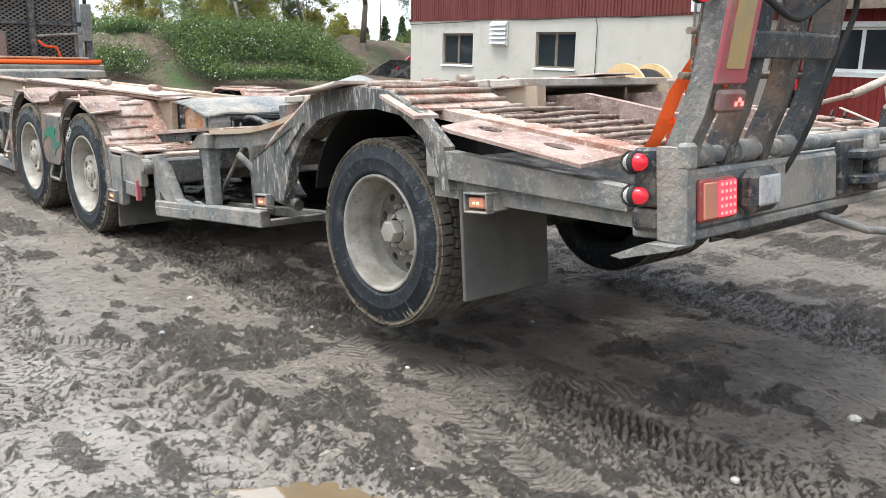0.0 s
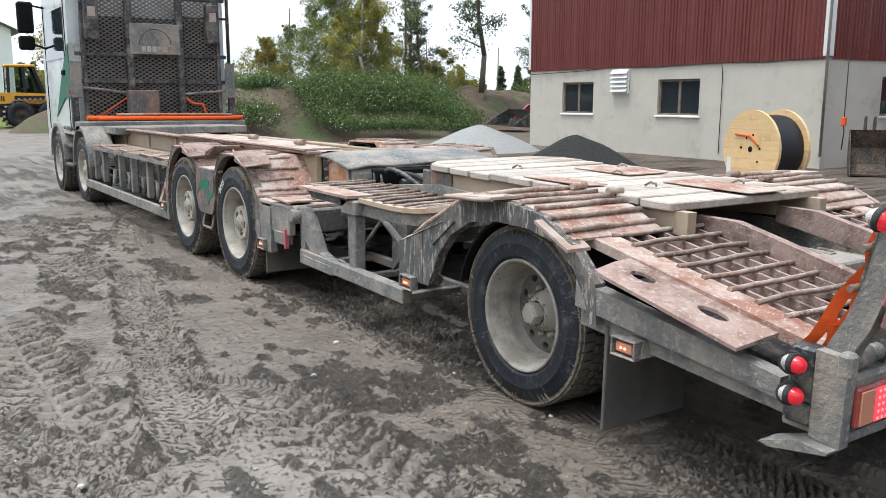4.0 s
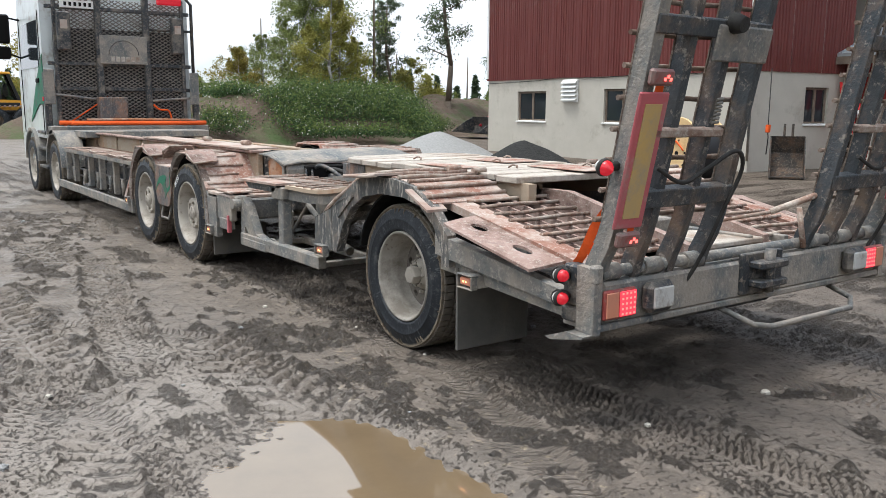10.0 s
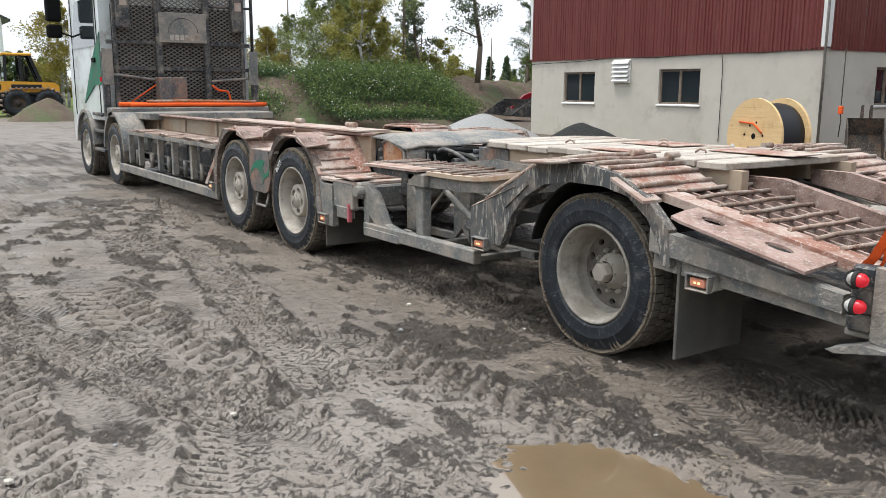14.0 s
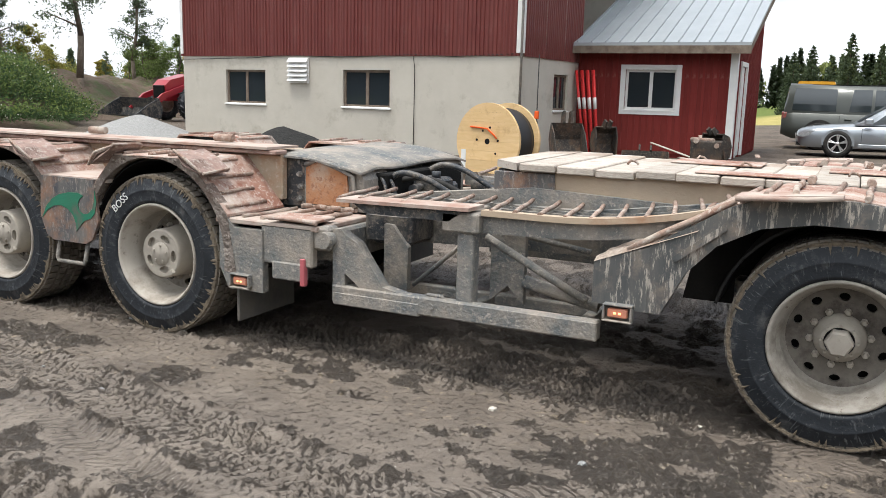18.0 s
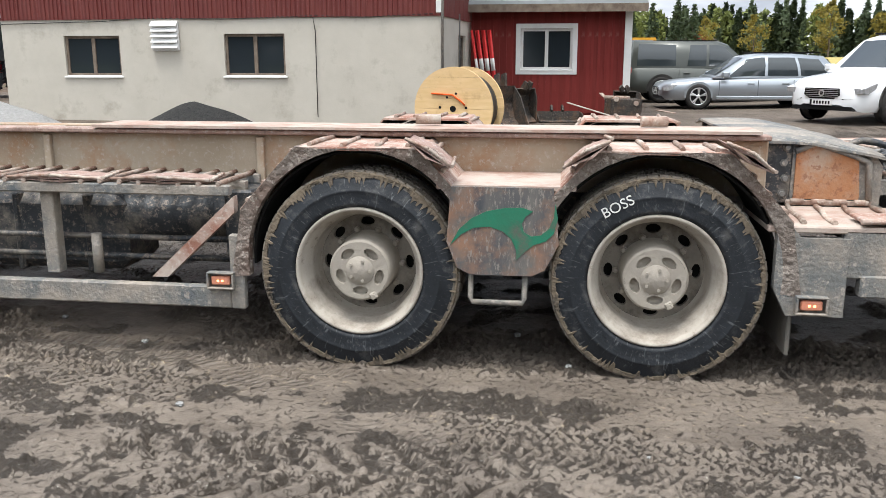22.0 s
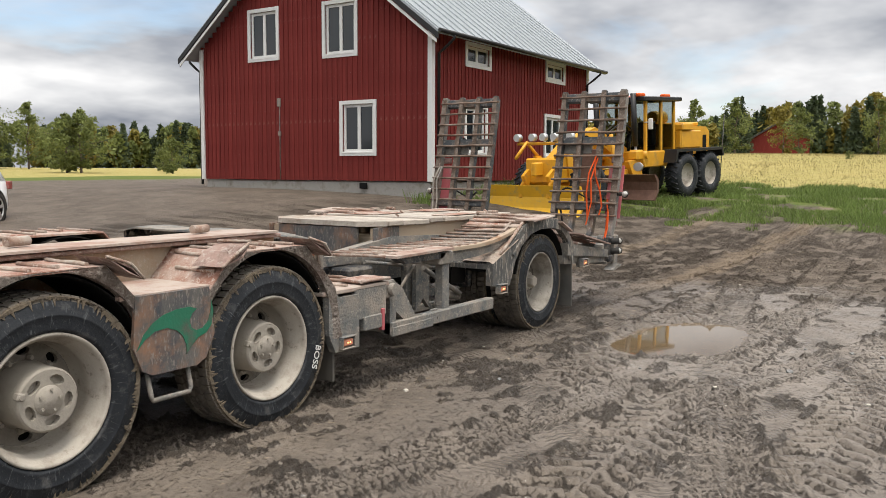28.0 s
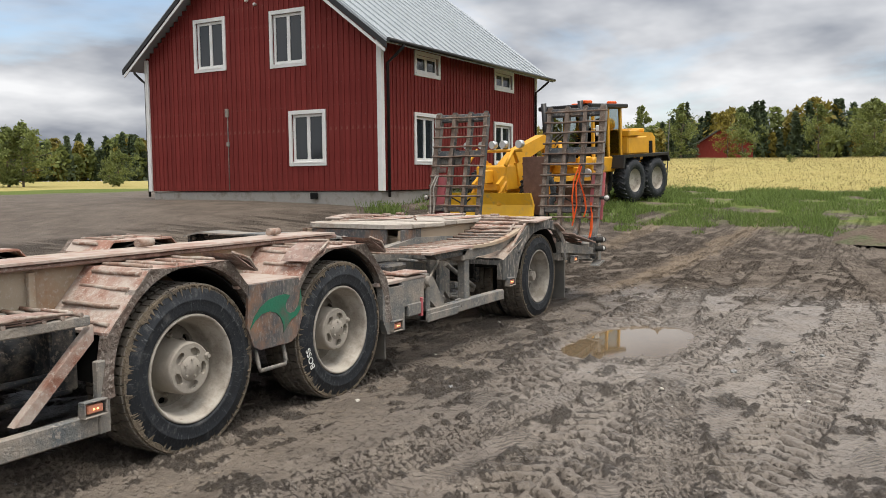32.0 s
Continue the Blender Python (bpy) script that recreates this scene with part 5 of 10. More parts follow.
def marker_lamp(parent, x, y, z, name="side_marker_lamp", lit=True):
    lamp = new(name)
    lamp.parent = parent
    lamp.matrix_basis = pose(x, y, z)
    lamp.scale = (0.8, 0.8, 0.72)
    lamp["label"] = "amber side marker lamp in a steel bracket"
    bm = B()
    for x0, x1, z0, z1 in ((-0.085, 0.085, 0.045, 0.058), (-0.085, 0.085, -0.058, -0.045), (-0.085, -0.072, -0.045, 0.045), (0.072, 0.085, -0.045, 0.045)):
        cube(bm, x0, x1, -0.035, 0.02, z0, z1, 0.004)
    cube(bm, -0.08, 0.08, 0.012, 0.03, -0.05, 0.05)
    part("bracket", bm, M_STEEL, lamp)
    bm = B()
    cube(bm, -0.058, 0.058, -0.026, 0.012, -0.03, 0.03, 0.008)
    part("lens", bm, M_AMBER, lamp)
    bm = B()
    for i in (-1, 1):
        cube(bm, i * 0.014 - 0.006, i * 0.014 + 0.006, -0.03, -0.026, -0.006, 0.006)
    part("led", bm, M_LED_AMBER, lamp)


def tab(parent, x, z, y, ang, w=0.30, d=0.26, name="tie_plate"):
    """A lashing eye on the mudguard: two bent plates welded into a flat diamond, rope-like weld bars on their edges."""
    h = 0.019 if w < 0.3 else 0.014
    t = 0.009
    ring = [(-w / 2, 0.0), (0.0, h), (w / 2, 0.0), (0.0, -h)]
    inn = [(-w / 2 + 3 * t, 0.0), (0.0, h - 1.2 * t), (w / 2 - 3 * t, 0.0), (0.0, -h + 1.2 * t)]
    bm = B()
    rows = []
    for k in range(7):
        f = k / 6
        yy = d * 0.45 - f * (d * 0.95 + 0.02)
        sk = 0.05 * f * w
        rows.append([bm.verts.new((px + sk, yy + random.uniform(-0.004, 0.004) - 0.03 * (1 - abs(px) / (w / 2)) * f, pz + random.uniform(-0.002, 0.002))) for px, pz in ring + inn[::-1]])
    for p, q in zip(rows, rows[1:]):
        for i in range(4):
            bm.faces.new((p[i], p[(i + 1) % 4], q[(i + 1) % 4], q[i]))
            bm.faces.new((p[4 + i], p[4 + (i + 1) % 4], q[4 + (i + 1) % 4], q[4 + i]))
    e = rows[-1]
    for i in range(4):
        bm.faces.new((e[i], e[(i + 1) % 4], e[4 + (2 - i) % 4], e[4 + (3 - i) % 4]))
    o = part(name, bm, M_TIE, parent, "folded rusty lashing plate with welded edge bars", at=pose(x, y, z, 0, ang, 0))
    y_out = -d * 0.5 - 0.02
    for a, b_ in (((-w / 2, y_out, 0.004), (0.0, y_out - 0.03, h + 0.006)), ((0.0, y_out - 0.03, h + 0.006), (w / 2, y_out, 0.004)), ((w / 2 - 0.01, d * 0.4, 0.012), (w / 2 + 0.012, y_out, 0.008))):
        bm = B()
        va, vb = Vector(a), Vector(b_)
        n_ = 9
        pts = [va.lerp(vb, k / n_) + Vector((0, 0, 0.0025 * (k % 2))) for k in range(n_ + 1)]
        pipe(bm, pts, 0.0085, 6)
        part("weld_bar", bm, M_RUSTBAR, o)


truck = thing("lorry", "four-axle lorry with low rusty steel bed caked in mud", "lorry", TRUCK0)
trailer = thing("low_trailer", "muddy grey low trailer with raised steel loading ramps", "trailer", TRAIL0)

# -- lorry frame and bed --
for y in (0.80, 1.55):
    bm = B()
    cube(bm, -8.9, 0.95, y, y + 0.1, 0.58, 0.87, 0.01)
    part("chassis_rail", bm, M_DARK, truck)
bm = B()
cube(bm, -6.35, 0.55, 0.50, 0.56, 0.78, 1.055, 0.008)
for x in (-5.6, -4.4, -3.2, -2.0):
    cube(bm, x - 0.02, x + 0.02, 0.47, 0.50, 0.80, 1.04, 0.004)
part("side_beam", bm, M_BEAM, truck, "beige painted inner beam streaked with rust")
bm = B()
cube(bm, -6.35, 0.55, 0.44, 0.56, 1.055, 1.08, 0.006)
part("beam_flange", bm, M_TIE, truck, "mud-smeared top flange of the beam")
bm = B()
cube(bm, -6.35, 0.55, 1.94, 2.0, 0.72, 0.955, 0.008)
cube(bm, -6.35, 0.55, 1.94, 2.06, 0.955, 0.98, 0.006)
part("side_beam", bm, M_BEAM, truck)
bm = B()
cube(bm, -6.3, 0.5, 0.56, 1.94, 0.88, 0.92)
part("bed_plate", bm, M_DUSTTOP, truck)
# bars, tubes and scrap lying across the bed
for i in range(6):
    bm = B()
    x_, y_ = -2.7 + i * 0.53 + random.uniform(-0.05, 0.05), random.uniform(0.5, 0.9)
    rod(bm, (x_, y_, 0.935), (x_ + random.uniform(-0.08, 0.08), y_ + random.uniform(0.5, 1.0), 0.935), 0.014, 6, wob=0.01)
    part("grip_bar", bm, M_RUSTBAR, truck)
for x_, y_ in ((-0.05, 0.60), (-1.2, 0.62)):
    bm = B()
    rod(bm, (x_, y_, 1.13), (x_ + 0.13, y_ + 0.02, 1.13), 0.026, 10)
    part("stake_tube", bm, M_RUSTBAR, truck)
x = -6.2
pl = B()
cube(pl, 0, 0.21, 0.57, 1.93, 0.925, 0.965, 0.008)
plm = meshed("deck_plank", pl, M_PLANK)
while x < -3.0:
    shared("deck_plank", plm, truck, pose(x, random.uniform(-0.02, 0.02), random.uniform(-0.004, 0.006), 0, 0, random.uniform(-0.6, 0.6)))
    x += 0.222
bm = B()
prism(bm, [(-2.9, 1.085), (-1.0, 1.085), (0.5, 1.085), (0.5, 1.10), (-1.0, 1.098), (-2.9, 1.10)], 0.42, 0.74)
part("wear_plate", bm, M_DUSTTOP, truck, "worn flat steel plate over the axles, edges curling")


def fender(parent, xc, y0, depth, a0, a1, zc=0.5, r=0.57, lip=0.055, side=1):
    """A mudguard: the outer rolled edge and the ribbed plates that climb over the wheel."""
    rr_ = r + 0.042
    facets = [a0, 24, 62, 118, 156, a1] if a0 < 20 else [a0, 62, 118, 156, a1]
    if a1 < 170:
        facets = [q for q in facets if q < a1 - 3] + [a1]
    out_ = [(xc + rr_ * math.cos(radians(q)) * (1.0 if 20 < q < 160 else 1.02), zc + rr_ * math.sin(radians(q))) for q in facets]
    jag = []
    for (p, q) in zip(out_, out_[1:]):
        for i in range(5):
            t = i / 5
            jag.append((p[0] + (q[0] - p[0]) * t, p[1] + (q[1] - p[1]) * t + random.uniform(-0.006, 0.006)))
    jag.append(out_[-1])
    bm = B()
    m_ = len(jag)
    inn = [(xc + (r - 0.035) * math.cos(radians(a0 + (a1 - a0) * i / (m_ - 1))), zc + (r - 0.035) * math.sin(radians(a0 + (a1 - a0) * i / (m_ - 1)))) for i in range(m_)]
    rows = [[bm.verts.new((p[0], yy, p[1])) for p in pts] for pts, yy in ((inn, y0 - 0.012), (jag, y0 - 0.018), (jag, y0 + 0.05), (inn, y0 + 0.045))]
    for k in range(4):
        p, q = rows[k], rows[(k + 1) % 4]
        for i in range(m_ - 1):
            bm.faces.new((p[i], p[i + 1], q[i + 1], q[i]))
    for i in (0, m_ - 1):
        bm.faces.new([rows[k][i] for k in range(4)])
    bmesh.ops.recalc_face_normals(bm, faces=bm.faces)
    part("fender_rim", bm, M_CRUST, parent, "mud-crusted rolled mudguard edge")
    # liner in near-black for the shade under the mudguard
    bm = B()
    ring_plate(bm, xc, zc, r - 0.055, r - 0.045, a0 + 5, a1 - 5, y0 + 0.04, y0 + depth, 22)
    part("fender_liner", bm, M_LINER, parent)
    # faceted plates with welded grip bars and curled edges
    c = [(xc + (r + 0.045) * math.cos(radians(a)), zc + (r + 0.045) * math.sin(radians(a))) for a in (24, 62, 118, 156)]
    for (p, q) in zip(c, c[1:]):
        bm = B()
        prism(bm, [p, q, (q[0], q[1] - 0.014), (p[0], p[1] - 0.014)], y0 - 0.014, y0 + depth)
        part("fender_plate", bm, M_RUST, parent, "rust-brown checker plate")
        for t in (0.10, 0.35, 0.62, 0.9):
            bx, bz = p[0] + (q[0] - p[0]) * t, p[1] + (q[1] - p[1]) * t + 0.006
            bm = B()
            rod(bm, (bx, y0 + depth * random.uniform(0.02, 0.12), bz), (bx + random.uniform(-0.02, 0.02), y0 + depth * random.uniform(0.62, 0.92), bz), 0.0125, 6, wob=0.005)
            part("grip_bar", bm, M_RUSTBAR, parent)
    # cheek that closes the plates towards the rolled edge
    return c


for xc in (-1.37, 0.0):
    for y0, dep in ((0.0, 0.5), (TW, -0.5)):
        bmx = fender(truck, xc, y0 if dep > 0 else TW - 0.03, dep, -8 if xc == 0 else 15, 188 if xc < 0 else 165)
# valley between the two mudguards
for y0, y1 in ((0.0, 0.5), (2.0, 2.5)):
    bm = B()
    prism(bm, [(-1.0, 0.86), (-0.37, 0.86), (-0.37, 0.88), (-1.0, 0.88)], y0, y1)
    part("valley_shelf", bm, M_DUSTTOP, truck)
bm = B()
prism(bm, [(-0.93, 0.875), (-0.47, 0.875), (-0.44, 0.62), (-0.50, 0.50), (-0.56, 0.47), (-0.84, 0.47), (-0.90, 0.50), (-0.95, 0.62)], -0.02, 0.0)
panel = part("side_panel", bm, M_BLUEPANEL, truck, "blue-grey side panel with a green swirl")
bm = B()
swirl = [(-0.934, 0.605), (-0.891, 0.682), (-0.835, 0.733), (-0.769, 0.766), (-0.687, 0.783), (-0.605, 0.786), (-0.558, 0.77), (-0.591, 0.746), (-0.608, 0.713), (-0.598, 0.676), (-0.565, 0.656), (-0.522, 0.662), (-0.486, 0.693), (-0.466, 0.743), (-0.46, 0.806), (-0.447, 0.739), (-0.463, 0.672), (-0.496, 0.636), (-0.555, 0.615), (-0.601, 0.575), (-0.631, 0.542), (-0.631, 0.592), (-0.654, 0.642), (-0.693, 0.676), (-0.753, 0.696), (-0.825, 0.689), (-0.884, 0.656)]
prism(bm, swirl, -0.0235, -0.0205)
part("painted_swirl", bm, M_GREEN, panel)
bm = B()
pipe(bm, [(-0.84, 0.03, 0.48), (-0.84, 0.0, 0.36), (-0.83, 0.0, 0.335), (-0.60, 0.0, 0.335), (-0.59, 0.0, 0.36), (-0.59, 0.03, 0.48)], 0.013, 8)
part("step_loop", bm, M_STEEL, truck, "bent steel step loop under the panel")
# closing panels fore and aft of the wheels
bm = B()
prism(bm, [(0.50, 0.80), (0.60, 0.68), (0.80, 0.68), (0.80, 0.33), (0.56, 0.33), (0.50, 0.45)], -0.012, 0.04)
part("side_panel", bm, M_STEEL, truck)
bm = B()
cube(bm, 0.78, 1.12, 0.0, 0.06, 0.50, 0.72, 0.01), cube(bm, 0.86, 1.06, -0.01, 0.06, 0.42, 0.52, 0.008)
part("tail_bracket", bm, M_STEEL, truck)
bm = B()
cube(bm, 1.05, 1.08, -0.015, 0.02, 0.40, 0.55, 0.004)
part("red_reflector", bm, M_REFL_RED, truck, "small red reflector flap")
for y0_ in (0.0, 1.95):
    bm = B()
    cube(bm, 0.46, 1.15, y0_, y0_ + 0.55, 0.70, 0.73, 0.006)
    part("rear_shelf", bm, M_DUSTTOP, truck)
    bm = B()
    cube(bm, 0.85, 1.14, y0_ + (0.0 if y0_ == 0 else 0.35), y0_ + (0.2 if y0_ == 0 else 0.55), 0.745, 0.762, 0.004)
    rod(bm, (0.84, y0_ + (0 if y0_ == 0 else 0.55), 0.755), (1.15, y0_ + (0 if y0_ == 0 else 0.55), 0.75), 0.013, 6, wob=0.008)
    part("tread_plate", bm, M_RUST, truck)
    for i_ in range(4):
        bm = B()
        rod(bm, (0.62 + i_ * 0.13, y0_ + 0.05, 0.738), (0.66 + i_ * 0.13, y0_ + 0.5, 0.738), 0.013, 6, wob=0.01)
        part("grip_bar", bm, M_RUSTBAR, truck)
bm = B()
cube(bm, 0.30, 1.0, 0.62, 1.88, 0.62, 0.92, 0.02)
cube(bm, 1.0, 1.2, 0.15, 2.35, 0.52, 0.70, 0.015)
part("tail_frame", bm, M_STEEL, truck)
for yb, sg_ in ((0.62, 1), (1.88, -1)):
    lo_, hi_ = (yb - 0.06, yb + 0.24) if sg_ > 0 else (yb - 0.24, yb + 0.06)
    fy = lo_ if sg_ > 0 else hi_
    bm = B()
    prism(bm, [(0.68, 0.74), (1.10, 0.74), (1.10, 0.93), (1.06, 0.985), (0.98, 1.005), (0.78, 1.05), (0.68, 1.03)], lo_, hi_)
    part("hinge_box", bm, M_STEEL, truck, "grey dusty hinge box with a rounded nose")
    bm = B()
    prism(bm, [(0.695, 0.765), (1.0, 0.765), (1.0, 0.80), (0.985, 0.955), (0.93, 0.975), (0.78, 1.025), (0.695, 0.985)], fy - 0.012 * sg_ if sg_ > 0 else fy, fy if sg_ > 0 else fy + 0.012)
    part("hinge_face", bm, M_ORANGE_RUST, truck, "orange-rusted face plate of the hinge box")
    bm = B()
    pipe(bm, [(0.69, fy - 0.015 * sg_, 1.0), (0.78, fy - 0.015 * sg_, 1.04), (0.95, fy - 0.015 * sg_, 0.985), (1.03, fy - 0.015 * sg_, 0.95), (1.045, fy - 0.015 * sg_, 0.77)], 0.016, 6)
    part("hinge_rim", bm, M_STEEL, truck)
    bm = B()
    cube(bm, 0.46, 0.68, fy + 0.005, fy + 0.03, 0.74, 1.05, 0.004)
    bp_ = part("bolt_plate", bm, M_DARK, truck, "dark bolted end plate of the bed")
    for cx in (0.50, 0.64):
        for i in range(4):
            bm = B()
            lathe(bm, [(0.0, -0.022), (0.012, -0.022), (0.012, -0.006), (0.019, -0.006), (0.019, 0.006)], 6, "y", (cx + 0.008 * (i % 2), fy, 0.79 + i * 0.075), smooth=False)
            part("bolt", bm, M_STEEL, bp_)
    bm = B()
    cube(bm, 0.66, 1.06, fy - 0.02, fy + 0.0, 0.735, 0.76, 0.004)
    for i in range(4):
        rod(bm, (0.68 + i * 0.1, fy - 0.014, 0.752), (0.745 + i * 0.1, fy - 0.014, 0.752), 0.015, 8)
    part("hinge_barrel", bm, M_RUSTBAR, truck)
# dented cover plate, sagging towards its edges
bm = B()
cg = []
for i in range(9):
    x_ = 0.42 + 0.68 * i / 8
    row = []
    for j in range(9):
        y_ = 0.52 + 1.46 * j / 8
        z_ = 1.070 - 0.10 * max(0.0, (x_ - 0.72) / 0.46) ** 1.5 + 0.018 * noise.noise(Vector((x_ * 4, y_ * 3, 2.0))) - (0.02 if j in (0, 8) else 0.0)
        row.append((bm.verts.new((x_, y_, z_)), bm.verts.new((x_, y_, z_ - 0.012))))
    cg.append(row)
for i in range(8):
    for j in range(8):
        bm.faces.new((cg[i][j][0], cg[i + 1][j][0], cg[i + 1][j + 1][0], cg[i][j + 1][0])).smooth = True
        bm.faces.new((cg[i][j][1], cg[i][j + 1][1], cg[i + 1][j + 1][1], cg[i + 1][j][1]))
for k in range(8):
    for p, q in ((cg[k][0], cg[k + 1][0]), (cg[k][8], cg[k + 1][8]), (cg[0][k], cg[0][k + 1]), (cg[8][k], cg[8][k + 1])):
        bm.faces.new((p[0], q[0], q[1], p[1]))
part("hinge_cover", bm, M_STEEL, truck, "dented grey cover plate over the coupling")
# near-black block closes the shaded gap behind the coupling
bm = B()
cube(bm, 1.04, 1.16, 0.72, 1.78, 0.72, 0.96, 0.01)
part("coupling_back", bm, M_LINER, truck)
bm = B()
cube(bm, 1.17, 1.36, 1.02, 1.24, 0.80, 0.92, 0.02), rod(bm, (1.24, 1.0, 0.86), (1.24, 0.90, 0.86), 0.03, 8), rod(bm, (1.30, 1.1, 0.92), (1.30, 1.1, 0.96), 0.03, 8)
part("valve_block", bm, M_DARK, truck, "muddy hydraulic valve block")
for s_, (y0, y1) in enumerate(((0.02, 0.12), (2.38, 2.48))):
    bm = B()
    rod(bm, (1.2, y0 - 0.04, 0.665), (1.2, y1 + 0.02, 0.665), 0.045, 12), cube(bm, 1.05, 1.22, y0, y1, 0.60, 0.73, 0.015)
    part("coupling_pin", bm, M_STEEL, truck)
for k_, pts in enumerate(([(1.12, 0.80, 0.92), (1.22, 0.82, 0.965), (1.36, 0.86, 0.93), (1.52, 0.92, 0.84), (1.72, 0.98, 0.80)], [(1.12, 0.92, 0.90), (1.26, 0.93, 0.93), (1.40, 0.98, 0.90), (1.58, 1.02, 0.82), (1.78, 1.05, 0.79)], [(1.12, 1.3, 0.93), (1.24, 1.32, 0.985), (1.40, 1.34, 0.95), (1.60, 1.36, 0.84), (1.8, 1.36, 0.80)], [(1.10, 0.74, 0.95), (1.15, 0.71, 0.90), (1.17, 0.70, 0.82), (1.15, 0.70, 0.76)], [(1.10, 0.78, 0.94), (1.17, 0.76, 0.91), (1.20, 0.75, 0.84), (1.19, 0.75, 0.77)])):
    bm = B()
    pipe(bm, eased(pts), 0.019 if k_ < 3 else 0.011, 8)
    part("hydraulic_hose", bm, M_DARK if k_ != 1 else M_RUBBER, truck, "dusty hydraulic hose looping across the coupling")
bm = B()
cube(bm, 0.58, 0.60, 0.03, 0.55, 0.13, 0.40, 0.004)
part("mud_flap", bm, M_FLAP, truck)
bm = B()
cube(bm, 0.58, 0.60, 1.95, 2.47, 0.13, 0.40, 0.004)
part("mud_flap", bm, M_FLAP, truck)
marker_lamp(truck, 0.66, -0.02, 0.385)
marker_lamp(truck, -2.04, -0.02, 0.40)
# side deck with ladder bars between the mudguard and the cab
for y0, y1 in ((0.02, 0.5), (2.0, 2.48)):
    bm = B()
    cube(bm, -5.6, -2.0, y0, y0 + 0.05, 0.80, 0.85, 0.006), cube(bm, -5.6, -2.0, y1 - 0.05, y1, 0.80, 0.85, 0.006), cube(bm, -5.6, -2.0, (y0 + y1) / 2 - 0.02, (y0 + y1) / 2 + 0.02, 0.80, 0.84)
    part("deck_stringer", bm, M_STEEL, truck)
    br = B()
    rod(br, (0, y0, 0.858), (0, y1, 0.858), 0.013, 6, wob=0.004)
    brm = meshed("grip_bar", br, M_RUSTBAR)
    for i in range(36):
        shared("grip_bar", brm, truck, pose(-5.55 + i * 0.1, 0, random.uniform(-0.004, 0.004)))
for xx in (-2.35, -2.9, -3.9, -5.0):
    tab(truck, xx, 0.865, 0.16, 0, 0.5 if xx > -3 else 0.4, 0.2)
bm = B()
cube(bm, -6.0, -2.0, -0.01, 0.035, 0.255, 0.365, 0.008)
cube(bm, -2.0, -1.93, -0.012, 0.03, 0.255, 0.62, 0.006)
part("side_guard_rail", bm, M_STEEL, truck, "long muddy side guard rail")
for xx in (-5.7, -5.2, -4.3, -3.7, -3.0):
    bm = B()
    cube(bm, xx, xx + 0.07, 0.06, 0.13, 0.38, 0.82, 0.006)
    part("guard_post", bm, M_STEEL, truck)
for xx in (-5.45, -4.75, -4.0, -3.35, -2.75):
    bm = B()
    rod(bm, (xx, 0.12, 0.38), (xx, 0.12, 0.58), 0.026, 10)
    part("stake_peg", bm, M_STEEL, truck)
bm = B()
prism(bm, [(-2.42, 0.39), (-2.34, 0.39), (-1.98, 0.72), (-1.98, 0.80)], 0.03, 0.08)
part("brace", bm, M_RUST, truck)
for x0, x1 in ((-5.6, -4.6), (-4.5, -3.6), (-3.5, -2.7)):
    bm = B()
    cube(bm, x0, x1, 0.30, 0.72, 0.34, 0.74, 0.05)
    for xs in (x0 + 0.18, x1 - 0.22):
        cube(bm, xs, xs + 0.04, 0.292, 0.728, 0.332, 0.748, 0.01)
    part("underslung_tank", bm, M_DARK, truck, "dusty dark tank strapped behind the guard rail")
bm = B()
rod(bm, (-3.3, 0.45, 0.62), (-2.1, 0.45, 0.62), 0.12, 16), cube(bm, -2.1, -1.95, 0.2, 0.6, 0.45, 0.8, 0.01)
for z in (0.45, 0.55):
    rod(bm, (-5.6, 0.2, z), (-2.0, 0.2, z), 0.016, 6)
part("air_tank", bm, M_DARK, truck)
for xc, z_, an in ((0.34, 1.030, 31), (-1.03, 1.030, 31), (-0.33, 1.030, -31)):
    tab(truck, xc, z_, 0.06, an, 0.23, 0.24)

# bunk, headboard and cab
bm = B()
cube(bm, -6.55, -6.25, 0.0, 2.5, 1.02, 1.16, 0.012), cube(bm, -6.2, -5.4, 0.3, 2.2, 1.0, 1.1, 0.01)
part("bunk", bm, M_STEEL, truck)
for xx, yy0, yy1, zz, rr, mm in ((-6.42, 0.15, 2.5, 1.21, 0.035, M_STRAP), (-6.32, 0.3, 2.42, 1.20, 0.03, M_STRAP), (-6.37, 0.55, 2.3, 1.255, 0.022, M_ORANGE_RUST)):
    bm = B()
    rod(bm, (xx, yy0, zz), (xx + 0.05, yy1, zz - 0.01), rr, 8, wob=0.01)
    part("orange_pole", bm, mm, truck, "faded orange stake lying across the bunk")
HBX = -6.75
bm = B()
for y0 in (0.0, 0.83, 1.60, 2.40):
    cube(bm, HBX, HBX + 0.09, y0, y0 + 0.10, 1.02, 3.25 if y0 in (0.83, 1.60) else 2.0, 0.01)
for z in (1.72, 2.12, 3.0):
    cube(bm, HBX - 0.03, HBX + 0.03, 0.1, 2.4, z, z + 0.06, 0.008)
for y0 in (0.20, 2.24):
    cube(bm, HBX - 0.02, HBX + 0.04, y0, y0 + 0.06, 1.02, 3.25, 0.008)
part("headboard_frame", bm, M_DARK, truck, "dark steel headboard frame")
bm = B()
w = 0.004
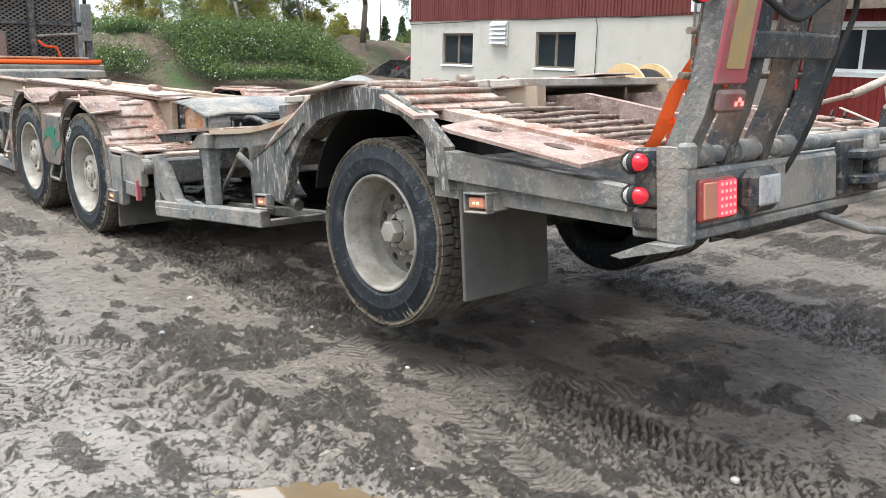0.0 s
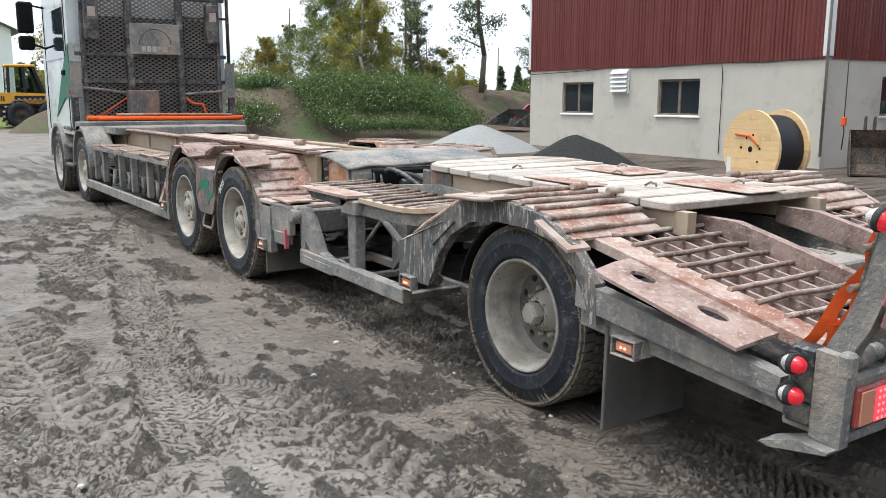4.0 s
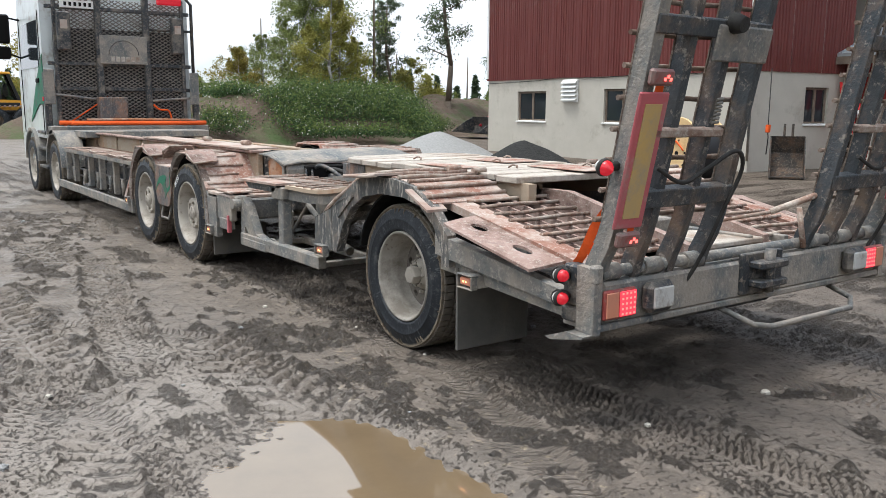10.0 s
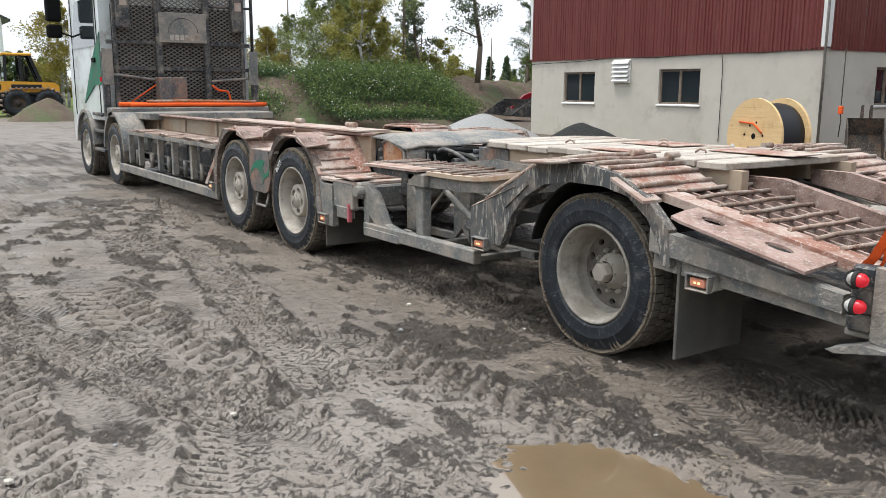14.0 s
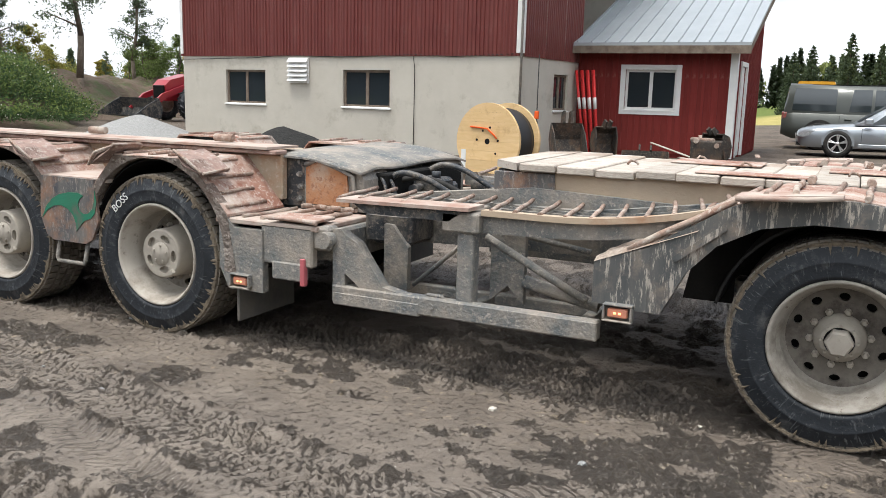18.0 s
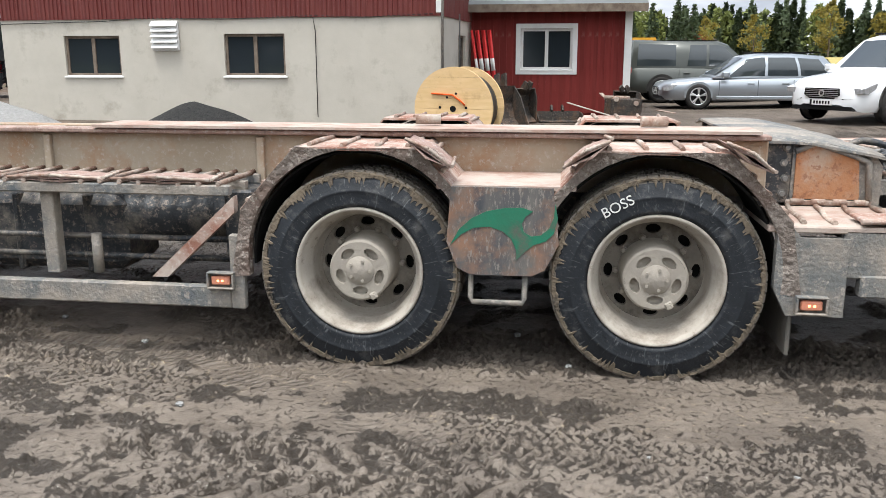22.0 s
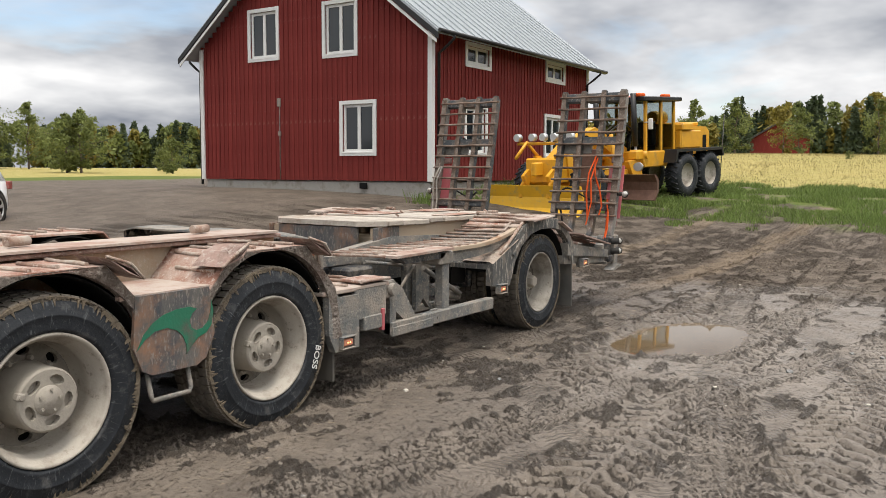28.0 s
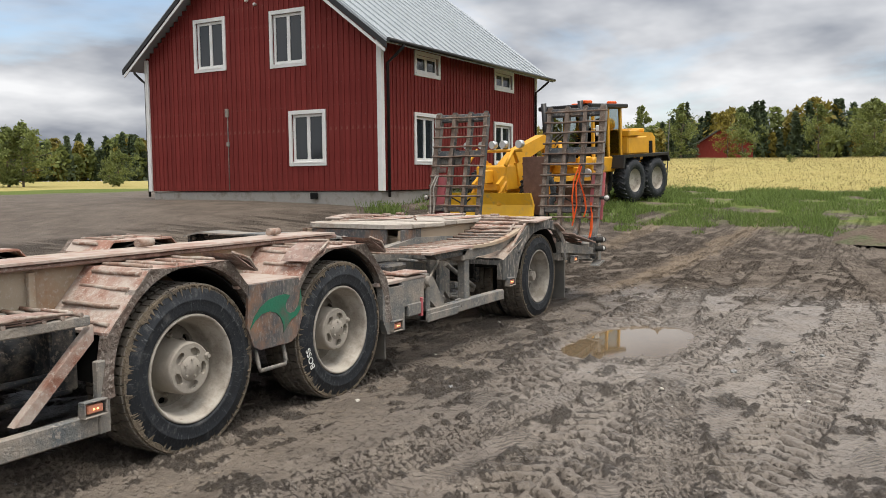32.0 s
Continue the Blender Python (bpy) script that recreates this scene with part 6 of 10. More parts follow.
# expanded mesh: crossing flat strips
zz = 1.04
for k in range(-36, 24):
    a = k * 0.1
    for s_ in (1, -1):
        y_lo, y_hi = (a, a + 2.1 * 1.7) if s_ > 0 else (a + 2.1 * 1.7, a)
        p, q = Vector((HBX, y_lo, 1.08)), Vector((HBX, y_hi, 3.18))
        d = q.y - p.y
        ta, tb = (0.25 - p.y) / d, (2.27 - p.y) / d
        t0, t1 = max(0, min(ta, tb)), min(1, max(ta, tb))
        if t1 - t0 > 0.02:
            rod(bm, p.lerp(q, t0), p.lerp(q, t1), 0.0085, 4)
part("headboard_mesh", bm, M_MESH, truck, "grey expanded steel mesh")
bm = B()
cube(bm, HBX - 0.15, HBX - 0.12, 0.22, 2.3, 1.02, 2.72, 0.004)
part("backing_plate", bm, M_BLACKMETAL, truck)
bm = B()
cube(bm, HBX + 0.09, HBX + 0.105, 0.88, 1.64, 2.16, 2.62, 0.006)
part("sign_plate", bm, M_STEEL, truck, "scratched pale plate with worn lettering")
bm = B()
for i in range(6):
    cube(bm, HBX + 0.105, HBX + 0.109, 1.05 + i * 0.08, 1.11 + i * 0.08, 2.20, 2.28)
part("worn_lettering", bm, M_PLANK, truck)
bm = B()
arc_ = [Vector((HBX + 0.108, 1.26 + 0.24 * math.cos(q), 2.30 + 0.24 * math.sin(q))) for q in np.linspace(0.05, math.pi - 0.05, 14)]
pipe(bm, arc_, 0.006, 4)
part("worn_emblem", bm, M_DARK, truck)
bm = B()
rod(bm, (HBX + 0.12, 0.25, 1.14), (HBX + 0.14, 0.95, 1.62), 0.011, 6)
part("lashing_strap", bm, M_STRAP, truck, "orange strap pulled slantwise across the headboard")
bm = B()
pipe(bm, eased([(HBX + 0.1, 1.70, 1.5), (HBX + 0.12, 1.8, 1.42), (HBX + 0.1, 1.95, 1.4), (HBX + 0.11, 2.0, 1.25)]), 0.018, 6)
part("orange_hose", bm, M_STRAP, truck)
for ya, yb in ((0.1, 0.95), (1.65, 2.4)):
    bm = B()
    rod(bm, (HBX + 0.06, ya, 1.66 if ya < 1 else 1.56), (HBX + 0.06, yb, 1.56 if ya < 1 else 1.62), 0.022, 6, wob=0.01)
    part("stay_rod", bm, M_STEEL, truck)
bm = B()
cube(bm, HBX + 0.03, HBX + 0.06, 0.32, 0.86, 3.02, 3.14, 0.005)
num_ = part("number_plate", bm, M_WHITE, truck, "white number plate")
for i in range(6):
    bm = B()
    cube(bm, HBX + 0.06, HBX + 0.064, 0.38 + i * 0.075, 0.42 + i * 0.075, 3.05, 3.11)
    part("plate_bar", bm, M_BLACK, num_)
for y0 in (0.24, 2.05):
    bm = B()
    cube(bm, HBX + 0.05, HBX + 0.19, y0, y0 + 0.2, 2.35, 2.95, 0.02)
    lb = part("lamp_box", bm, M_DARK, truck, "battered work lamp box")
    bm = B()
    cube(bm, HBX + 0.19, HBX + 0.20, y0 + 0.04, y0 + 0.15, 2.68, 2.82, 0.01)
    part("lamp_glass", bm, M_DUSTTOP, lb)
for y0 in (0.02, 2.36):
    bm = B()
    cube(bm, HBX + 0.09, HBX + 0.11, y0 - 0.02, y0 + 0.14, 1.5, 2.05, 0.01)
    part("stake_pocket", bm, M_STEEL, truck)
bm = B()
cube(bm, HBX + 0.09, HBX + 0.30, 0.78, 1.22, 1.18, 1.62, 0.01), cube(bm, HBX + 0.3, HBX + 0.31, 0.98, 1.0, 1.18, 1.62)
part("steel_locker", bm, M_BLUEPANEL, truck)
bm = B()
pipe(bm, [(HBX + 0.02, 1.62, 3.0), (HBX + 0.04, 1.66, 3.3), (HBX + 0.04, 2.3, 3.34), (HBX + 0.02, 2.44, 3.2), (HBX + 0.02, 2.44, 2.0)], 0.028, 8)
pipe(bm, [(HBX + 0.02, 1.62, 2.75), (HBX + 0.02, 2.44, 2.75)], 0.02, 8)
part("exhaust_guard", bm, M_DARK, truck)
bm = B()
cube(bm, HBX + 0.02, HBX + 0.12, 1.85, 2.25, 3.16, 3.28, 0.02)
part("red_beacon", bm, M_LAMP_RED, truck, "lit red marker on the headboard")
bm = B()
cube(bm, HBX + 0.02, HBX + 0.12, 0.36, 0.80, 3.2, 3.33, 0.02)
part("red_beacon", bm, M_LAMP_RED, truck, "lit red marker on the headboard")
bm = B()
prism(bm, [(-6.95, 0.95), (-6.95, 3.35), (-7.3, 3.62), (-8.6, 3.62), (-8.95, 3.3), (-9.15, 2.2), (-9.2, 1.0), (-9.15, 0.55), (-8.3, 0.55), (-8.25, 0.95)], 0.06, 2.44)
cab = part("cab", bm, M_CABWHITE, truck, "white cab with a faded green sweep, mud-splashed")
bm = B()
prism(bm, [(-7.25, 2.1), (-7.25, 2.85), (-8.5, 2.85), (-8.85, 2.1)], 0.045, 0.06)
part("side_window", bm, M_CARGLASS, cab)
for xs in (-7.15, -8.9):
    bm = B()
    prism(bm, [(xs, 1.0), (xs, 3.0), (xs + 0.02, 3.0), (xs + 0.02, 1.0)], 0.05, 0.06)
    part("door_seam", bm, M_BLACK, cab)
bm = B()
cube(bm, -7.45, -7.25, 0.02, 0.06, 1.85, 1.92, 0.01)
part("door_handle", bm, M_BLACK, cab)
bm = B()
prism(bm, [(-6.96, 1.5), (-6.96, 2.3), (-7.5, 1.9), (-8.2, 1.2), (-7.4, 1.5)], 0.045, 0.058)
part("painted_sweep", bm, M_GREEN, cab)
mirror = new("mirror")
mirror.parent = truck
mirror["label"] = "tall black door mirrors on an arm"
bm = B()
pipe(bm, [(-8.75, 0.06, 2.95), (-8.85, -0.15, 3.0), (-8.85, -0.22, 2.9)], 0.018, 6)
part("arm", bm, M_BLACK, mirror)
bm = B()
pipe(bm, [(-8.75, 0.06, 2.3), (-8.85, -0.2, 2.4)], 0.018, 6)
part("arm", bm, M_BLACK, mirror)
bm = B()
cube(bm, -8.92, -8.78, -0.34, -0.10, 2.55, 3.05, 0.03)
part("main_glass_housing", bm, M_BLACK, mirror)
bm = B()
cube(bm, -8.92, -8.78, -0.34, -0.10, 2.28, 2.50, 0.03)
part("wide_glass_housing", bm, M_BLACK, mirror)
bm = B()
for z in (0.45, 0.75, 1.02):
    cube(bm, -7.6, -6.95, 0.02, 0.3, z, z + 0.05, 0.01)
part("cab_step", bm, M_DARK, truck)
bm = B()
cube(bm, -6.95, -6.93, 0.02, 0.05, 1.55, 1.62)
part("cab_marker", bm, M_LAMP_RED, truck)
for xc in (-8.15, -6.3):
    bm = B()
    ring_plate(bm, xc, 0.5, 0.55, 0.60, 5, 175, 0.0, 0.35, 18)
    part("front_mudguard", bm, M_STEEL, truck)
WHEELS = []
for xc in (-8.15, -6.3):
    for y, inw in ((0.02, 1), (2.48, -1)):
        WHEELS.append((wheel("front_wheel", truck, xc, y, inw, "drive"), xc, y, inw, 0.0))
for xc in (-1.37, 0.0):
    for y, inw in ((0.0, 1), (2.5, -1)):
        w = wheel("drive_wheel", truck, xc, y, inw, "drive", label="dusty drive wheel with chalked tyre" if xc == 0 else "")
        WHEELS.append((w, xc, y, inw, 0.0))
        if xc == 0 and y == 0.0:
            lettering("BOSS", 0.066, w, pose(0, -0.0165, 0) @ pose(0, 0, 0.388, 90, 0, 0), M_WHITE, "tyre_lettering")
BOSS0 = -41.0

# -- trailer --
TXW = 2.49   # wheel centre from the pivot
for y in (0.62, 1.76):
    bm = B()
    prism(bm, [(0.1, 0.58), (0.1, 0.86), (0.9, 0.95), (2.8, 0.87), (4.05, 0.60), (4.05, 0.48), (2.9, 0.50), (2.0, 0.62), (0.9, 0.60)], y, y + 0.08)
    part("main_beam", bm, M_STEEL, trailer, "deep mud-caked main beam")
bm = B()
cube(bm, 0.75, 0.95, 0.70, 1.76, 0.70, 0.96, 0.02)
prism(bm, [(0.72, 0.80), (0.72, 1.02), (1.0, 1.04), (3.0, 1.03), (3.0, 0.92), (0.95, 0.80)], 0.66, 0.72)
prism(bm, [(0.72, 0.80), (0.72, 1.02), (1.0, 1.04), (3.0, 1.03), (3.0, 0.92), (0.95, 0.80)], 1.74, 1.80)
part("centre_box", bm, M_BEIGE, trailer, "box beam that carries the planks, paint rubbed to rust")
bm = B()
cube(bm, 0.0, 0.3, 0.35, 2.1, 0.60, 0.78, 0.02), cube(bm, -0.12, 0.05, 1.0, 1.5, 0.66, 0.86, 0.02)
rod(bm, (0.05, 0.7, 0.8), (0.75, 0.8, 0.86), 0.05, 10), rod(bm, (0.05, 1.75, 0.8), (0.75, 1.7, 0.86), 0.05, 10)
part("drawbar_head", bm, M_DARK, trailer)
# planks across the middle, dusty and uneven
bm = B()
prism(bm, [(0.63, 0.80), (0.665, 0.80), (0.665, 1.03), (0.63, 1.03)], 0.80, 1.66), cube(bm, 0.665, 1.02, 0.645, 0.658, 0.82, 1.03, 0.004), cube(bm, 0.665, 1.02, 1.802, 1.815, 0.82, 1.03, 0.004)
part("front_plate", bm, M_BLUEPANEL, trailer, "scraped blue-grey end plate under the planks")
for i in range(11):
    bm = B()
    if i == 0:
        v0 = [(0.0, 0.80), (0.19, 0.62), (0.19, 1.84), (0.0, 1.66)]
        lo_, hi_ = [bm.verts.new((*q, 1.033)) for q in v0], [bm.verts.new((*q, 1.075)) for q in v0]
        bm.faces.new(lo_[::-1]), bm.faces.new(hi_)
        for k in range(4):
            bm.faces.new((lo_[k], lo_[(k + 1) % 4], hi_[(k + 1) % 4], hi_[k]))
        bmesh.ops.recalc_face_normals(bm, faces=bm.faces)
    else:
        cube(bm, 0, 0.205, 0.62, 1.84, 1.033, 1.075, 0.006)
    part("deck_plank", bm, M_PLANK, trailer, at=pose(0.62 + i * 0.21, random.uniform(-0.015, 0.015), random.uniform(-0.004, 0.006), random.uniform(-0.3, 0.3), 0, random.uniform(-0.4, 0.4)))
for x0, y0, ln, wd in ((1.75, 0.66, 0.55, 0.16), (2.35, 1.2, 0.6, 0.3), (1.5, 1.3, 0.5, 0.35)):
    bm = B()
    cube(bm, x0, x0 + ln, y0, y0 + wd, 1.082, 1.09, 0.003)
    part("patch_plate", bm, M_RUST, trailer)
for px, py in ((1.35, 0.9), (1.9, 1.25), (2.45, 0.95), (2.6, 1.5), (1.6, 1.6)):
    bm = B()
    pipe(bm, [(px, py, 1.09), (px + 0.01, py + 0.03, 1.108), (px + 0.035, py + 0.05, 1.10), (px + 0.05, py + 0.035, 1.09)], 0.007, 6)
    part("lashing_ring", bm, M_RUSTBAR, trailer)

for side, (ya, yb, sg) in enumerate(((0.0, 0.62, 1), (2.5, 1.88, -1))):
    lo, hi = min(ya, yb), max(ya, yb)
    yo = lambda d: ya + sg * d
    y2 = lambda a, b_: (min(yo(a), yo(b_)), max(yo(a), yo(b_)))
    # ladder deck ahead of the wheel: a deep outer plate with a pale lip, flat bars on edge, rods across
    deck_z = lambda q: 0.872 if q < 1.2 else 0.872 + (q - 1.2) ** 2 * 0.17
    run_ = [0.86 + 0.08 * k for k in range(16)]
    bm = B()
    a, b_ = y2(0.06, 0.085)
    prism(bm, [(q, deck_z(q) - 0.012) for q in run_] + [(q, deck_z(q) - 0.10 + 0.02 * (q - 0.86)) for q in run_[::-1]], a, b_)
    part("deck_side_plate", bm, M_STEEL, trailer)
    bm = B()
    a, b_ = y2(0.03, 0.085)
    prism(bm, [(q, deck_z(q) - 0.012) for q in run_] + [(q, deck_z(q) + 0.016) for q in run_[::-1]], a, b_)
    part("deck_lip", bm, M_BEIGE, trailer, "pale dusty flat bar along the deck edge")
    for d in (0.18, 0.29, 0.40):
        bm = B()
        a, b_ = y2(d, d + 0.016)
        prism(bm, [(q, deck_z(q) - 0.006) for q in run_] + [(q, deck_z(q) - 0.06) for q in run_[::-1]], a, b_)
        part("deck_stringer", bm, M_STEEL, trailer)
    bm = B()
    a, b_ = y2(0.52, 0.58)
    prism(bm, [(-0.1, 0.79), (-0.1, 0.86), (1.25, 0.86), (2.0, 0.965), (2.0, 0.91), (1.25, 0.80)], a, b_)
    part("deck_stringer", bm, M_STEEL, trailer)
    bm = B()
    a, b_ = y2(0.14, 0.5)
    cube(bm, 0.62, 0.72, a, b_, 0.77, 0.85, 0.008)
    part("deck_cross_member", bm, M_STEEL, trailer)
    a, b_ = y2(0.045, 0.60)
    lb = B()
    rod(lb, (0.05, a, 0.0), (-0.05, b_, 0.0), 0.012, 6, wob=0.006)
    lbm = meshed("grip_bar", lb, M_RUSTBAR)
    for i in range(17):
        x = -0.02 + i * 0.125
        shared("grip_bar", lbm, trailer, pose(x, 0, deck_z(x) + 0.012 + random.uniform(-0.003, 0.004), 0, 0, random.uniform(-2.0, 2.0)))
    # edge plates
    for x0, x1, z in ((0.06, 0.82, 0.872),):
        bm = B()
        a, b_ = y2(-0.03, 0.16)
        prism(bm, [(x0, z), (x1, z + 0.01), (x1, z + 0.028), (x0, z + 0.018)], a, b_)
        part("edge_plate", bm, M_DUSTTOP, trailer)
        bm = B()
        a, b_ = y2(0.0, 0.10)
        prism(bm, [(x0 + 0.08, z), (x1 - 0.05, z), (x1 - 0.12, z - 0.05), (x0 + 0.16, z - 0.05)], a, b_)
        part("edge_stiffener", bm, M_DARK, trailer)
    bm = B()
    a, b_ = y2(0.0, 0.14)
    cube(bm, 0.66, 0.86, a, b_, 0.77, 0.87, 0.01)
    part("deck_corner_block", bm, M_STEEL, trailer)
    # posts, gusset, lower rail
    bm = B()
    a, b_ = y2(0.02, 0.10)
    cube(bm, 0.74, 0.83, a, b_, 0.40, 0.80, 0.008)
    part("deck_post", bm, M_STEEL, trailer)
    bm = B()
    a, b_ = y2(0.40, 0.46)
    cube(bm, 0.78, 0.86, a, b_, 0.40, 0.85, 0.008)
    part("deck_post", bm, M_STEEL, trailer)
    bm = B()
    a, b_ = y2(0.0, 0.07)
    for pts in ([(0.02, 0.33), (0.095, 0.33), (0.095, 0.62), (0.02, 0.60)], [(0.095, 0.33), (0.44, 0.42), (0.33, 0.44), (0.19, 0.42), (0.095, 0.42)], [(0.095, 0.49), (0.19, 0.42), (0.33, 0.44), (0.17, 0.66), (0.095, 0.70)], [(0.02, 0.60), (0.095, 0.62), (0.095, 0.70), (0.07, 0.725), (-0.02, 0.715), (-0.05, 0.62)]):
        prism(bm, pts, a, b_)
    part("front_gusset", bm, M_STEEL, trailer, "triangular front gusset plate")
    bm = B()
    a, b_ = y2(-0.012, 0.06)
    cube(bm, 0.02, 1.48, a, b_, 0.326, 0.422, 0.008), cube(bm, 0.03, 0.55, a - 0.004, a + 0.03, 0.316, 0.386, 0.006), rod(bm, (0.62, a - 0.006, 0.378), (0.62, a + 0.01, 0.378), 0.016, 10)
    part("lower_rail", bm, M_STEEL, trailer, "low side rail scraped bright along the edge")
    bm = B()
    a, b_ = y2(0.5, 0.55)
    cube(bm, 0.1, 1.5, a, b_, 0.30, 0.36, 0.006)
    for x in (0.15, 0.7, 1.3):
        c0, c1 = y2(0.05, 0.5)
        cube(bm, x, x + 0.06, c0, c1, 0.31, 0.35, 0.005)
    part("cross_tie", bm, M_STEEL, trailer)
    for p, q, r in (((0.35, yo(0.3), 0.40), (0.78, yo(0.3), 0.78), 0.012), ((0.8, yo(0.25), 0.72), (1.35, yo(0.25), 0.45), 0.022), ((1.0, yo(0.3), 0.5), (1.4, yo(0.3), 0.42), 0.035), ((0.3, yo(0.45), 0.80), (1.3, yo(0.45), 0.66), 0.015)):
        bm = B()
        rod(bm, p, q, r, 8)
        part("stay_rod", bm, M_STEEL, trailer)
    bm = B()
    pipe(bm, [(0.55, yo(0.03), 0.39), (0.58, yo(0.03), 0.43), (0.66, yo(0.03), 0.43), (0.69, yo(0.03), 0.39)], 0.01, 6)
    part("rope_hook", bm, M_STEEL, trailer)
    bm = B()
    a, b_ = y2(0.32, 0.36)
    prism(bm, [(0.15, 0.36), (0.30, 0.36), (0.30, 0.60), (0.20, 0.72), (0.15, 0.72)], a, b_)
    part("web_plate", bm, M_STEEL, trailer)
    bm = B()
    prism(bm, [(0.80, 0.37), (0.90, 0.46), (0.99, 0.37), (0.99, 0.80), (0.80, 0.80)], a, b_)
    part("web_plate", bm, M_STEEL, trailer)
    # mudguard
    bm = B()
    a, b_ = y2(-0.015, 0.05)
    prism(bm, [(1.45, 0.52), (1.62, 0.50), (1.70, 0.50), (1.70, 0.80), (1.45, 0.71)], a, b_)
    a, b_ = y2(0.05, 0.5)
    prism(bm, [(1.45, 0.66), (1.70, 0.76), (1.70, 0.80), (1.45, 0.70)], a, b_)
    part("front_fender_box", bm, M_NOSE, trailer, "grey fender nose streaked with pale mud")
    # mud caked on the top of the nose, and the round bar along its slope
    bm = B()
    cx = np.linspace(1.45, 1.90, 15)
    cy = np.linspace(-0.018, 0.30, 9)
    lid = [[bm.verts.new((u, yo(v), 0.708 + (u - 1.45) * 0.40 + (0.0 if j in (0, 8) else 0.010 + 0.022 * float(lattice(np.array(u * 21.0), np.array(v * 25.0), 31 + side))))) for j, v in enumerate(cy)] for u in cx]
    for i in range(14):
        for j in range(8):
            bm.faces.new((lid[i][j], lid[i + 1][j], lid[i + 1][j + 1], lid[i][j + 1])).smooth = True
    bmesh.ops.recalc_face_normals(bm, faces=bm.faces)
    part("mud_cake", bm, M_CAKE, trailer, "lumpy dried mud lying on the mudguard nose")
    bm = B()
    rod(bm, (1.60, yo(0.0), 0.775), (2.04, yo(0.02), 1.03), 0.014, 8, wob=0.006), rod(bm, (1.64, yo(0.13), 0.80), (2.04, yo(0.14), 1.03), 0.013, 8, wob=0.006)
    part("slope_bar", bm, M_RUSTBAR, trailer)
    bm = B()
    a, b_ = y2(-0.026, -0.010)
    prism(bm, [(1.80, 0.765), (1.815, 0.745), (2.02, 0.905), (2.005, 0.93)], a, b_)
    part("arch_rib", bm, M_NOSE, trailer)
    a, b_ = y2(-0.012, 0.05)
    bm = B()
    prism(bm, [(1.70, 0.50), (1.76, 0.50), (1.86, 0.70), (1.98, 0.83), (2.15, 0.92), (2.35, 0.955), (2.62, 0.955), (2.80, 0.92), (2.94, 0.82), (3.02, 0.70), (3.05, 0.60), (3.10, 0.60), (3.08, 0.78),
               (2.92, 0.93), (2.72, 1.03), (2.50, 1.06), (2.18, 1.06), (2.02, 1.0), (1.86, 0.90), (1.70, 0.81)], a, b_)
    part("fender_rim", bm, M_NOSE, trailer, "heavy cut-steel mudguard arch streaked with mud")
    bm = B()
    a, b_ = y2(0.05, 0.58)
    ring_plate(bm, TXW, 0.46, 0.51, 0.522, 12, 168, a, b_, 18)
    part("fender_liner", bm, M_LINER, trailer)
    # added plate, its near-black colour standing for shade in the arch
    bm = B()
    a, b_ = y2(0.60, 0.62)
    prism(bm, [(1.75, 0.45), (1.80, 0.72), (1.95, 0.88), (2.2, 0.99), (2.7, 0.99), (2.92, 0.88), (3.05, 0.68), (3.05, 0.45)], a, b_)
    part("arch_wall", bm, M_LINER, trailer, "near-black plate standing for the shade inside the wheel arch")
    top = [(1.86, 0.905), (2.02, 1.005), (2.20, 1.068), (2.48, 1.068), (2.70, 1.037), (2.90, 0.945)]
    a, b_ = y2(0.02, 0.60)
    for p, q in zip(top, top[1:]):
        bm = B()
        prism(bm, [p, q, (q[0], q[1] - 0.012), (p[0], p[1] - 0.012)], a, b_)
        part("fender_plate", bm, M_RUST, trailer)
        for t in (0.25, 0.75):
            bx, bz = p[0] + (q[0] - p[0]) * t, p[1] + (q[1] - p[1]) * t + 0.01
            bm = B()
            rod(bm, (bx, a - 0.01, bz), (bx + random.uniform(-0.03, 0.03), b_, bz), 0.014, 6, wob=0.008)
            part("grip_bar", bm, M_RUSTBAR, trailer)
    for xx, yy in ((2.3, 0.60), (2.55, 0.62)):
        bm = B()
        rod(bm, (xx, yo(yy) - 0.05, 1.09), (xx, yo(yy) + 0.05, 1.09), 0.02, 10)
        part("stake_tube", bm, M_RUSTBAR, trailer)
    bm = B()
    a, b_ = y2(-0.10, 0.10)
    prism(bm, [(2.05, 1.045), (2.45, 1.075), (2.45, 1.09), (2.05, 1.06)], a, b_)
    rod(bm, (2.05, yo(-0.10), 1.05), (2.45, yo(-0.10), 1.08), 0.012, 6, wob=0.006)
    part("tie_plate", bm, M_DUSTTOP, trailer)
    bm = B()
    a, b_ = y2(-0.06, 0.08)
    prism(bm, [(2.72, 1.0), (2.95, 0.90), (2.95, 0.915), (2.72, 1.015)], a, b_)
    part("tie_plate", bm, M_DUSTTOP, trailer)
    # sloping grid down to the tail: flat bars on edge, rods welded across them
    tail_z = lambda q: 0.962 - (q - 2.78) * 0.178
    for yy in (0.36, 0.48, 0.60, 0.72, 0.84):
        bm = B()
        a, b_ = y2(yy, yy + 0.018)
        prism(bm, [(2.80, tail_z(2.80) - 0.012), (4.02, tail_z(4.02) - 0.012), (4.02, tail_z(4.02) - 0.07), (2.80, tail_z(2.80) - 0.07)], a, b_)
        part("grid_stringer", bm, M_TIE, trailer)
    a, b_ = y2(0.26, 0.88)
    for i in range(9):
        x = 2.90 + i * 0.132
        bm = B()
        rod(bm, (x, a, tail_z(x)), (x + random.uniform(-0.02, 0.02), b_, tail_z(x)), 0.0125, 6, wob=0.008)
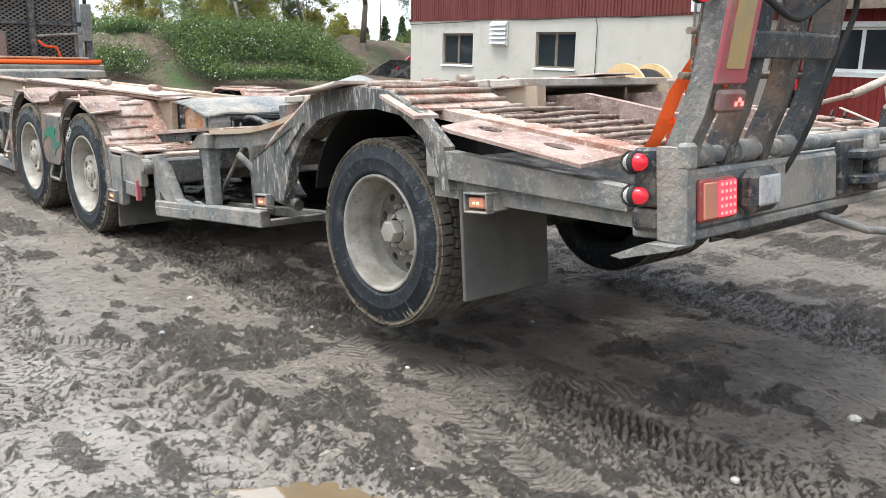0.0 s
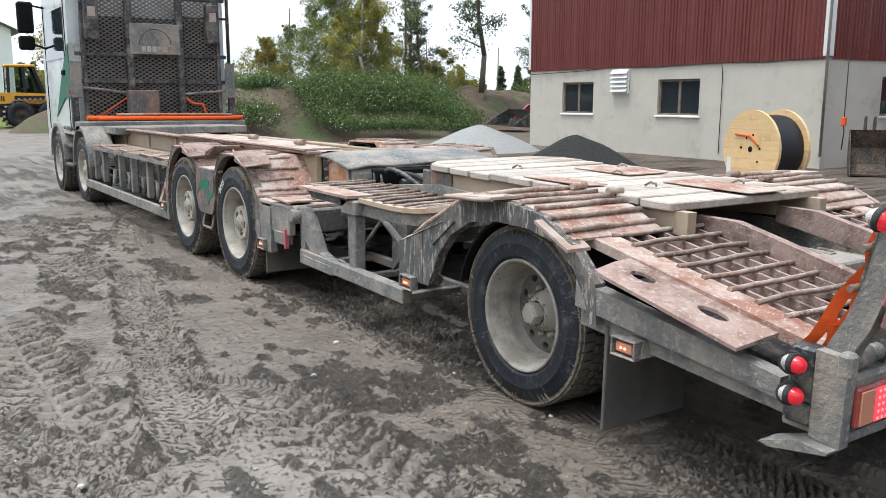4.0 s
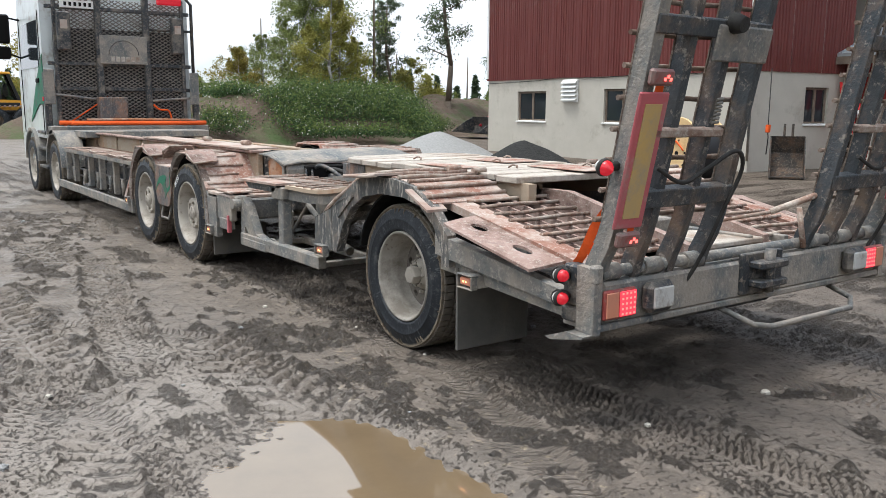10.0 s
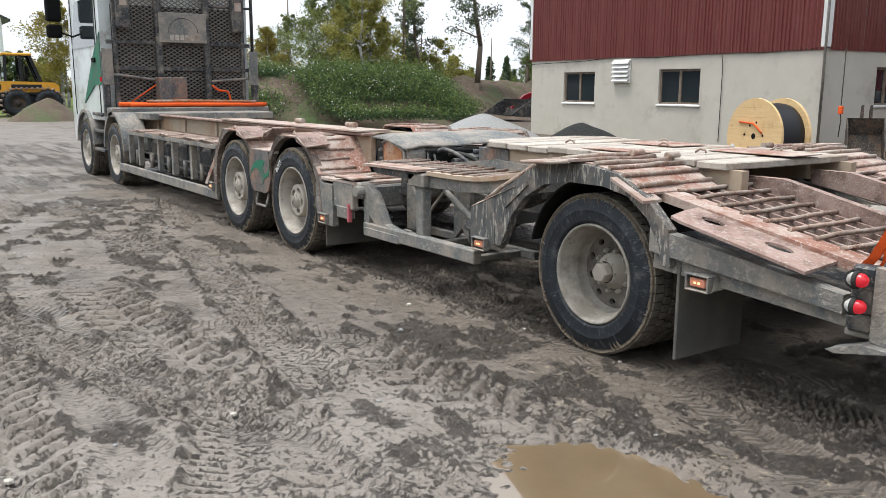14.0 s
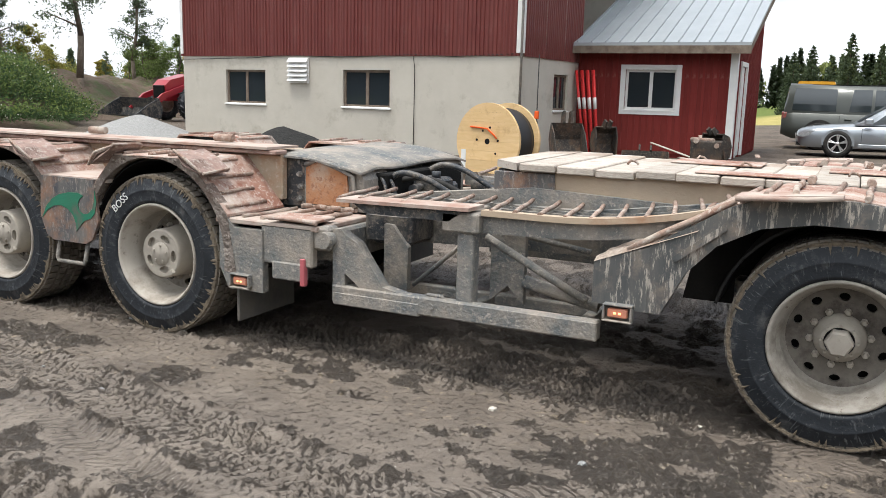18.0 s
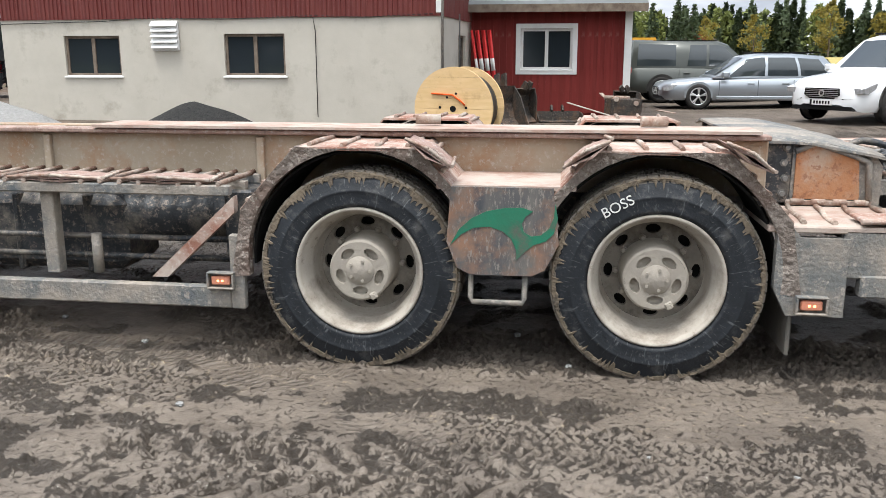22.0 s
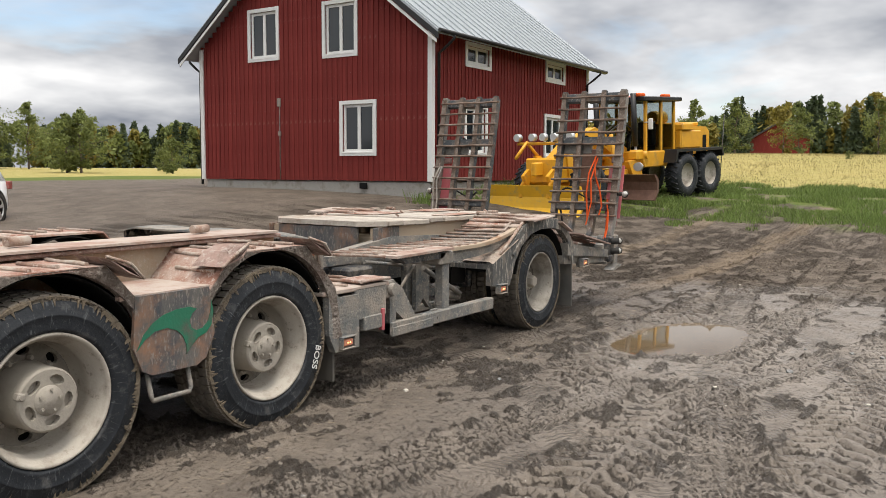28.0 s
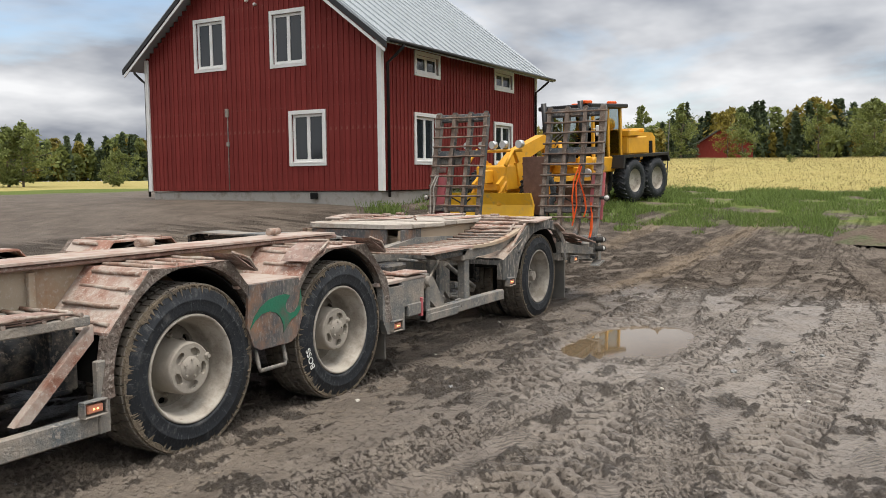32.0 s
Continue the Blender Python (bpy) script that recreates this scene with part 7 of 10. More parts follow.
        part("grid_bar", bm, M_RUSTBAR, trailer)
    bm = B()
    a, b_ = y2(0.15, 0.30)
    prism(bm, [(2.78, tail_z(2.78) - 0.004), (4.03, tail_z(4.03) - 0.004), (4.03, tail_z(4.03) - 0.05), (2.78, tail_z(2.78) - 0.05)], a, b_)
    part("grid_side_strip", bm, M_RUST, trailer, "rust-pink strip along the tail grid")
    bm = B()
    a, b_ = y2(0.26, 0.86)
    prism(bm, [(2.84, 0.74), (4.0, 0.56), (4.0, 0.545), (2.84, 0.725)], a, b_)
    part("grid_floor", bm, M_DARK, trailer, "muddy plate below the tail grid")
    # wear plate with two hand holes
    bm = B()
    ax, bx = 3.12, 3.87
    a, b_ = y2(-0.09, 0.20)
    hs = [(3.29, 0.075), (3.65, 0.085)]
    segs = 12
    outer = {}
    cuts = [ax, 3.45, bx]
    for (h, hw), x0, x1 in zip(hs, cuts, cuts[1:]):
        ym = (a + b_) / 2
        inn, out = [], []
        for k in range(segs):
            g = 2 * math.pi * k / segs
            dx_, dy_ = math.cos(g), math.sin(g)
            inn.append((h + hw * dx_ * 0.85, ym + 0.034 * dy_))
            tx = ((x1 if dx_ > 0 else x0) - h) / dx_ if abs(dx_) > 1e-6 else 1e9
            ty = ((b_ if dy_ > 0 else a) - ym) / dy_ if abs(dy_) > 1e-6 else 1e9
            t = min(tx, ty)
            out.append((h + t * dx_, ym + t * dy_))
        # add the corners to the nearest outline point
        for cx, cy in ((x0, a), (x0, b_), (x1, a), (x1, b_)):
            k = min(range(segs), key=lambda j: (out[j][0] - cx) ** 2 + (out[j][1] - cy) ** 2)
            out[k] = (cx, cy)
        def zz(x):
            return 0.892 - (x - 3.12) * 0.195
        rings = [[bm.verts.new((p[0] + (0.035 if abs(p[1] - yo(-0.09)) < 0.01 and p[0] < ax + 0.02 else 0.0), p[1], zz(p[0]) + o - 0.022 * max(0.0, (yo(0.20) - p[1]) * sg / 0.29))) for p in pts] for pts, o in ((out, 0.0), (inn, 0.0), (inn, -0.014), (out, -0.014))]
        for q in range(4):
            r0, r1 = rings[q], rings[(q + 1) % 4]
            for k in range(segs):
                bm.faces.new((r0[k], r0[(k + 1) % segs], r1[(k + 1) % segs], r1[k]))
    bmesh.ops.remove_doubles(bm, verts=bm.verts[:], dist=0.0004)
    part("wear_plate", bm, M_TIE, trailer, "pinkish rusty wear plate with two hand holes")
    # tail side beam
    bm = B()
    a, b_ = y2(-0.01, 0.06)
    prism(bm, [(2.96, 0.78), (4.0, 0.64), (4.0, 0.56), (2.96, 0.66)], a, b_)
    prism(bm, [(2.96, 0.66), (4.0, 0.56), (4.0, 0.50), (2.96, 0.57)], yo(0.03) if sg > 0 else yo(0.10), yo(0.10) if sg > 0 else yo(0.03))
    part("tail_side_beam", bm, M_STEEL, trailer)
    bm = B()
    a, b_ = y2(0.02, 0.55)
    cube(bm, 3.12, 3.14, a, b_, 0.12, 0.60, 0.004)
    part("mud_flap", bm, M_FLAP, trailer, "grey rubber mud flap")
    bm = B()
    a, b_ = y2(-0.02, 0.05)
    prism(bm, [(3.28, 0.60), (3.36, 0.60), (3.38, 0.53), (3.30, 0.51)], a, b_)
    part("shackle", bm, M_STEEL, trailer)
    # upright corner post and rubber position lamps
    bm = B()
    a, b_ = y2(-0.025, 0.027)
    prism(bm, [(4.13, 0.475), (4.24, 0.465), (4.245, 0.74), (4.20, 0.775), (4.13, 0.78)], a, b_)
    cube(bm, 4.20, 4.252, a - 0.002, b_ + 0.004, 0.70, 0.79, 0.012)
    part("corner_post", bm, M_STEEL, trailer, "narrow corner post caked with pale mud")
    bm = B()
    a, b_ = y2(-0.018, 0.06)
    cube(bm, 4.03, 4.13, a, b_, 0.58, 0.775, 0.010), cube(bm, 4.02, 4.13, a - 0.006, b_, 0.50, 0.575, 0.014)
    part("lamp_bracket", bm, M_DARK, trailer)
    for zc in (0.735, 0.628):
        lamp = new("position_lamp")
        lamp.parent = trailer
        lamp["label"] = "red and white position lamp on a rubber arm"
        yy = yo(-0.10)
        bm = B()
        rod(bm, (4.05, yo(-0.02), zc - 0.01), (4.09, yy, zc), 0.03, 10, r2=0.04)
        part("arm", bm, M_RUBBER, lamp)
        bm = B()
        lathe(bm, [(0.0, 0.040), (0.017, 0.035), (0.027, 0.022), (0.029, 0.004)], 16, "x", (4.105, yy, zc))
        part("red_dome", bm, M_LAMP_RED, lamp)
        bm = B()
        lathe(bm, [(0.0, -0.040), (0.018, -0.035), (0.028, -0.022), (0.030, -0.006)], 16, "x", (4.10, yy, zc))
        part("white_dome", bm, M_DUSTYWHITE, lamp)
        bm = B()
        lathe(bm, [(0.0, -0.010), (0.034, -0.010), (0.037, -0.002), (0.034, 0.008), (0.0, 0.008)], 20, "x", (4.10, yy, zc))
        part("rubber_ring", bm, M_RUBBER, lamp)
    bm = B()
    a, b_ = y2(-0.08, 0.03)
    prism(bm, [(3.98, 0.418), (4.02, 0.410), (4.23, 0.455), (4.235, 0.466), (4.12, 0.470)], a, b_)
    part("broken_bracket", bm, M_STEEL, trailer)
    # rear lamp cluster
    cl = new("tail_lamp")
    cl.parent = trailer
    cl["label"] = "lit red tail lamp cluster with amber indicator"
    a, b_ = y2(0.030, 0.240)
    bm = B()
    cube(bm, 4.235, 4.26, a, b_, 0.53, 0.67, 0.008)
    part("lamp_body", bm, M_REDPLASTIC, cl)
    a, b_ = y2(0.036, 0.118)
    bm = B()
    cube(bm, 4.26, 4.268, a, b_, 0.54, 0.66, 0.004)
    part("indicator", bm, M_AMBER, cl)
    a, b_ = y2(0.124, 0.234)
    bm = B()
    cube(bm, 4.26, 4.268, a, b_, 0.54, 0.66, 0.004)
    part("brake_lens", bm, M_BRAKE, cl, "brightly lit red lens")
    led = B()
    cube(led, 0, 0.010, -0.0055, 0.0055, -0.005, 0.005)
    ledm = meshed("led", led, M_LED_RED)
    for i in range(4):
        for j in range(5):
            shared("led", ledm, cl, pose(4.26, yo(0.140 + i * 0.026), 0.552 + j * 0.024))
    bm = B()
    a, b_ = y2(0.285, 0.470)
    cube(bm, 4.23, 4.31, a, b_, 0.535, 0.685, 0.028)
    wl_ = part("work_lamp", bm, M_DARK, trailer)
    bm = B()
    a, b_ = y2(0.307, 0.448)
    cube(bm, 4.30, 4.314, a, b_, 0.558, 0.662, 0.012)
    part("lamp_glass", bm, M_DUSTYWHITE, wl_)
    marker_lamp(trailer, 1.58, yo(-0.03) if sg > 0 else yo(-0.0), 0.487)
    marker_lamp(trailer, 3.30, yo(-0.03) if sg > 0 else yo(-0.0), 0.56)

bm = B()
cube(bm, 4.02, 4.23, 0.05, 2.45, 0.50, 0.70, 0.015), cube(bm, 4.004, 4.236, 0.01, 2.49, 0.472, 0.505, 0.006)
part("rear_crossmember", bm, M_STEEL, trailer, "rear crossmember smeared with mud")
bm = B()
rod(bm, (4.18, 0.02, 0.74), (4.18, 2.48, 0.74), 0.03, 12)
part("ramp_hinge_rod", bm, M_STEEL, trailer)
bm = B()
pipe(bm, [(4.2, 0.95, 0.46), (4.38, 1.0, 0.40), (4.42, 1.1, 0.385), (4.42, 1.85, 0.385), (4.36, 1.95, 0.42), (4.2, 1.98, 0.46)], 0.016, 8)
part("bumper_loop", bm, M_STEEL, trailer, "bent under-run bar")
bm = B()
cube(bm, 4.23, 4.33, 1.12, 1.36, 0.56, 0.60, 0.008), cube(bm, 4.23, 4.33, 1.12, 1.36, 0.66, 0.70, 0.008), rod(bm, (4.29, 1.24, 0.53), (4.29, 1.24, 0.76), 0.03, 10), cube(bm, 4.22, 4.25, 1.06, 1.42, 0.52, 0.74, 0.006)
part("tow_jaw", bm, M_DARK, trailer, "muddy towing jaw")
bm = B()
cube(bm, 3.0, 4.02, 1.02, 1.06, 0.68, 0.78, 0.006), cube(bm, 3.0, 4.02, 1.44, 1.48, 0.68, 0.78, 0.006), cube(bm, 3.0, 4.05, 0.72, 0.76, 0.66, 0.76, 0.006), cube(bm, 3.0, 4.05, 1.74, 1.78, 0.66, 0.76, 0.006)
cube(bm, 3.35, 3.55, 0.95, 1.35, 0.74, 0.84, 0.01), rod(bm, (2.7, 1.25, 0.8), (3.4, 1.25, 0.8), 0.05, 12)
part("centre_channel", bm, M_STEEL, trailer)
for y in (0.885, 1.56):
    bm = B()
    prism(bm, [(2.86, 0.90), (2.86, 0.985), (3.10, 0.985), (3.35, 0.93), (4.03, 0.775), (4.03, 0.70)], y, y + 0.055)
    part("grid_edge", bm, M_TIE, trailer, "bent flat rail edging the tail grid")
for k_ in range(2):
    bm = B()
    cube(bm, 3.62 + 0.215 * k_, 3.82 + 0.215 * k_, 0.95, 1.55, 0.735, 0.765, 0.006)
    part("tail_plank", bm, M_PLANK, trailer)
bm = B()
cube(bm, 0.9, 2.9, 0.70, 1.76, 0.60, 0.64)
rod(bm, (TXW, 0.3, 0.49), (TXW, 2.2, 0.49), 0.07, 12), rod(bm, (3.25, 0.9, 0.52), (3.25, 1.6, 0.52), 0.12, 14), cube(bm, 2.0, 2.8, 0.55, 0.70, 0.40, 0.60, 0.02), cube(bm, 2.0, 2.8, 1.80, 1.95, 0.40, 0.60, 0.02)
part("axle_beam", bm, M_DARK, trailer)
bm = B()
cube(bm, 3.5, 4.0, 0.75, 1.75, 0.36, 0.44, 0.03)
part("air_tank", bm, M_DARK, trailer)

# -- loading ramps, raised and leaning back over the tail --
def ramp(parent, y0, width, mirrored):
    r = new("loading_ramp")
    r.parent = parent
    r["label"] = "raised loading ramp of dark steel bars, paint chipped to rust"
    r.matrix_basis = pose(4.18, y0, 0.74, 0, 12, 0)
    L = 1.72
    ys = [0.0, width * 0.31, width * 0.63, width - 0.045]
    for k, yy in enumerate(ys):
        outer = k == (0 if not mirrored else 3)
        thick = 0.066 if outer else 0.050
        deep = 0.078 if k in (0, 3) else 0.070
        bm = B()
        prism(bm, [(-0.052, -0.035), (0.030, -0.035), (0.040, 0.06), (deep - 0.012, 0.15), (deep, 0.27), (deep, L - 0.1), (0.03, L), (-0.02, L), (-0.006, L - 0.3), (-0.006, 0.27), (-0.022, 0.15), (-0.052, 0.04)], yy, yy + thick)
        beam_ = part("ramp_beam", bm, M_STEEL if outer else M_RAMP, r, "outer ramp beam caked with grey mud" if outer else "")
        bm = B()
        prism(bm, [(-0.014, 0.28), (-0.006, 0.28), (-0.006, L - 0.31), (-0.024, L - 0.02), (-0.032, L - 0.02), (-0.014, L - 0.31)], yy - 0.003, yy + thick + 0.003)
        part("wear_strip", bm, M_RAMPFACE, beam_, "rust-brown worn driving face")
    for i in range(11):
        z = 0.26 + i * 0.138
        bm = B()
        rod(bm, (-0.024, -0.03, z), (-0.024, width + 0.035, z + random.uniform(-0.006, 0.006)), 0.0125, 6, wob=0.007)
        part("ramp_rung", bm, M_RAMPBAR, r)
    for z, hh in ((0.33, 0.085), (1.1, 0.08), (L - 0.12, 0.1)):
        bm = B()
        cube(bm, 0.012, 0.088, 0.006, width - 0.008, z, z + hh, 0.006)
        part("ramp_crossbar", bm, M_RAMP, r)
    bm = B()
    cube(bm, 0.082, 0.10, width * 0.5, width * 1.0, 1.0, 1.16, 0.008)
    part("ramp_plate", bm, M_STEEL, r)
    bm = B()
    rod(bm, (0.09, width * 0.62, 1.17), (0.15, width * 0.62, 1.17), 0.05, 12, r2=0.035)
    part("rubber_stop", bm, M_RUBBER, r)
    for yy in (0.1, width * 0.5, width * 0.9):
        bm = B()
        rod(bm, (0, yy - 0.06, 0), (0, yy + 0.06, 0), 0.042, 12)
        part("hinge_sleeve", bm, M_STEEL, r)
    yb = -0.03 if not mirrored else width - 0.17
    bd = new("reflector_board")
    bd.parent = r
    bd["label"] = "long yellow rear marker board with red border"
    bm = B()
    cube(bm, 0.085, 0.10, yb, yb + 0.185, 0.25, 0.86, 0.006)
    part("red_border", bm, M_REFL_RED, bd)
    bm = B()
    cube(bm, 0.10, 0.104, yb + 0.04, yb + 0.145, 0.30, 0.81)
    part("yellow_field", bm, M_REFL_YEL, bd)
    for z in (0.165, 0.89):
        bm = B()
        cube(bm, 0.085, 0.12, yb + 0.03, yb + 0.17, z, z + 0.07, 0.01)
        part("marker_lamp", bm, M_DUSTYLAMP, r, "small dusty marker lamp, lit red")
        bm = B()
        for k in range(3):
            cube(bm, 0.12, 0.124, yb + 0.10 + k * 0.018, yb + 0.112 + k * 0.018, z + 0.022 + 0.012 * (k % 2), z + 0.036 + 0.012 * (k % 2))
        part("marker_led", bm, M_LED_RED, r)
    bm = B()
    pipe(bm, eased([(0.08, width * 0.25, 0.52), (0.13, width * 0.42, 0.46), (0.13, width * 0.62, 0.52), (0.13, width * 0.86, 0.60), (0.12, width * 0.98, 0.50), (0.11, width * 0.90, 0.28), (0.10, width * 0.84, 0.10), (0.06, width * 0.80, -0.08), (0.04, width * 0.70, -0.14), (0.0, width * 0.66, -0.06)]), 0.011, 6)
    part("hydraulic_hose", bm, M_RUBBER, r)
    bm = B()
    cube(bm, 0.05, 0.10, width * 0.12, width * 0.75, 0.66, 0.70, 0.006)
    part("wire_clamp", bm, M_RUSTBAR, r)
    bm = B()
    for k in range(7):
        rod(bm, (0.07, width * 0.66, 0.72 + k * 0.018), (0.07, width * 0.72, 0.724 + k * 0.018), 0.008, 6)
    part("coil_spring", bm, M_STEEL, r)
    ol = new("outer_lamp")
    ol.parent = r
    ol["label"] = "red and white position lamp standing off the ramp"
    yy = -0.09 if not mirrored else width + 0.09
    bm = B()
    rod(bm, (0.02, 0.0 if not mirrored else width, 0.52), (0.03, yy, 0.52), 0.022, 8)
    part("arm", bm, M_RUBBER, ol)
    bm = B()
    lathe(bm, [(0.0, 0.05), (0.02, 0.036), (0.033, 0.02), (0.035, 0.0)], 16, "x", (0.035, yy, 0.52))
    part("red_dome", bm, M_LAMP_RED, ol)
    bm = B()
    lathe(bm, [(0.0, -0.05), (0.02, -0.036), (0.031, -0.02), (0.033, -0.006)], 16, "x", (0.03, yy, 0.52))
    part("white_dome", bm, M_DUSTYWHITE, ol)
    bm = B()
    lathe(bm, [(0.0, -0.012), (0.038, -0.012), (0.041, -0.002), (0.038, 0.008), (0.0, 0.008)], 20, "x", (0.032, yy, 0.52))
    part("rubber_ring", bm, M_RUBBER, ol)
    if not mirrored:
        st_ = new("lashing_strap")
        st_.parent = r
        st_["label"] = "orange lashing strap hung over the ramp rungs and knotted low"
        for pts in ([(0.02, 0.11, 0.46), (-0.015, 0.09, 0.38), (-0.045, 0.06, 0.29), (-0.075, 0.04, 0.20), (-0.095, 0.03, 0.11), (-0.115, 0.03, 0.04), (-0.14, 0.03, -0.015)], [(-0.04, 0.065, 0.26), (-0.035, 0.07, 0.17), (-0.05, 0.06, 0.10), (-0.075, 0.05, 0.085), (-0.095, 0.04, 0.12)], [(-0.07, 0.05, 0.09), (-0.07, 0.06, 0.04), (-0.08, 0.06, -0.01)],
                    [(-0.045, 0.28, 0.93), (-0.075, 0.25, 0.72), (-0.065, 0.17, 0.52), (-0.075, 0.13, 0.36), (-0.06, 0.16, 0.26)], [(-0.045, 0.27, 0.94), (-0.065, 0.33, 0.74), (-0.075, 0.33, 0.50), (-0.065, 0.29, 0.22)], [(-0.04, 0.25, 0.92), (-0.085, 0.29, 0.66), (-0.075, 0.26, 0.40), (-0.07, 0.30, 0.14)]):
            bm = B()
            rows = []
            for k, p in enumerate(pts):
                tw = 0.5 * math.sin(1.7 * k)
                rows.append([bm.verts.new((p[0] + 0.016 * s_ + 0.004 * tw, p[1] + o + 0.014 * s_, p[2] + 0.006 * tw * s_)) for o in (0.0, 0.004) for s_ in (-1, 1)])
            for p, q in zip(rows, rows[1:]):
                for a, b_ in ((0, 1), (1, 3), (3, 2), (2, 0)):
                    bm.faces.new((p[a], p[b_], q[b_], q[a]))
            part("webbing", bm, M_STRAP, st_)
    else:
        bm = B()
        for k in range(2):
            pipe(bm, [(-0.10, width * 0.82 + 0.03 * k, 0.80), (-0.14, width * 0.86 + 0.05 * k, 0.62), (-0.12, width * 0.83 + 0.06 * k, 0.40), (-0.15, width * 0.80 + 0.05 * k, 0.2), (-0.14, width * 0.82 + 0.03 * k, 0.06)], 0.011, 5)
        part("hanging_chain", bm, M_STEEL, r, "grey chain hung on the rungs")
    return r


ramp(trailer, 0.02, 0.78, False)
ramp(trailer, 1.70, 0.78, True)
bm = B()
pts = [Vector((4.25, 1.72, 1.02)), Vector((4.1, 1.5, 0.92)), Vector((3.9, 1.3, 0.86))]
pipe(bm, pts, 0.011, 8), rod(bm, pts[0], pts[1], 0.019, 8), rod(bm, (4.2, 1.62, 0.95), (4.22, 1.66, 0.72), 0.016, 6)
part("turnbuckle", bm, M_RUSTBAR, trailer)
TWH = []
for y, inw in ((0.06, 1), (2.44, -1)):
    w = wheel("trailer_wheel", trailer, TXW, y, inw, "trail", 0.45, label="dual trailer wheel with pale dusty rim")
    TWH.append((w, TXW, y, inw, 0.0))
    w2 = wheel("inner_trailer_wheel", trailer, TXW, y + inw * 0.34, inw, "trail", 0.45)
    TWH.append((w2, TXW, y + inw * 0.34, inw, 0.0))

# ---- plants ----
def cards(centres, sizes, rng_, flat=0.0, aspect=1.0):
    """Small leaf-shaped quads at the given places, turned at random; flat keeps them level."""
    n = len(centres)
    nrm = rng_.normal(size=(n, 3))
    nrm[:, 2] += flat * 2.0
    nrm /= np.linalg.norm(nrm, axis=1)[:, None]
    up = np.cross(nrm, rng_.normal(size=(n, 3)))
    up /= np.linalg.norm(up, axis=1)[:, None]
    side_ = np.cross(nrm, up)
    s = sizes[:, None]
    c = np.asarray(centres)
    v = np.stack([c - up * s * aspect, c - side_ * s * 0.55, c + up * s * aspect, c + side_ * s * 0.55], 1).reshape(-1, 3)
    return v


def card_mesh(name, v, material):
    me = bpy.data.meshes.new(name)
    n = len(v) // 4
    me.vertices.add(len(v))
    me.vertices.foreach_set("co", np.asarray(v, np.float32).ravel())
    me.loops.add(4 * n)
    me.loops.foreach_set("vertex_index", np.arange(4 * n, dtype=np.int32))
    me.polygons.add(n)
    me.polygons.foreach_set("loop_start", np.arange(0, 4 * n, 4, dtype=np.int32))
    me.update()
    me.materials.append(material)
    return me


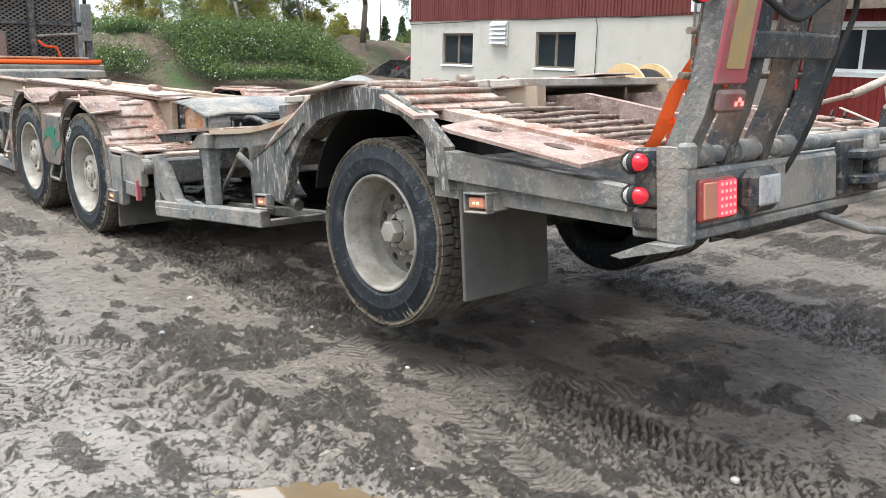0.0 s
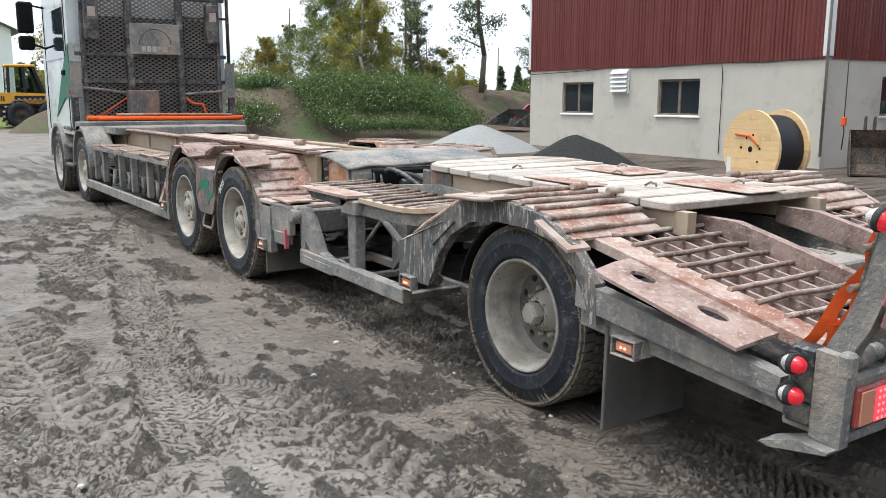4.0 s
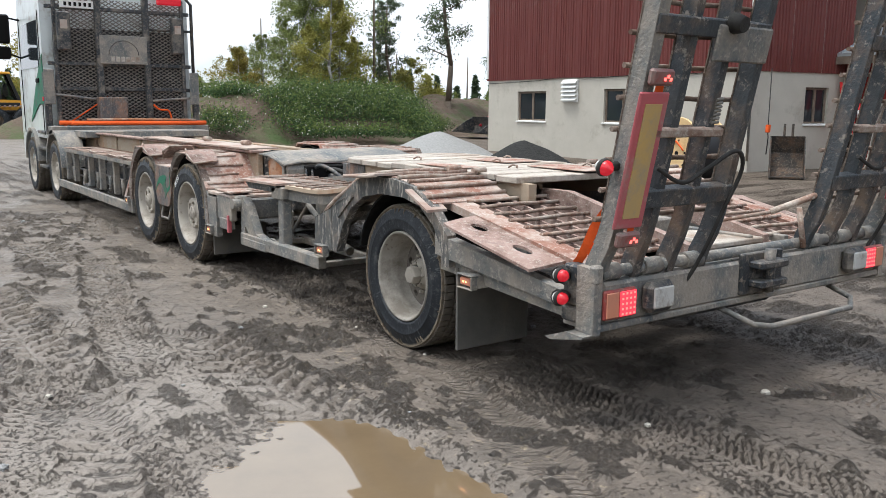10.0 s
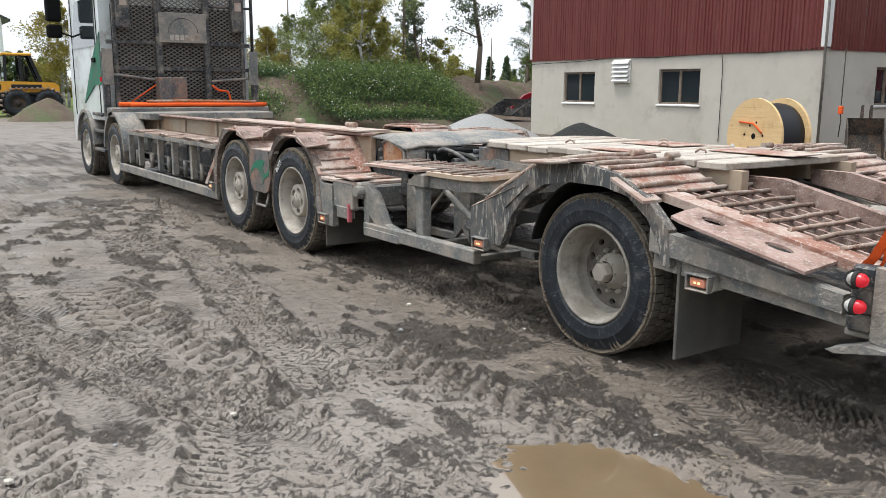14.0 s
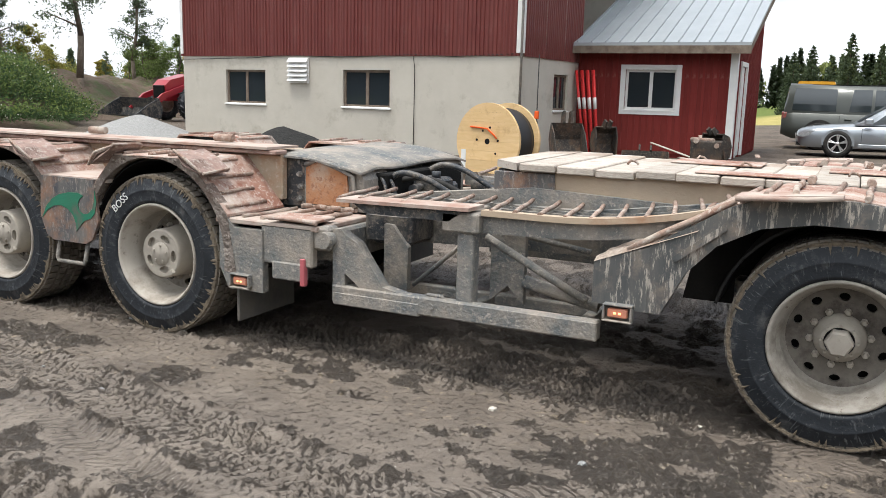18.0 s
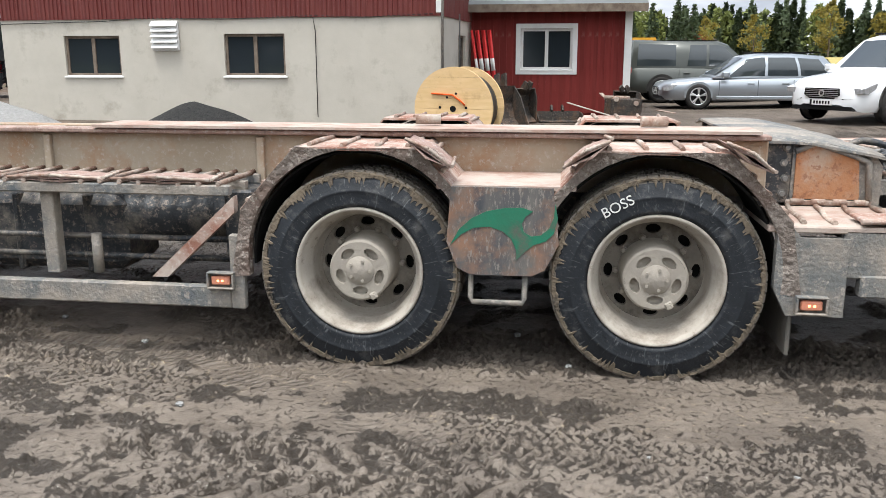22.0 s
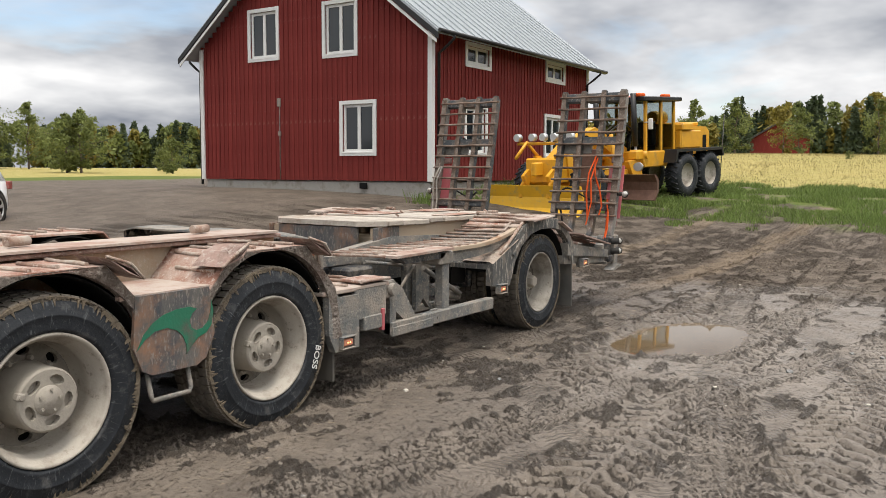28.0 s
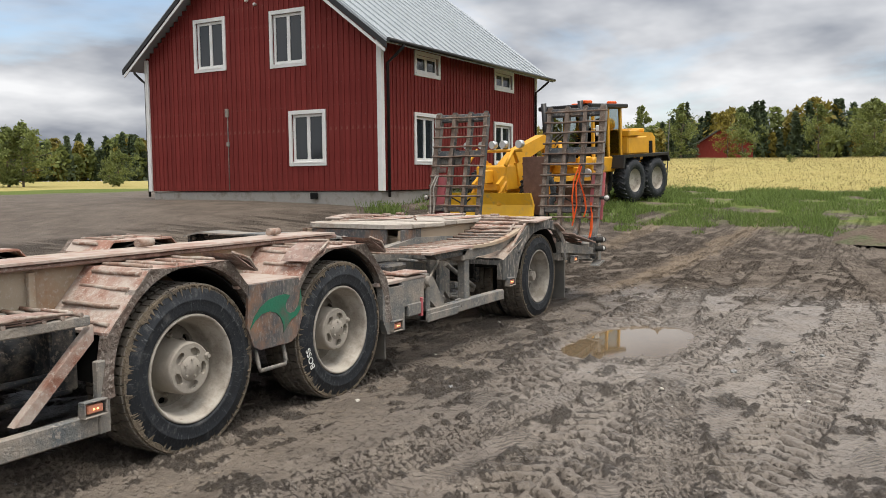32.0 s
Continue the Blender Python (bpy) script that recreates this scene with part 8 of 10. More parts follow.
def tree(name, label, kind, height, seed, material, bark, leaves=2600, leaf=0.11, spread=0.32, bare=0.25):
    """A broad-leaved tree, pine or spruce: tapered trunk with limbs, and a crown of clumped leaves with gaps."""
    g = np.random.default_rng(seed)
    rnd = random.Random(seed)
    t = thing(name, label, "tree")
    bm = B()
    r0 = height * 0.014 + 0.03
    pts = [Vector((0, 0, -0.3))]
    for i in range(1, 7):
        pts.append(Vector((rnd.uniform(-1, 1) * height * 0.008 * i, rnd.uniform(-1, 1) * height * 0.008 * i, height * i / 6 * 0.97)))
    for i, (a, b_) in enumerate(zip(pts, pts[1:])):
        rod(bm, a, b_, r0 * (1 - i / 6.5), 7, r2=r0 * (1 - (i + 1) / 6.5))
    ctr, spr = [], []
    if kind == "spruce":
        lev = int(height * 2.2)
        for i in range(lev):
            f = i / lev
            z = height * (0.06 + 0.94 * f)
            rad = height * spread * 0.75 * (1 - f) ** 0.85 * rnd.uniform(0.75, 1.1) + 0.08
            k = max(4, int(9 * (1 - f) + 3))
            for j in range(k):
                a = 2 * math.pi * (j + rnd.random()) / k
                for q in (0.35, 0.65, 0.95):
                    ctr.append((rad * q * math.cos(a), rad * q * math.sin(a), z - rad * q * 0.35)), spr.append(0.10 + 0.16 * rad)
    else:
        limbs = 16 if kind == "broad" else 24
        for i in range(limbs):
            f = bare + (1 - bare) * (i + rnd.random()) / limbs if kind != "pine" else 0.34 + 0.66 * ((i + rnd.random()) / limbs) ** 0.8
            z = height * f
            a = rnd.random() * 6.28
            prof = math.sin(math.pi * min(0.97, (f - bare) / (1 - bare) * 0.8 + 0.18)) if kind != "pine" else (1.02 - f) ** 0.6 * 0.85
            ln = height * spread * prof * rnd.uniform(0.65, 1.15)
            base = Vector((0, 0, z))
            tip = base + Vector((math.cos(a) * ln, math.sin(a) * ln, ln * rnd.uniform(0.1, 0.55)))
            rod(bm, base, tip, r0 * 0.35 * (1 - f * 0.6), 5, r2=0.012)
            for q in np.linspace(0.3, 1.05, 6):
                p = base.lerp(tip, q)
                w = ln * (0.42 if kind == "broad" else 0.36)
                ctr.append((p.x + rnd.uniform(-w, w) * 0.8, p.y + rnd.uniform(-w, w) * 0.8, p.z + rnd.uniform(-w, w) * 0.7)), spr.append(w * (rnd.uniform(0.45, 0.9) if kind == "broad" else rnd.uniform(0.5, 1.5)))
        for q in range(5):
            ctr.append((rnd.uniform(-0.3, 0.3), rnd.uniform(-0.3, 0.3), height * rnd.uniform(0.86, 1.0))), spr.append(height * 0.05)
    part("trunk", bm, bark, t)
    ctr, spr = np.array(ctr), np.array(spr)
    pick = g.integers(0, len(ctr), leaves)
    d = g.normal(size=(leaves, 3))
    d /= np.linalg.norm(d, axis=1)[:, None]
    pos = ctr[pick] + d * (spr[pick] * g.uniform(0.1, 1.15, leaves) ** 0.7)[:, None] * np.array([1, 1, 0.65 if kind == 'pine' else 0.85])
    v = cards(pos, g.uniform(0.6, 1.3, leaves) * leaf, g, 0.3, 1.0 if kind == "broad" else 1.3)
    crown = new("crown", card_mesh("crown", v, material))
    crown.parent = t
    return t


def planted(base, x, y, s=1.0, rz=0.0, z=None, first=[]):
    m = pose(x, y, gz(x, y) - 0.1 if z is None else z, 0, 0, rz) @ Matrix.Scale(s, 4)
    c = copy_thing(base, pose(x, y, gz(x, y) - 0.1 if z is None else z, 0, 0, rz))
    c.scale = (s, s, s)
    return c


def retire(base):
    for o in (*base.children_recursive, base):
        bpy.data.objects.remove(o)


pr = random.Random(5)
BIRCH = tree("birch_tree", "tall birch with thin green leaves turning yellow", "broad", 10.0, 11, M_LEAF, M_BIRCHBARK, 18000, 0.062, 0.26, 0.10)
YBIRCH = tree("birch_tree", "young birch with leaves turning autumn yellow", "broad", 6.0, 12, M_LEAFY, M_BIRCHBARK, 7000, 0.07, 0.30, 0.12)
YGBIRCH = tree("birch_tree", "dense young birch with yellow-green leaves", "broad", 8.0, 22, M_LEAFYG, M_BIRCHBARK, 16000, 0.055, 0.24, 0.04)
PINE = tree("pine_tree", "tall pine with bare trunk and open crown", "pine", 12.0, 13, M_PINE, M_BARK, 9000, 0.06, 0.22, 0.5)
SPRUCE = tree("spruce_tree", "dark green spruce standing at the field edge", "spruce", 11.0, 14, M_NEEDLE, M_BARK, 3200, 0.20, 0.30)
SPRUCE2 = tree("spruce_tree", "slim dark spruce beside the open field", "spruce", 9.0, 15, M_NEEDLE, M_BARK, 2400, 0.20, 0.24)
ROUND = tree("leafy_tree", "dense round green tree standing in the field edge", "broad", 5.0, 16, M_LEAF, M_BARK, 4200, 0.13, 0.42, 0.02)
MIXED = tree("leafy_tree", "leafy tree with green and yellowing crown", "broad", 8.0, 17, M_LEAF, M_BARK, 3600, 0.15, 0.30, 0.08)
MIXEDY = tree("leafy_tree", "leafy tree with yellowing crown", "broad", 7.0, 18, M_LEAFY, M_BARK, 3000, 0.15, 0.30, 0.08)
GBUSH = tree("leafy_tree", "bushy green sallow growing behind the bank", "broad", 5.2, 19, M_LEAFB, M_BARK, 10000, 0.062, 0.36, 0.03)
YBUSH = tree("leafy_tree", "bushy sallow turning yellow behind the bank", "broad", 5.0, 20, M_LEAFYG, M_BARK, 10000, 0.062, 0.40, 0.02)
for base, places in (
    (BIRCH, ((-32.4, 17.3, 0.86, 0), (-32.9, 17.9, 0.78, 80), (-31.8, 16.9, 0.62, 200), (-32.9, 16.2, 0.52, 30), (-33.6, 15.6, 0.45, 140), (-34.6, 15.0, 0.40, 250), (-50, 38, 0.25, 70), (-33.6, 20.4, 0.44, 120))),
    (YBIRCH, ((-31.6, 13.6, 0.62, 0), (-32.3, 14.1, 0.60, 70), (-33.5, 12.2, 0.40, 30), (-62, 12.2, 1.1, 10), (-60, 11.5, 1.15, 70), (-40, 27.0, 0.36, 10), (-42, 30, 0.32, 100))),
    (YGBIRCH, ((-29.3, 16.7, 0.78, 0), (-29.9, 17.3, 0.72, 120), (-30.4, 16.2, 0.60, 220), (-30.0, 18.1, 0.55, 60))),
    (PINE, ((-33.3, 21.9, 0.62, 0), (-34.4, 22.0, 0.54, 100), (-31.4, 24.0, 0.86, 40), (-33.5, 28.9, 0.66, 150), (-52, 44, 0.32, 60))),
    (GBUSH, ((-33.5, 29.5, 0.72, 0), (-35.0, 30.0, 0.60, 60), (-33.2, 31.4, 0.75, 130), (-35.7, 32.2, 0.72, 200), (-31.8, 33.5, 0.80, 250), (-36.5, 28.8, 0.36, 90), (-42.1, 29.8, 0.40, 20), (-34.2, 19.4, 0.50, 40), (-35.6, 26.8, 0.42, 160))),
    (YBUSH, ((-33.6, 23.2, 0.74, 0), (-34.2, 24.6, 0.60, 60), (-34.6, 25.8, 0.46, 140), (-34.9, 22.5, 0.68, 220), (-36.3, 23.9, 0.56, 20), (-31.6, 17.8, 0.62, 90), (-33.0, 15.0, 0.55, 170), (-34.5, 20.6, 0.50, 250))),
    (SPRUCE, ((-8, 92, 0.62, 0), (-4.5, 86, 0.66, 40), (-2, 80, 0.52, 70), (84, 22.5, 0.62, 20), (86, 24, 0.55, 200), (-10, 96, 0.6, 10), (1, 63, 0.45, 30))),
    (SPRUCE2, ((-6, 90, 0.6, 0), (0, 90, 0.55, 60), (2, 62, 0.5, 120), (82, 23.5, 0.6, 0), (104, 5, 0.7, 30), (-1, 60, 0.5, 70))),
    (ROUND, ((25.5, 51.1, 0.86, 0), (24.9, 51.8, 0.80, 90), (30.2, 47.6, 0.52, 60), (36.5, 56.5, 0.38, 120), (25.5, 66, 0.8, 200), (66, 3.4, 0.95, 40), (64, -1.5, 0.8, 90), (47, 7.0, 0.12, 0))),
    (MIXED, ((28, 66, 0.72, 0), (29.5, 64, 0.68, 90), (26.5, 70, 0.75, 180), (74, 20.5, 0.72, 20), (79.5, 15.8, 0.62, 110), (90, 10, 0.8, 200), (96, 6, 0.85, 50), (72, 24, 0.7, 90), (108, 3, 1.0, 0), (100, 20, 0.9, 60))),
    (MIXEDY, ((33, 88, 0.9, 0), (37, 90, 0.95, 70), (30, 86, 0.85, 150), (22, 100, 0.9, 200), (8, 96, 0.7, 20), (14, 100, 0.7, 120), (82, 17.8, 0.62, 30), (95, 2.5, 0.85, 60), (105, -4, 0.9, 10))),
):
    for k, (x, y, s, rz) in enumerate(places):
        c = planted(base, x, y, s, rz)
        tagged(c, group="trees round the yard")
    retire(base)

# the far woods: belts of spruce, pine and birch, too dense to tell apart
def belt(name, label, path_, n, seed, mats_, hmin, hmax, leaf, per):
    g = np.random.default_rng(seed)
    rows = {m.name: [] for m in mats_}
    for i in range(n):
        t = g.random()
        k = min(int(t * (len(path_) - 1)), len(path_) - 2)
        f = t * (len(path_) - 1) - k
        x = path_[k][0] * (1 - f) + path_[k + 1][0] * f + g.normal() * 4
        y = path_[k][1] * (1 - f) + path_[k + 1][1] * f + g.normal() * 4
        h = g.uniform(hmin, hmax) * (1.15 if g.random() < 0.15 else 1.0)
        m = mats_[int(g.random() ** 1.3 * len(mats_))]
        con = m in (M_NEEDLE, M_PINE)
        f_ = g.random(per) ** (0.75 if con else 0.6)
        rad = (h * 0.17 * (1 - f_) + 0.15) if con else h * 0.24 * np.sqrt(np.clip(1 - (2 * f_ - 1.0) ** 2, 0.03, 1)) * g.uniform(0.7, 1.15)
        a = g.random(per) * 2 * np.pi
        q = np.sqrt(g.random(per)) * rad * (1 + 0.25 * np.sin(a * 3 + f_ * 9))
        z0 = gz(x, y)
        pos = np.stack([x + q * np.cos(a), y + q * np.sin(a), z0 + 0.2 + f_ * h], -1)
        rows[m.name].append(cards(pos, g.uniform(0.5, 1.3, per) * leaf, g, 0.2, 1.2))
    for m in mats_:
        if rows[m.name]:
            ob = new(name, card_mesh(name, np.concatenate(rows[m.name]), m))
            tagged(ob, label, "forest", kind="stuff")


belt("far_woods", "dense far belt of spruce and birch woods", [(-70, 190), (-20, 205), (40, 200), (75, 180)], 420, 31, [M_NEEDLE, M_PINE, M_LEAF, M_NEEDLE], 6.0, 11.5, 0.55, 270)
belt("far_woods", "dense far belt of mixed woods beyond the field", [(60, 175), (110, 135), (150, 95)], 300, 32, [M_NEEDLE, M_PINE, M_LEAF, M_LEAFY], 4.0, 9.0, 0.5, 270)
belt("far_woods", "mixed autumn woods behind the stubble field", [(125, 70), (135, 40), (128, 14), (120, -14), (105, -45)], 340, 33, [M_PINE, M_NEEDLE, M_LEAF, M_LEAFY], 4.0, 9.5, 0.45, 320)
belt("far_woods", "dim woods along the edge of the yard", [(-150, -60), (-120, 0), (-110, 40), (-90, 90), (-60, 150)], 170, 34, [M_LEAF, M_PINE, M_NEEDLE, M_LEAFY], 3.0, 5.5, 0.35, 320)

belt("far_woods", "tall dim woods that close the yard to the south", [(-90, -40), (-40, -46), (10, -48), (60, -44), (100, -30)], 260, 35, [M_NEEDLE, M_LEAF, M_PINE, M_NEEDLE], 8.0, 13.0, 0.55, 220)

# earth bank behind the loader, overgrown on its face
BX, BY = np.meshgrid(np.linspace(-42, -22, 80), np.linspace(6, 40, 120))
def ridge_x(y):
    return -27.5 - 0.06 * (y - 14) - 4.6 * fade(y, 17, 21.5)


ridge = ridge_x(BY) + 0.9 * (lattice(BY / 3.0, BY * 0, 21) - 0.5)
BZ = 1.9 * np.exp(-(np.abs(BX - ridge) / 2.6) ** 2.4) * (0.8 + 0.4 * lattice(BX / 2.2, BY / 2.2, 22)) * fade(BY, 6, 10) * fade(40 - BY, 0, 5)
BZ += 0.35 * (lattice(BX / 0.7, BY / 0.7, 23) - 0.5) * fade(BZ, 0.2, 0.8) + 0.15 * (lattice(BX / 0.25, BY / 0.25, 24) - 0.5) * fade(BZ, 0.2, 0.8) - 0.15
bank = bpy.data.meshes.new("earth_bank")
bi = np.arange(80 * 120).reshape(120, 80)
bank.from_pydata(np.stack([BX, BY, BZ + base_height(BX, BY)], -1).reshape(-1, 3).tolist(), [], np.stack([bi[:-1, :-1], bi[:-1, 1:], bi[1:, 1:], bi[1:, :-1]], -1).reshape(-1, 4).tolist())
bank.materials.append(M_EARTH)
tagged(new("earth_bank", bank), "heap of brown excavated earth with stones and weeds", "earth bank", kind="structure")
g = np.random.default_rng(41)
n = 190000
sy = g.uniform(8.0, 22.0, n)
sx = ridge_x(sy) + g.uniform(-1.2, 3.9, n)
clump = lattice(sx / 1.3, sy / 1.3, 25)
keep = (clump > 0.24) & ((sy + 0.8 * lattice(sx, sy, 26) > 14.2) | (clump > 0.62))
sx, sy, clump = sx[keep], sy[keep], clump[keep]
rid = ridge_x(sy)
hz = 1.6 * np.exp(-(np.abs(sx - rid) / 2.6) ** 2.4)
pos = np.stack([sx, sy, hz + 0.1 + (clump - 0.2) * g.random(len(sx)) * 0.55 + base_height(sx, sy)], -1)
pos += np.stack([g.normal(size=len(pos)) * 0.22, g.normal(size=len(pos)) * 0.35, g.exponential(0.10, len(pos)) * (0.3 + 1.4 * lattice(pos[:, 0] / 0.35, pos[:, 1] / 0.35, 27))], -1)
sh = new("bank_shrubs", card_mesh("bank_shrubs", cards(pos, g.uniform(0.016, 0.044, len(pos)), g, 0.3), M_LEAFD))
sh2_pos = pos[g.random(len(pos)) < 0.25] + g.normal(size=(1, 3)) * 0.05 + np.array([0.05, 0, 0.12])
tagged(new("bank_weeds", card_mesh("bank_weeds", cards(sh2_pos, g.uniform(0.018, 0.045, len(sh2_pos)), g, -0.2, 1.7), M_LEAFB)), "pale green weeds standing among the shrubs", "weeds", kind="stuff")
tagged(sh, "tangled green nettles and raspberry shrubs over the bank", "shrubs", kind="stuff")
fl = pos[(g.random(len(pos)) < 0.035) & (clump > 0.5)] + np.array([0.1, -0.05, 0.08])
M_FLOWER = mat("white_flowers", (0.7, 0.7, 0.62), None, 0.7, 0, 3, 0.0)
tagged(new("wild_flowers", card_mesh("wild_flowers", cards(fl, g.uniform(0.015, 0.04, len(fl)), g, 0.3), M_FLOWER)), "white flower heads among the shrubs", "flowers", kind="stuff")

# grass verge towards the stubble
def grass_patch(name, label, n, seed, xr, yr, hmin, hmax, material, test):
    g = np.random.default_rng(seed)
    x, y = g.uniform(*xr, n), g.uniform(*yr, n)
    dens = lattice(x / 0.8, y / 0.8, seed)
    ok = test(x, y, dens)
    x, y = x[ok], y[ok]
    m = len(x)
    h = g.uniform(hmin, hmax, m) * (0.6 + 0.8 * lattice(x / 1.5, y / 1.5, seed + 1))
    z = base_height(x, y) - 0.02
    a = g.random(m) * np.pi
    w = 0.008 + 0.012 * g.random(m)
    lean = g.normal(size=(m, 2)) * 0.35 * h[:, None]
    p0 = np.stack([x - w * np.cos(a), y - w * np.sin(a), z], -1)
    p1 = np.stack([x + w * np.cos(a), y + w * np.sin(a), z], -1)
    p2 = np.stack([x + lean[:, 0] + 0.2 * w * np.cos(a), y + lean[:, 1], z + h], -1)
    p3 = np.stack([x + lean[:, 0] * 0.9 - 0.3 * w * np.cos(a), y + lean[:, 1] * 0.9, z + h * 0.98], -1)
    tagged(new(name, card_mesh(name, np.stack([p0, p1, p2, p3], 1).reshape(-1, 3), material)), label, "grass", kind="stuff")


edge_ = lambda x, y: 0.98 * x + 0.1 * y
grass_patch("verge_grass", "rough green grass along the yard edge", 130000, 51, (9.8, 24), (-8, 11.5), 0.05, 0.17, M_GRASS, lambda x, y, d: (edge_(x, y) + 3.5 * d > 13.4) & (d > 0.40))
grass_patch("stubble_straw", "dry straw-coloured stubble", 50000, 52, (21, 60), (-14, 30), 0.05, 0.13, M_DRYGRASS, lambda x, y, d: x > 22 + 2 * d)
grass_patch("verge_grass", "weeds at the foot of the house", 5000, 53, (9.0, 20.5), (11.0, 12.4), 0.08, 0.35, M_GRASS, lambda x, y, d: d > 0.45)

# ---- loose things round the yard ----
def heap(name, label, x, y, rx, ry, h, material, seed):
    bm = B()
    n, k = 40, 14
    rows = []
    for i in range(k + 1):
        f = i / k
        row = []
        for j in range(n):
            a = 2 * math.pi * j / n
            wob_ = 1 + 0.18 * (noise.noise(Vector((math.cos(a) * 1.3, math.sin(a) * 1.3, seed))))
            px, py = rx * f * wob_ * math.cos(a), ry * f * wob_ * math.sin(a)
            z = h * (1 - f ** 1.25) + 0.10 * h * noise.noise(Vector((px * 1.6, py * 1.6, seed))) * (1 - f)
            row.append(bm.verts.new((px, py, z)))
        rows.append(row)
    for p, q in zip(rows, rows[1:]):
        for j in range(n):
            bm.faces.new((p[j], q[j], q[(j + 1) % n], p[(j + 1) % n])).smooth = True
    bmesh.ops.remove_doubles(bm, verts=bm.verts[:], dist=0.001)
    return solid(name, bm, material, label, "heap", pose(x, y, gz(x, y) - 0.03))


heap("stone_mound", "heap of pale grey crushed gravel", -17.9, 14.0, 1.9, 1.5, 0.68, M_GRAVEL, 1.0)
heap("black_mound", "low heap of black gravel by the wall", -13.0, 12.9, 1.4, 1.1, 0.64, M_COAL, 2.0)
heap("earth_mound", "small heap of brown soil", -40.4, 7.0, 2.0, 1.6, 1.0, M_EARTH, 3.0)
heap("earth_mound", "heap of dark soil at the grass edge", 11.5, 0.2, 1.6, 1.3, 0.35, M_EARTH, 4.0)

# cable reel
reel = thing("cable_reel", "pale wooden cable drum wound with black cable", "cable drum", pose(-8.60, 12.75, gz(-8.6, 12.75) - 0.13, 0, 0, -12))
RR = 0.66
for y0, nm in ((0.0, "front"), (0.62, "back")):
    fl_ = new("flange")
    fl_.parent = reel
    for i in range(8):
        z0, z1 = -RR + i * RR / 4, -RR + (i + 1) * RR / 4 - 0.002
        bm = B()
        pts = []
        for k in range(7):
            z = z0 + (z1 - z0) * k / 6
            pts.append((math.sqrt(max(RR * RR - z * z, 0.0)), z))
        poly = pts + [(-x, z) for x, z in reversed(pts)]
        poly = [p for i_, p in enumerate(poly) if i_ == 0 or (p[0] - poly[i_ - 1][0]) ** 2 + (p[1] - poly[i_ - 1][1]) ** 2 > 1e-6]
        prism(bm, [(x, z + RR) for x, z in poly], y0, y0 + 0.05)
        part("board", bm, M_REEL, fl_)
bm = B()
lathe(bm, [(0.2, 0.05), (0.56, 0.05), (0.575, 0.12), (0.56, 0.2), (0.575, 0.3), (0.56, 0.4), (0.575, 0.5), (0.56, 0.62), (0.2, 0.62)], 40, "y", (0, 0, RR))
part("cable_winding", bm, M_CABLE, reel, "black cable wound on the drum")
for hx, hz, hr in ((0, 0, 0.05), (-0.22, 0.02, 0.022), (0.22, 0.02, 0.022), (0.05, 0.24, 0.02), (0.18, -0.2, 0.02), (-0.1, 0.18, 0.02)):
    bm = B()
    rod(bm, (hx, -0.004, RR + hz), (hx, 0.0, RR + hz), hr, 12)
    part("bolt_hole", bm, M_BLACK, reel)
bm = B()
pipe(bm, [(-0.36, -0.015, RR + 0.24), (0.0, -0.02, RR + 0.22), (0.14, -0.02, RR + 0.12), (0.2, -0.015, RR + 0.06)], 0.014, 6)
part("cable_end", bm, M_STRAP, reel)
bm = B()
cube(bm, -0.55, -0.45, -0.004, 0.0, 0.16, 0.5)
part("paper_label", bm, M_WHITE, reel)

# red plastic tubes leaning on the corner
for i in range(7):
    bm = B()
    rod(bm, (0, 0, 0), (-0.02, 0.05, 1.95), 0.032, 8)
    tb = solid("plastic_tube", bm, M_TUBE, "red plastic marker tube leaning on the wall", "tube", pose(-8.62 + 0.055 * i + 0.03 * (i % 2), 18.5 + 0.05 * (i % 2), gz(-8.6, 18.5), -3, -9 + i * 0.4, 0), "red tubes in the corner")
    bm = B()
    rod(bm, (-0.011, 0.027, 1.05), (-0.0135, 0.034, 1.32), 0.0335, 8)
    part("white_band", bm, M_WHITE, tb)


def bucket(name, label, x, y, w, d, h, rz, material=None, tilt=0):
    b_ = thing(name, label, "machine bucket", pose(x, y, gz(x, y), 0, 0, rz) @ pose(0, 0, 0, tilt, 0, 0))
    bm = B()
    prof = [(0, 0.02), (d * 0.45, 0.0), (d * 0.8, h * 0.2), (d, h * 0.6), (d * 0.85, h), (d * 0.80, h), (d * 0.94, h * 0.6), (d * 0.76, h * 0.24), (d * 0.45, 0.04), (0, 0.05)]
    prism(bm, prof, 0, w, "x")
    part("shell", bm, material or M_DARK, b_)
    for x0 in (-0.02, w):
        bm = B()
        prism(bm, [(0, 0.02), (d * 0.45, 0.0), (d * 0.8, h * 0.2), (d, h * 0.6), (d * 0.85, h), (d * 0.5, h * 0.75)], x0, x0 + 0.02, "x")
        part("side_plate", bm, material or M_DARK, b_)
    for i in range(2):
        bm = B()
        prism(bm, [(d * 0.7, h), (d * 1.0, h * 0.9), (d * 0.95, h * 1.25), (d * 0.75, h * 1.3)], w * (0.35 + 0.25 * i), w * (0.35 + 0.25 * i) + 0.04, "x")
        part("lug", bm, material or M_DARK, b_)
    return b_


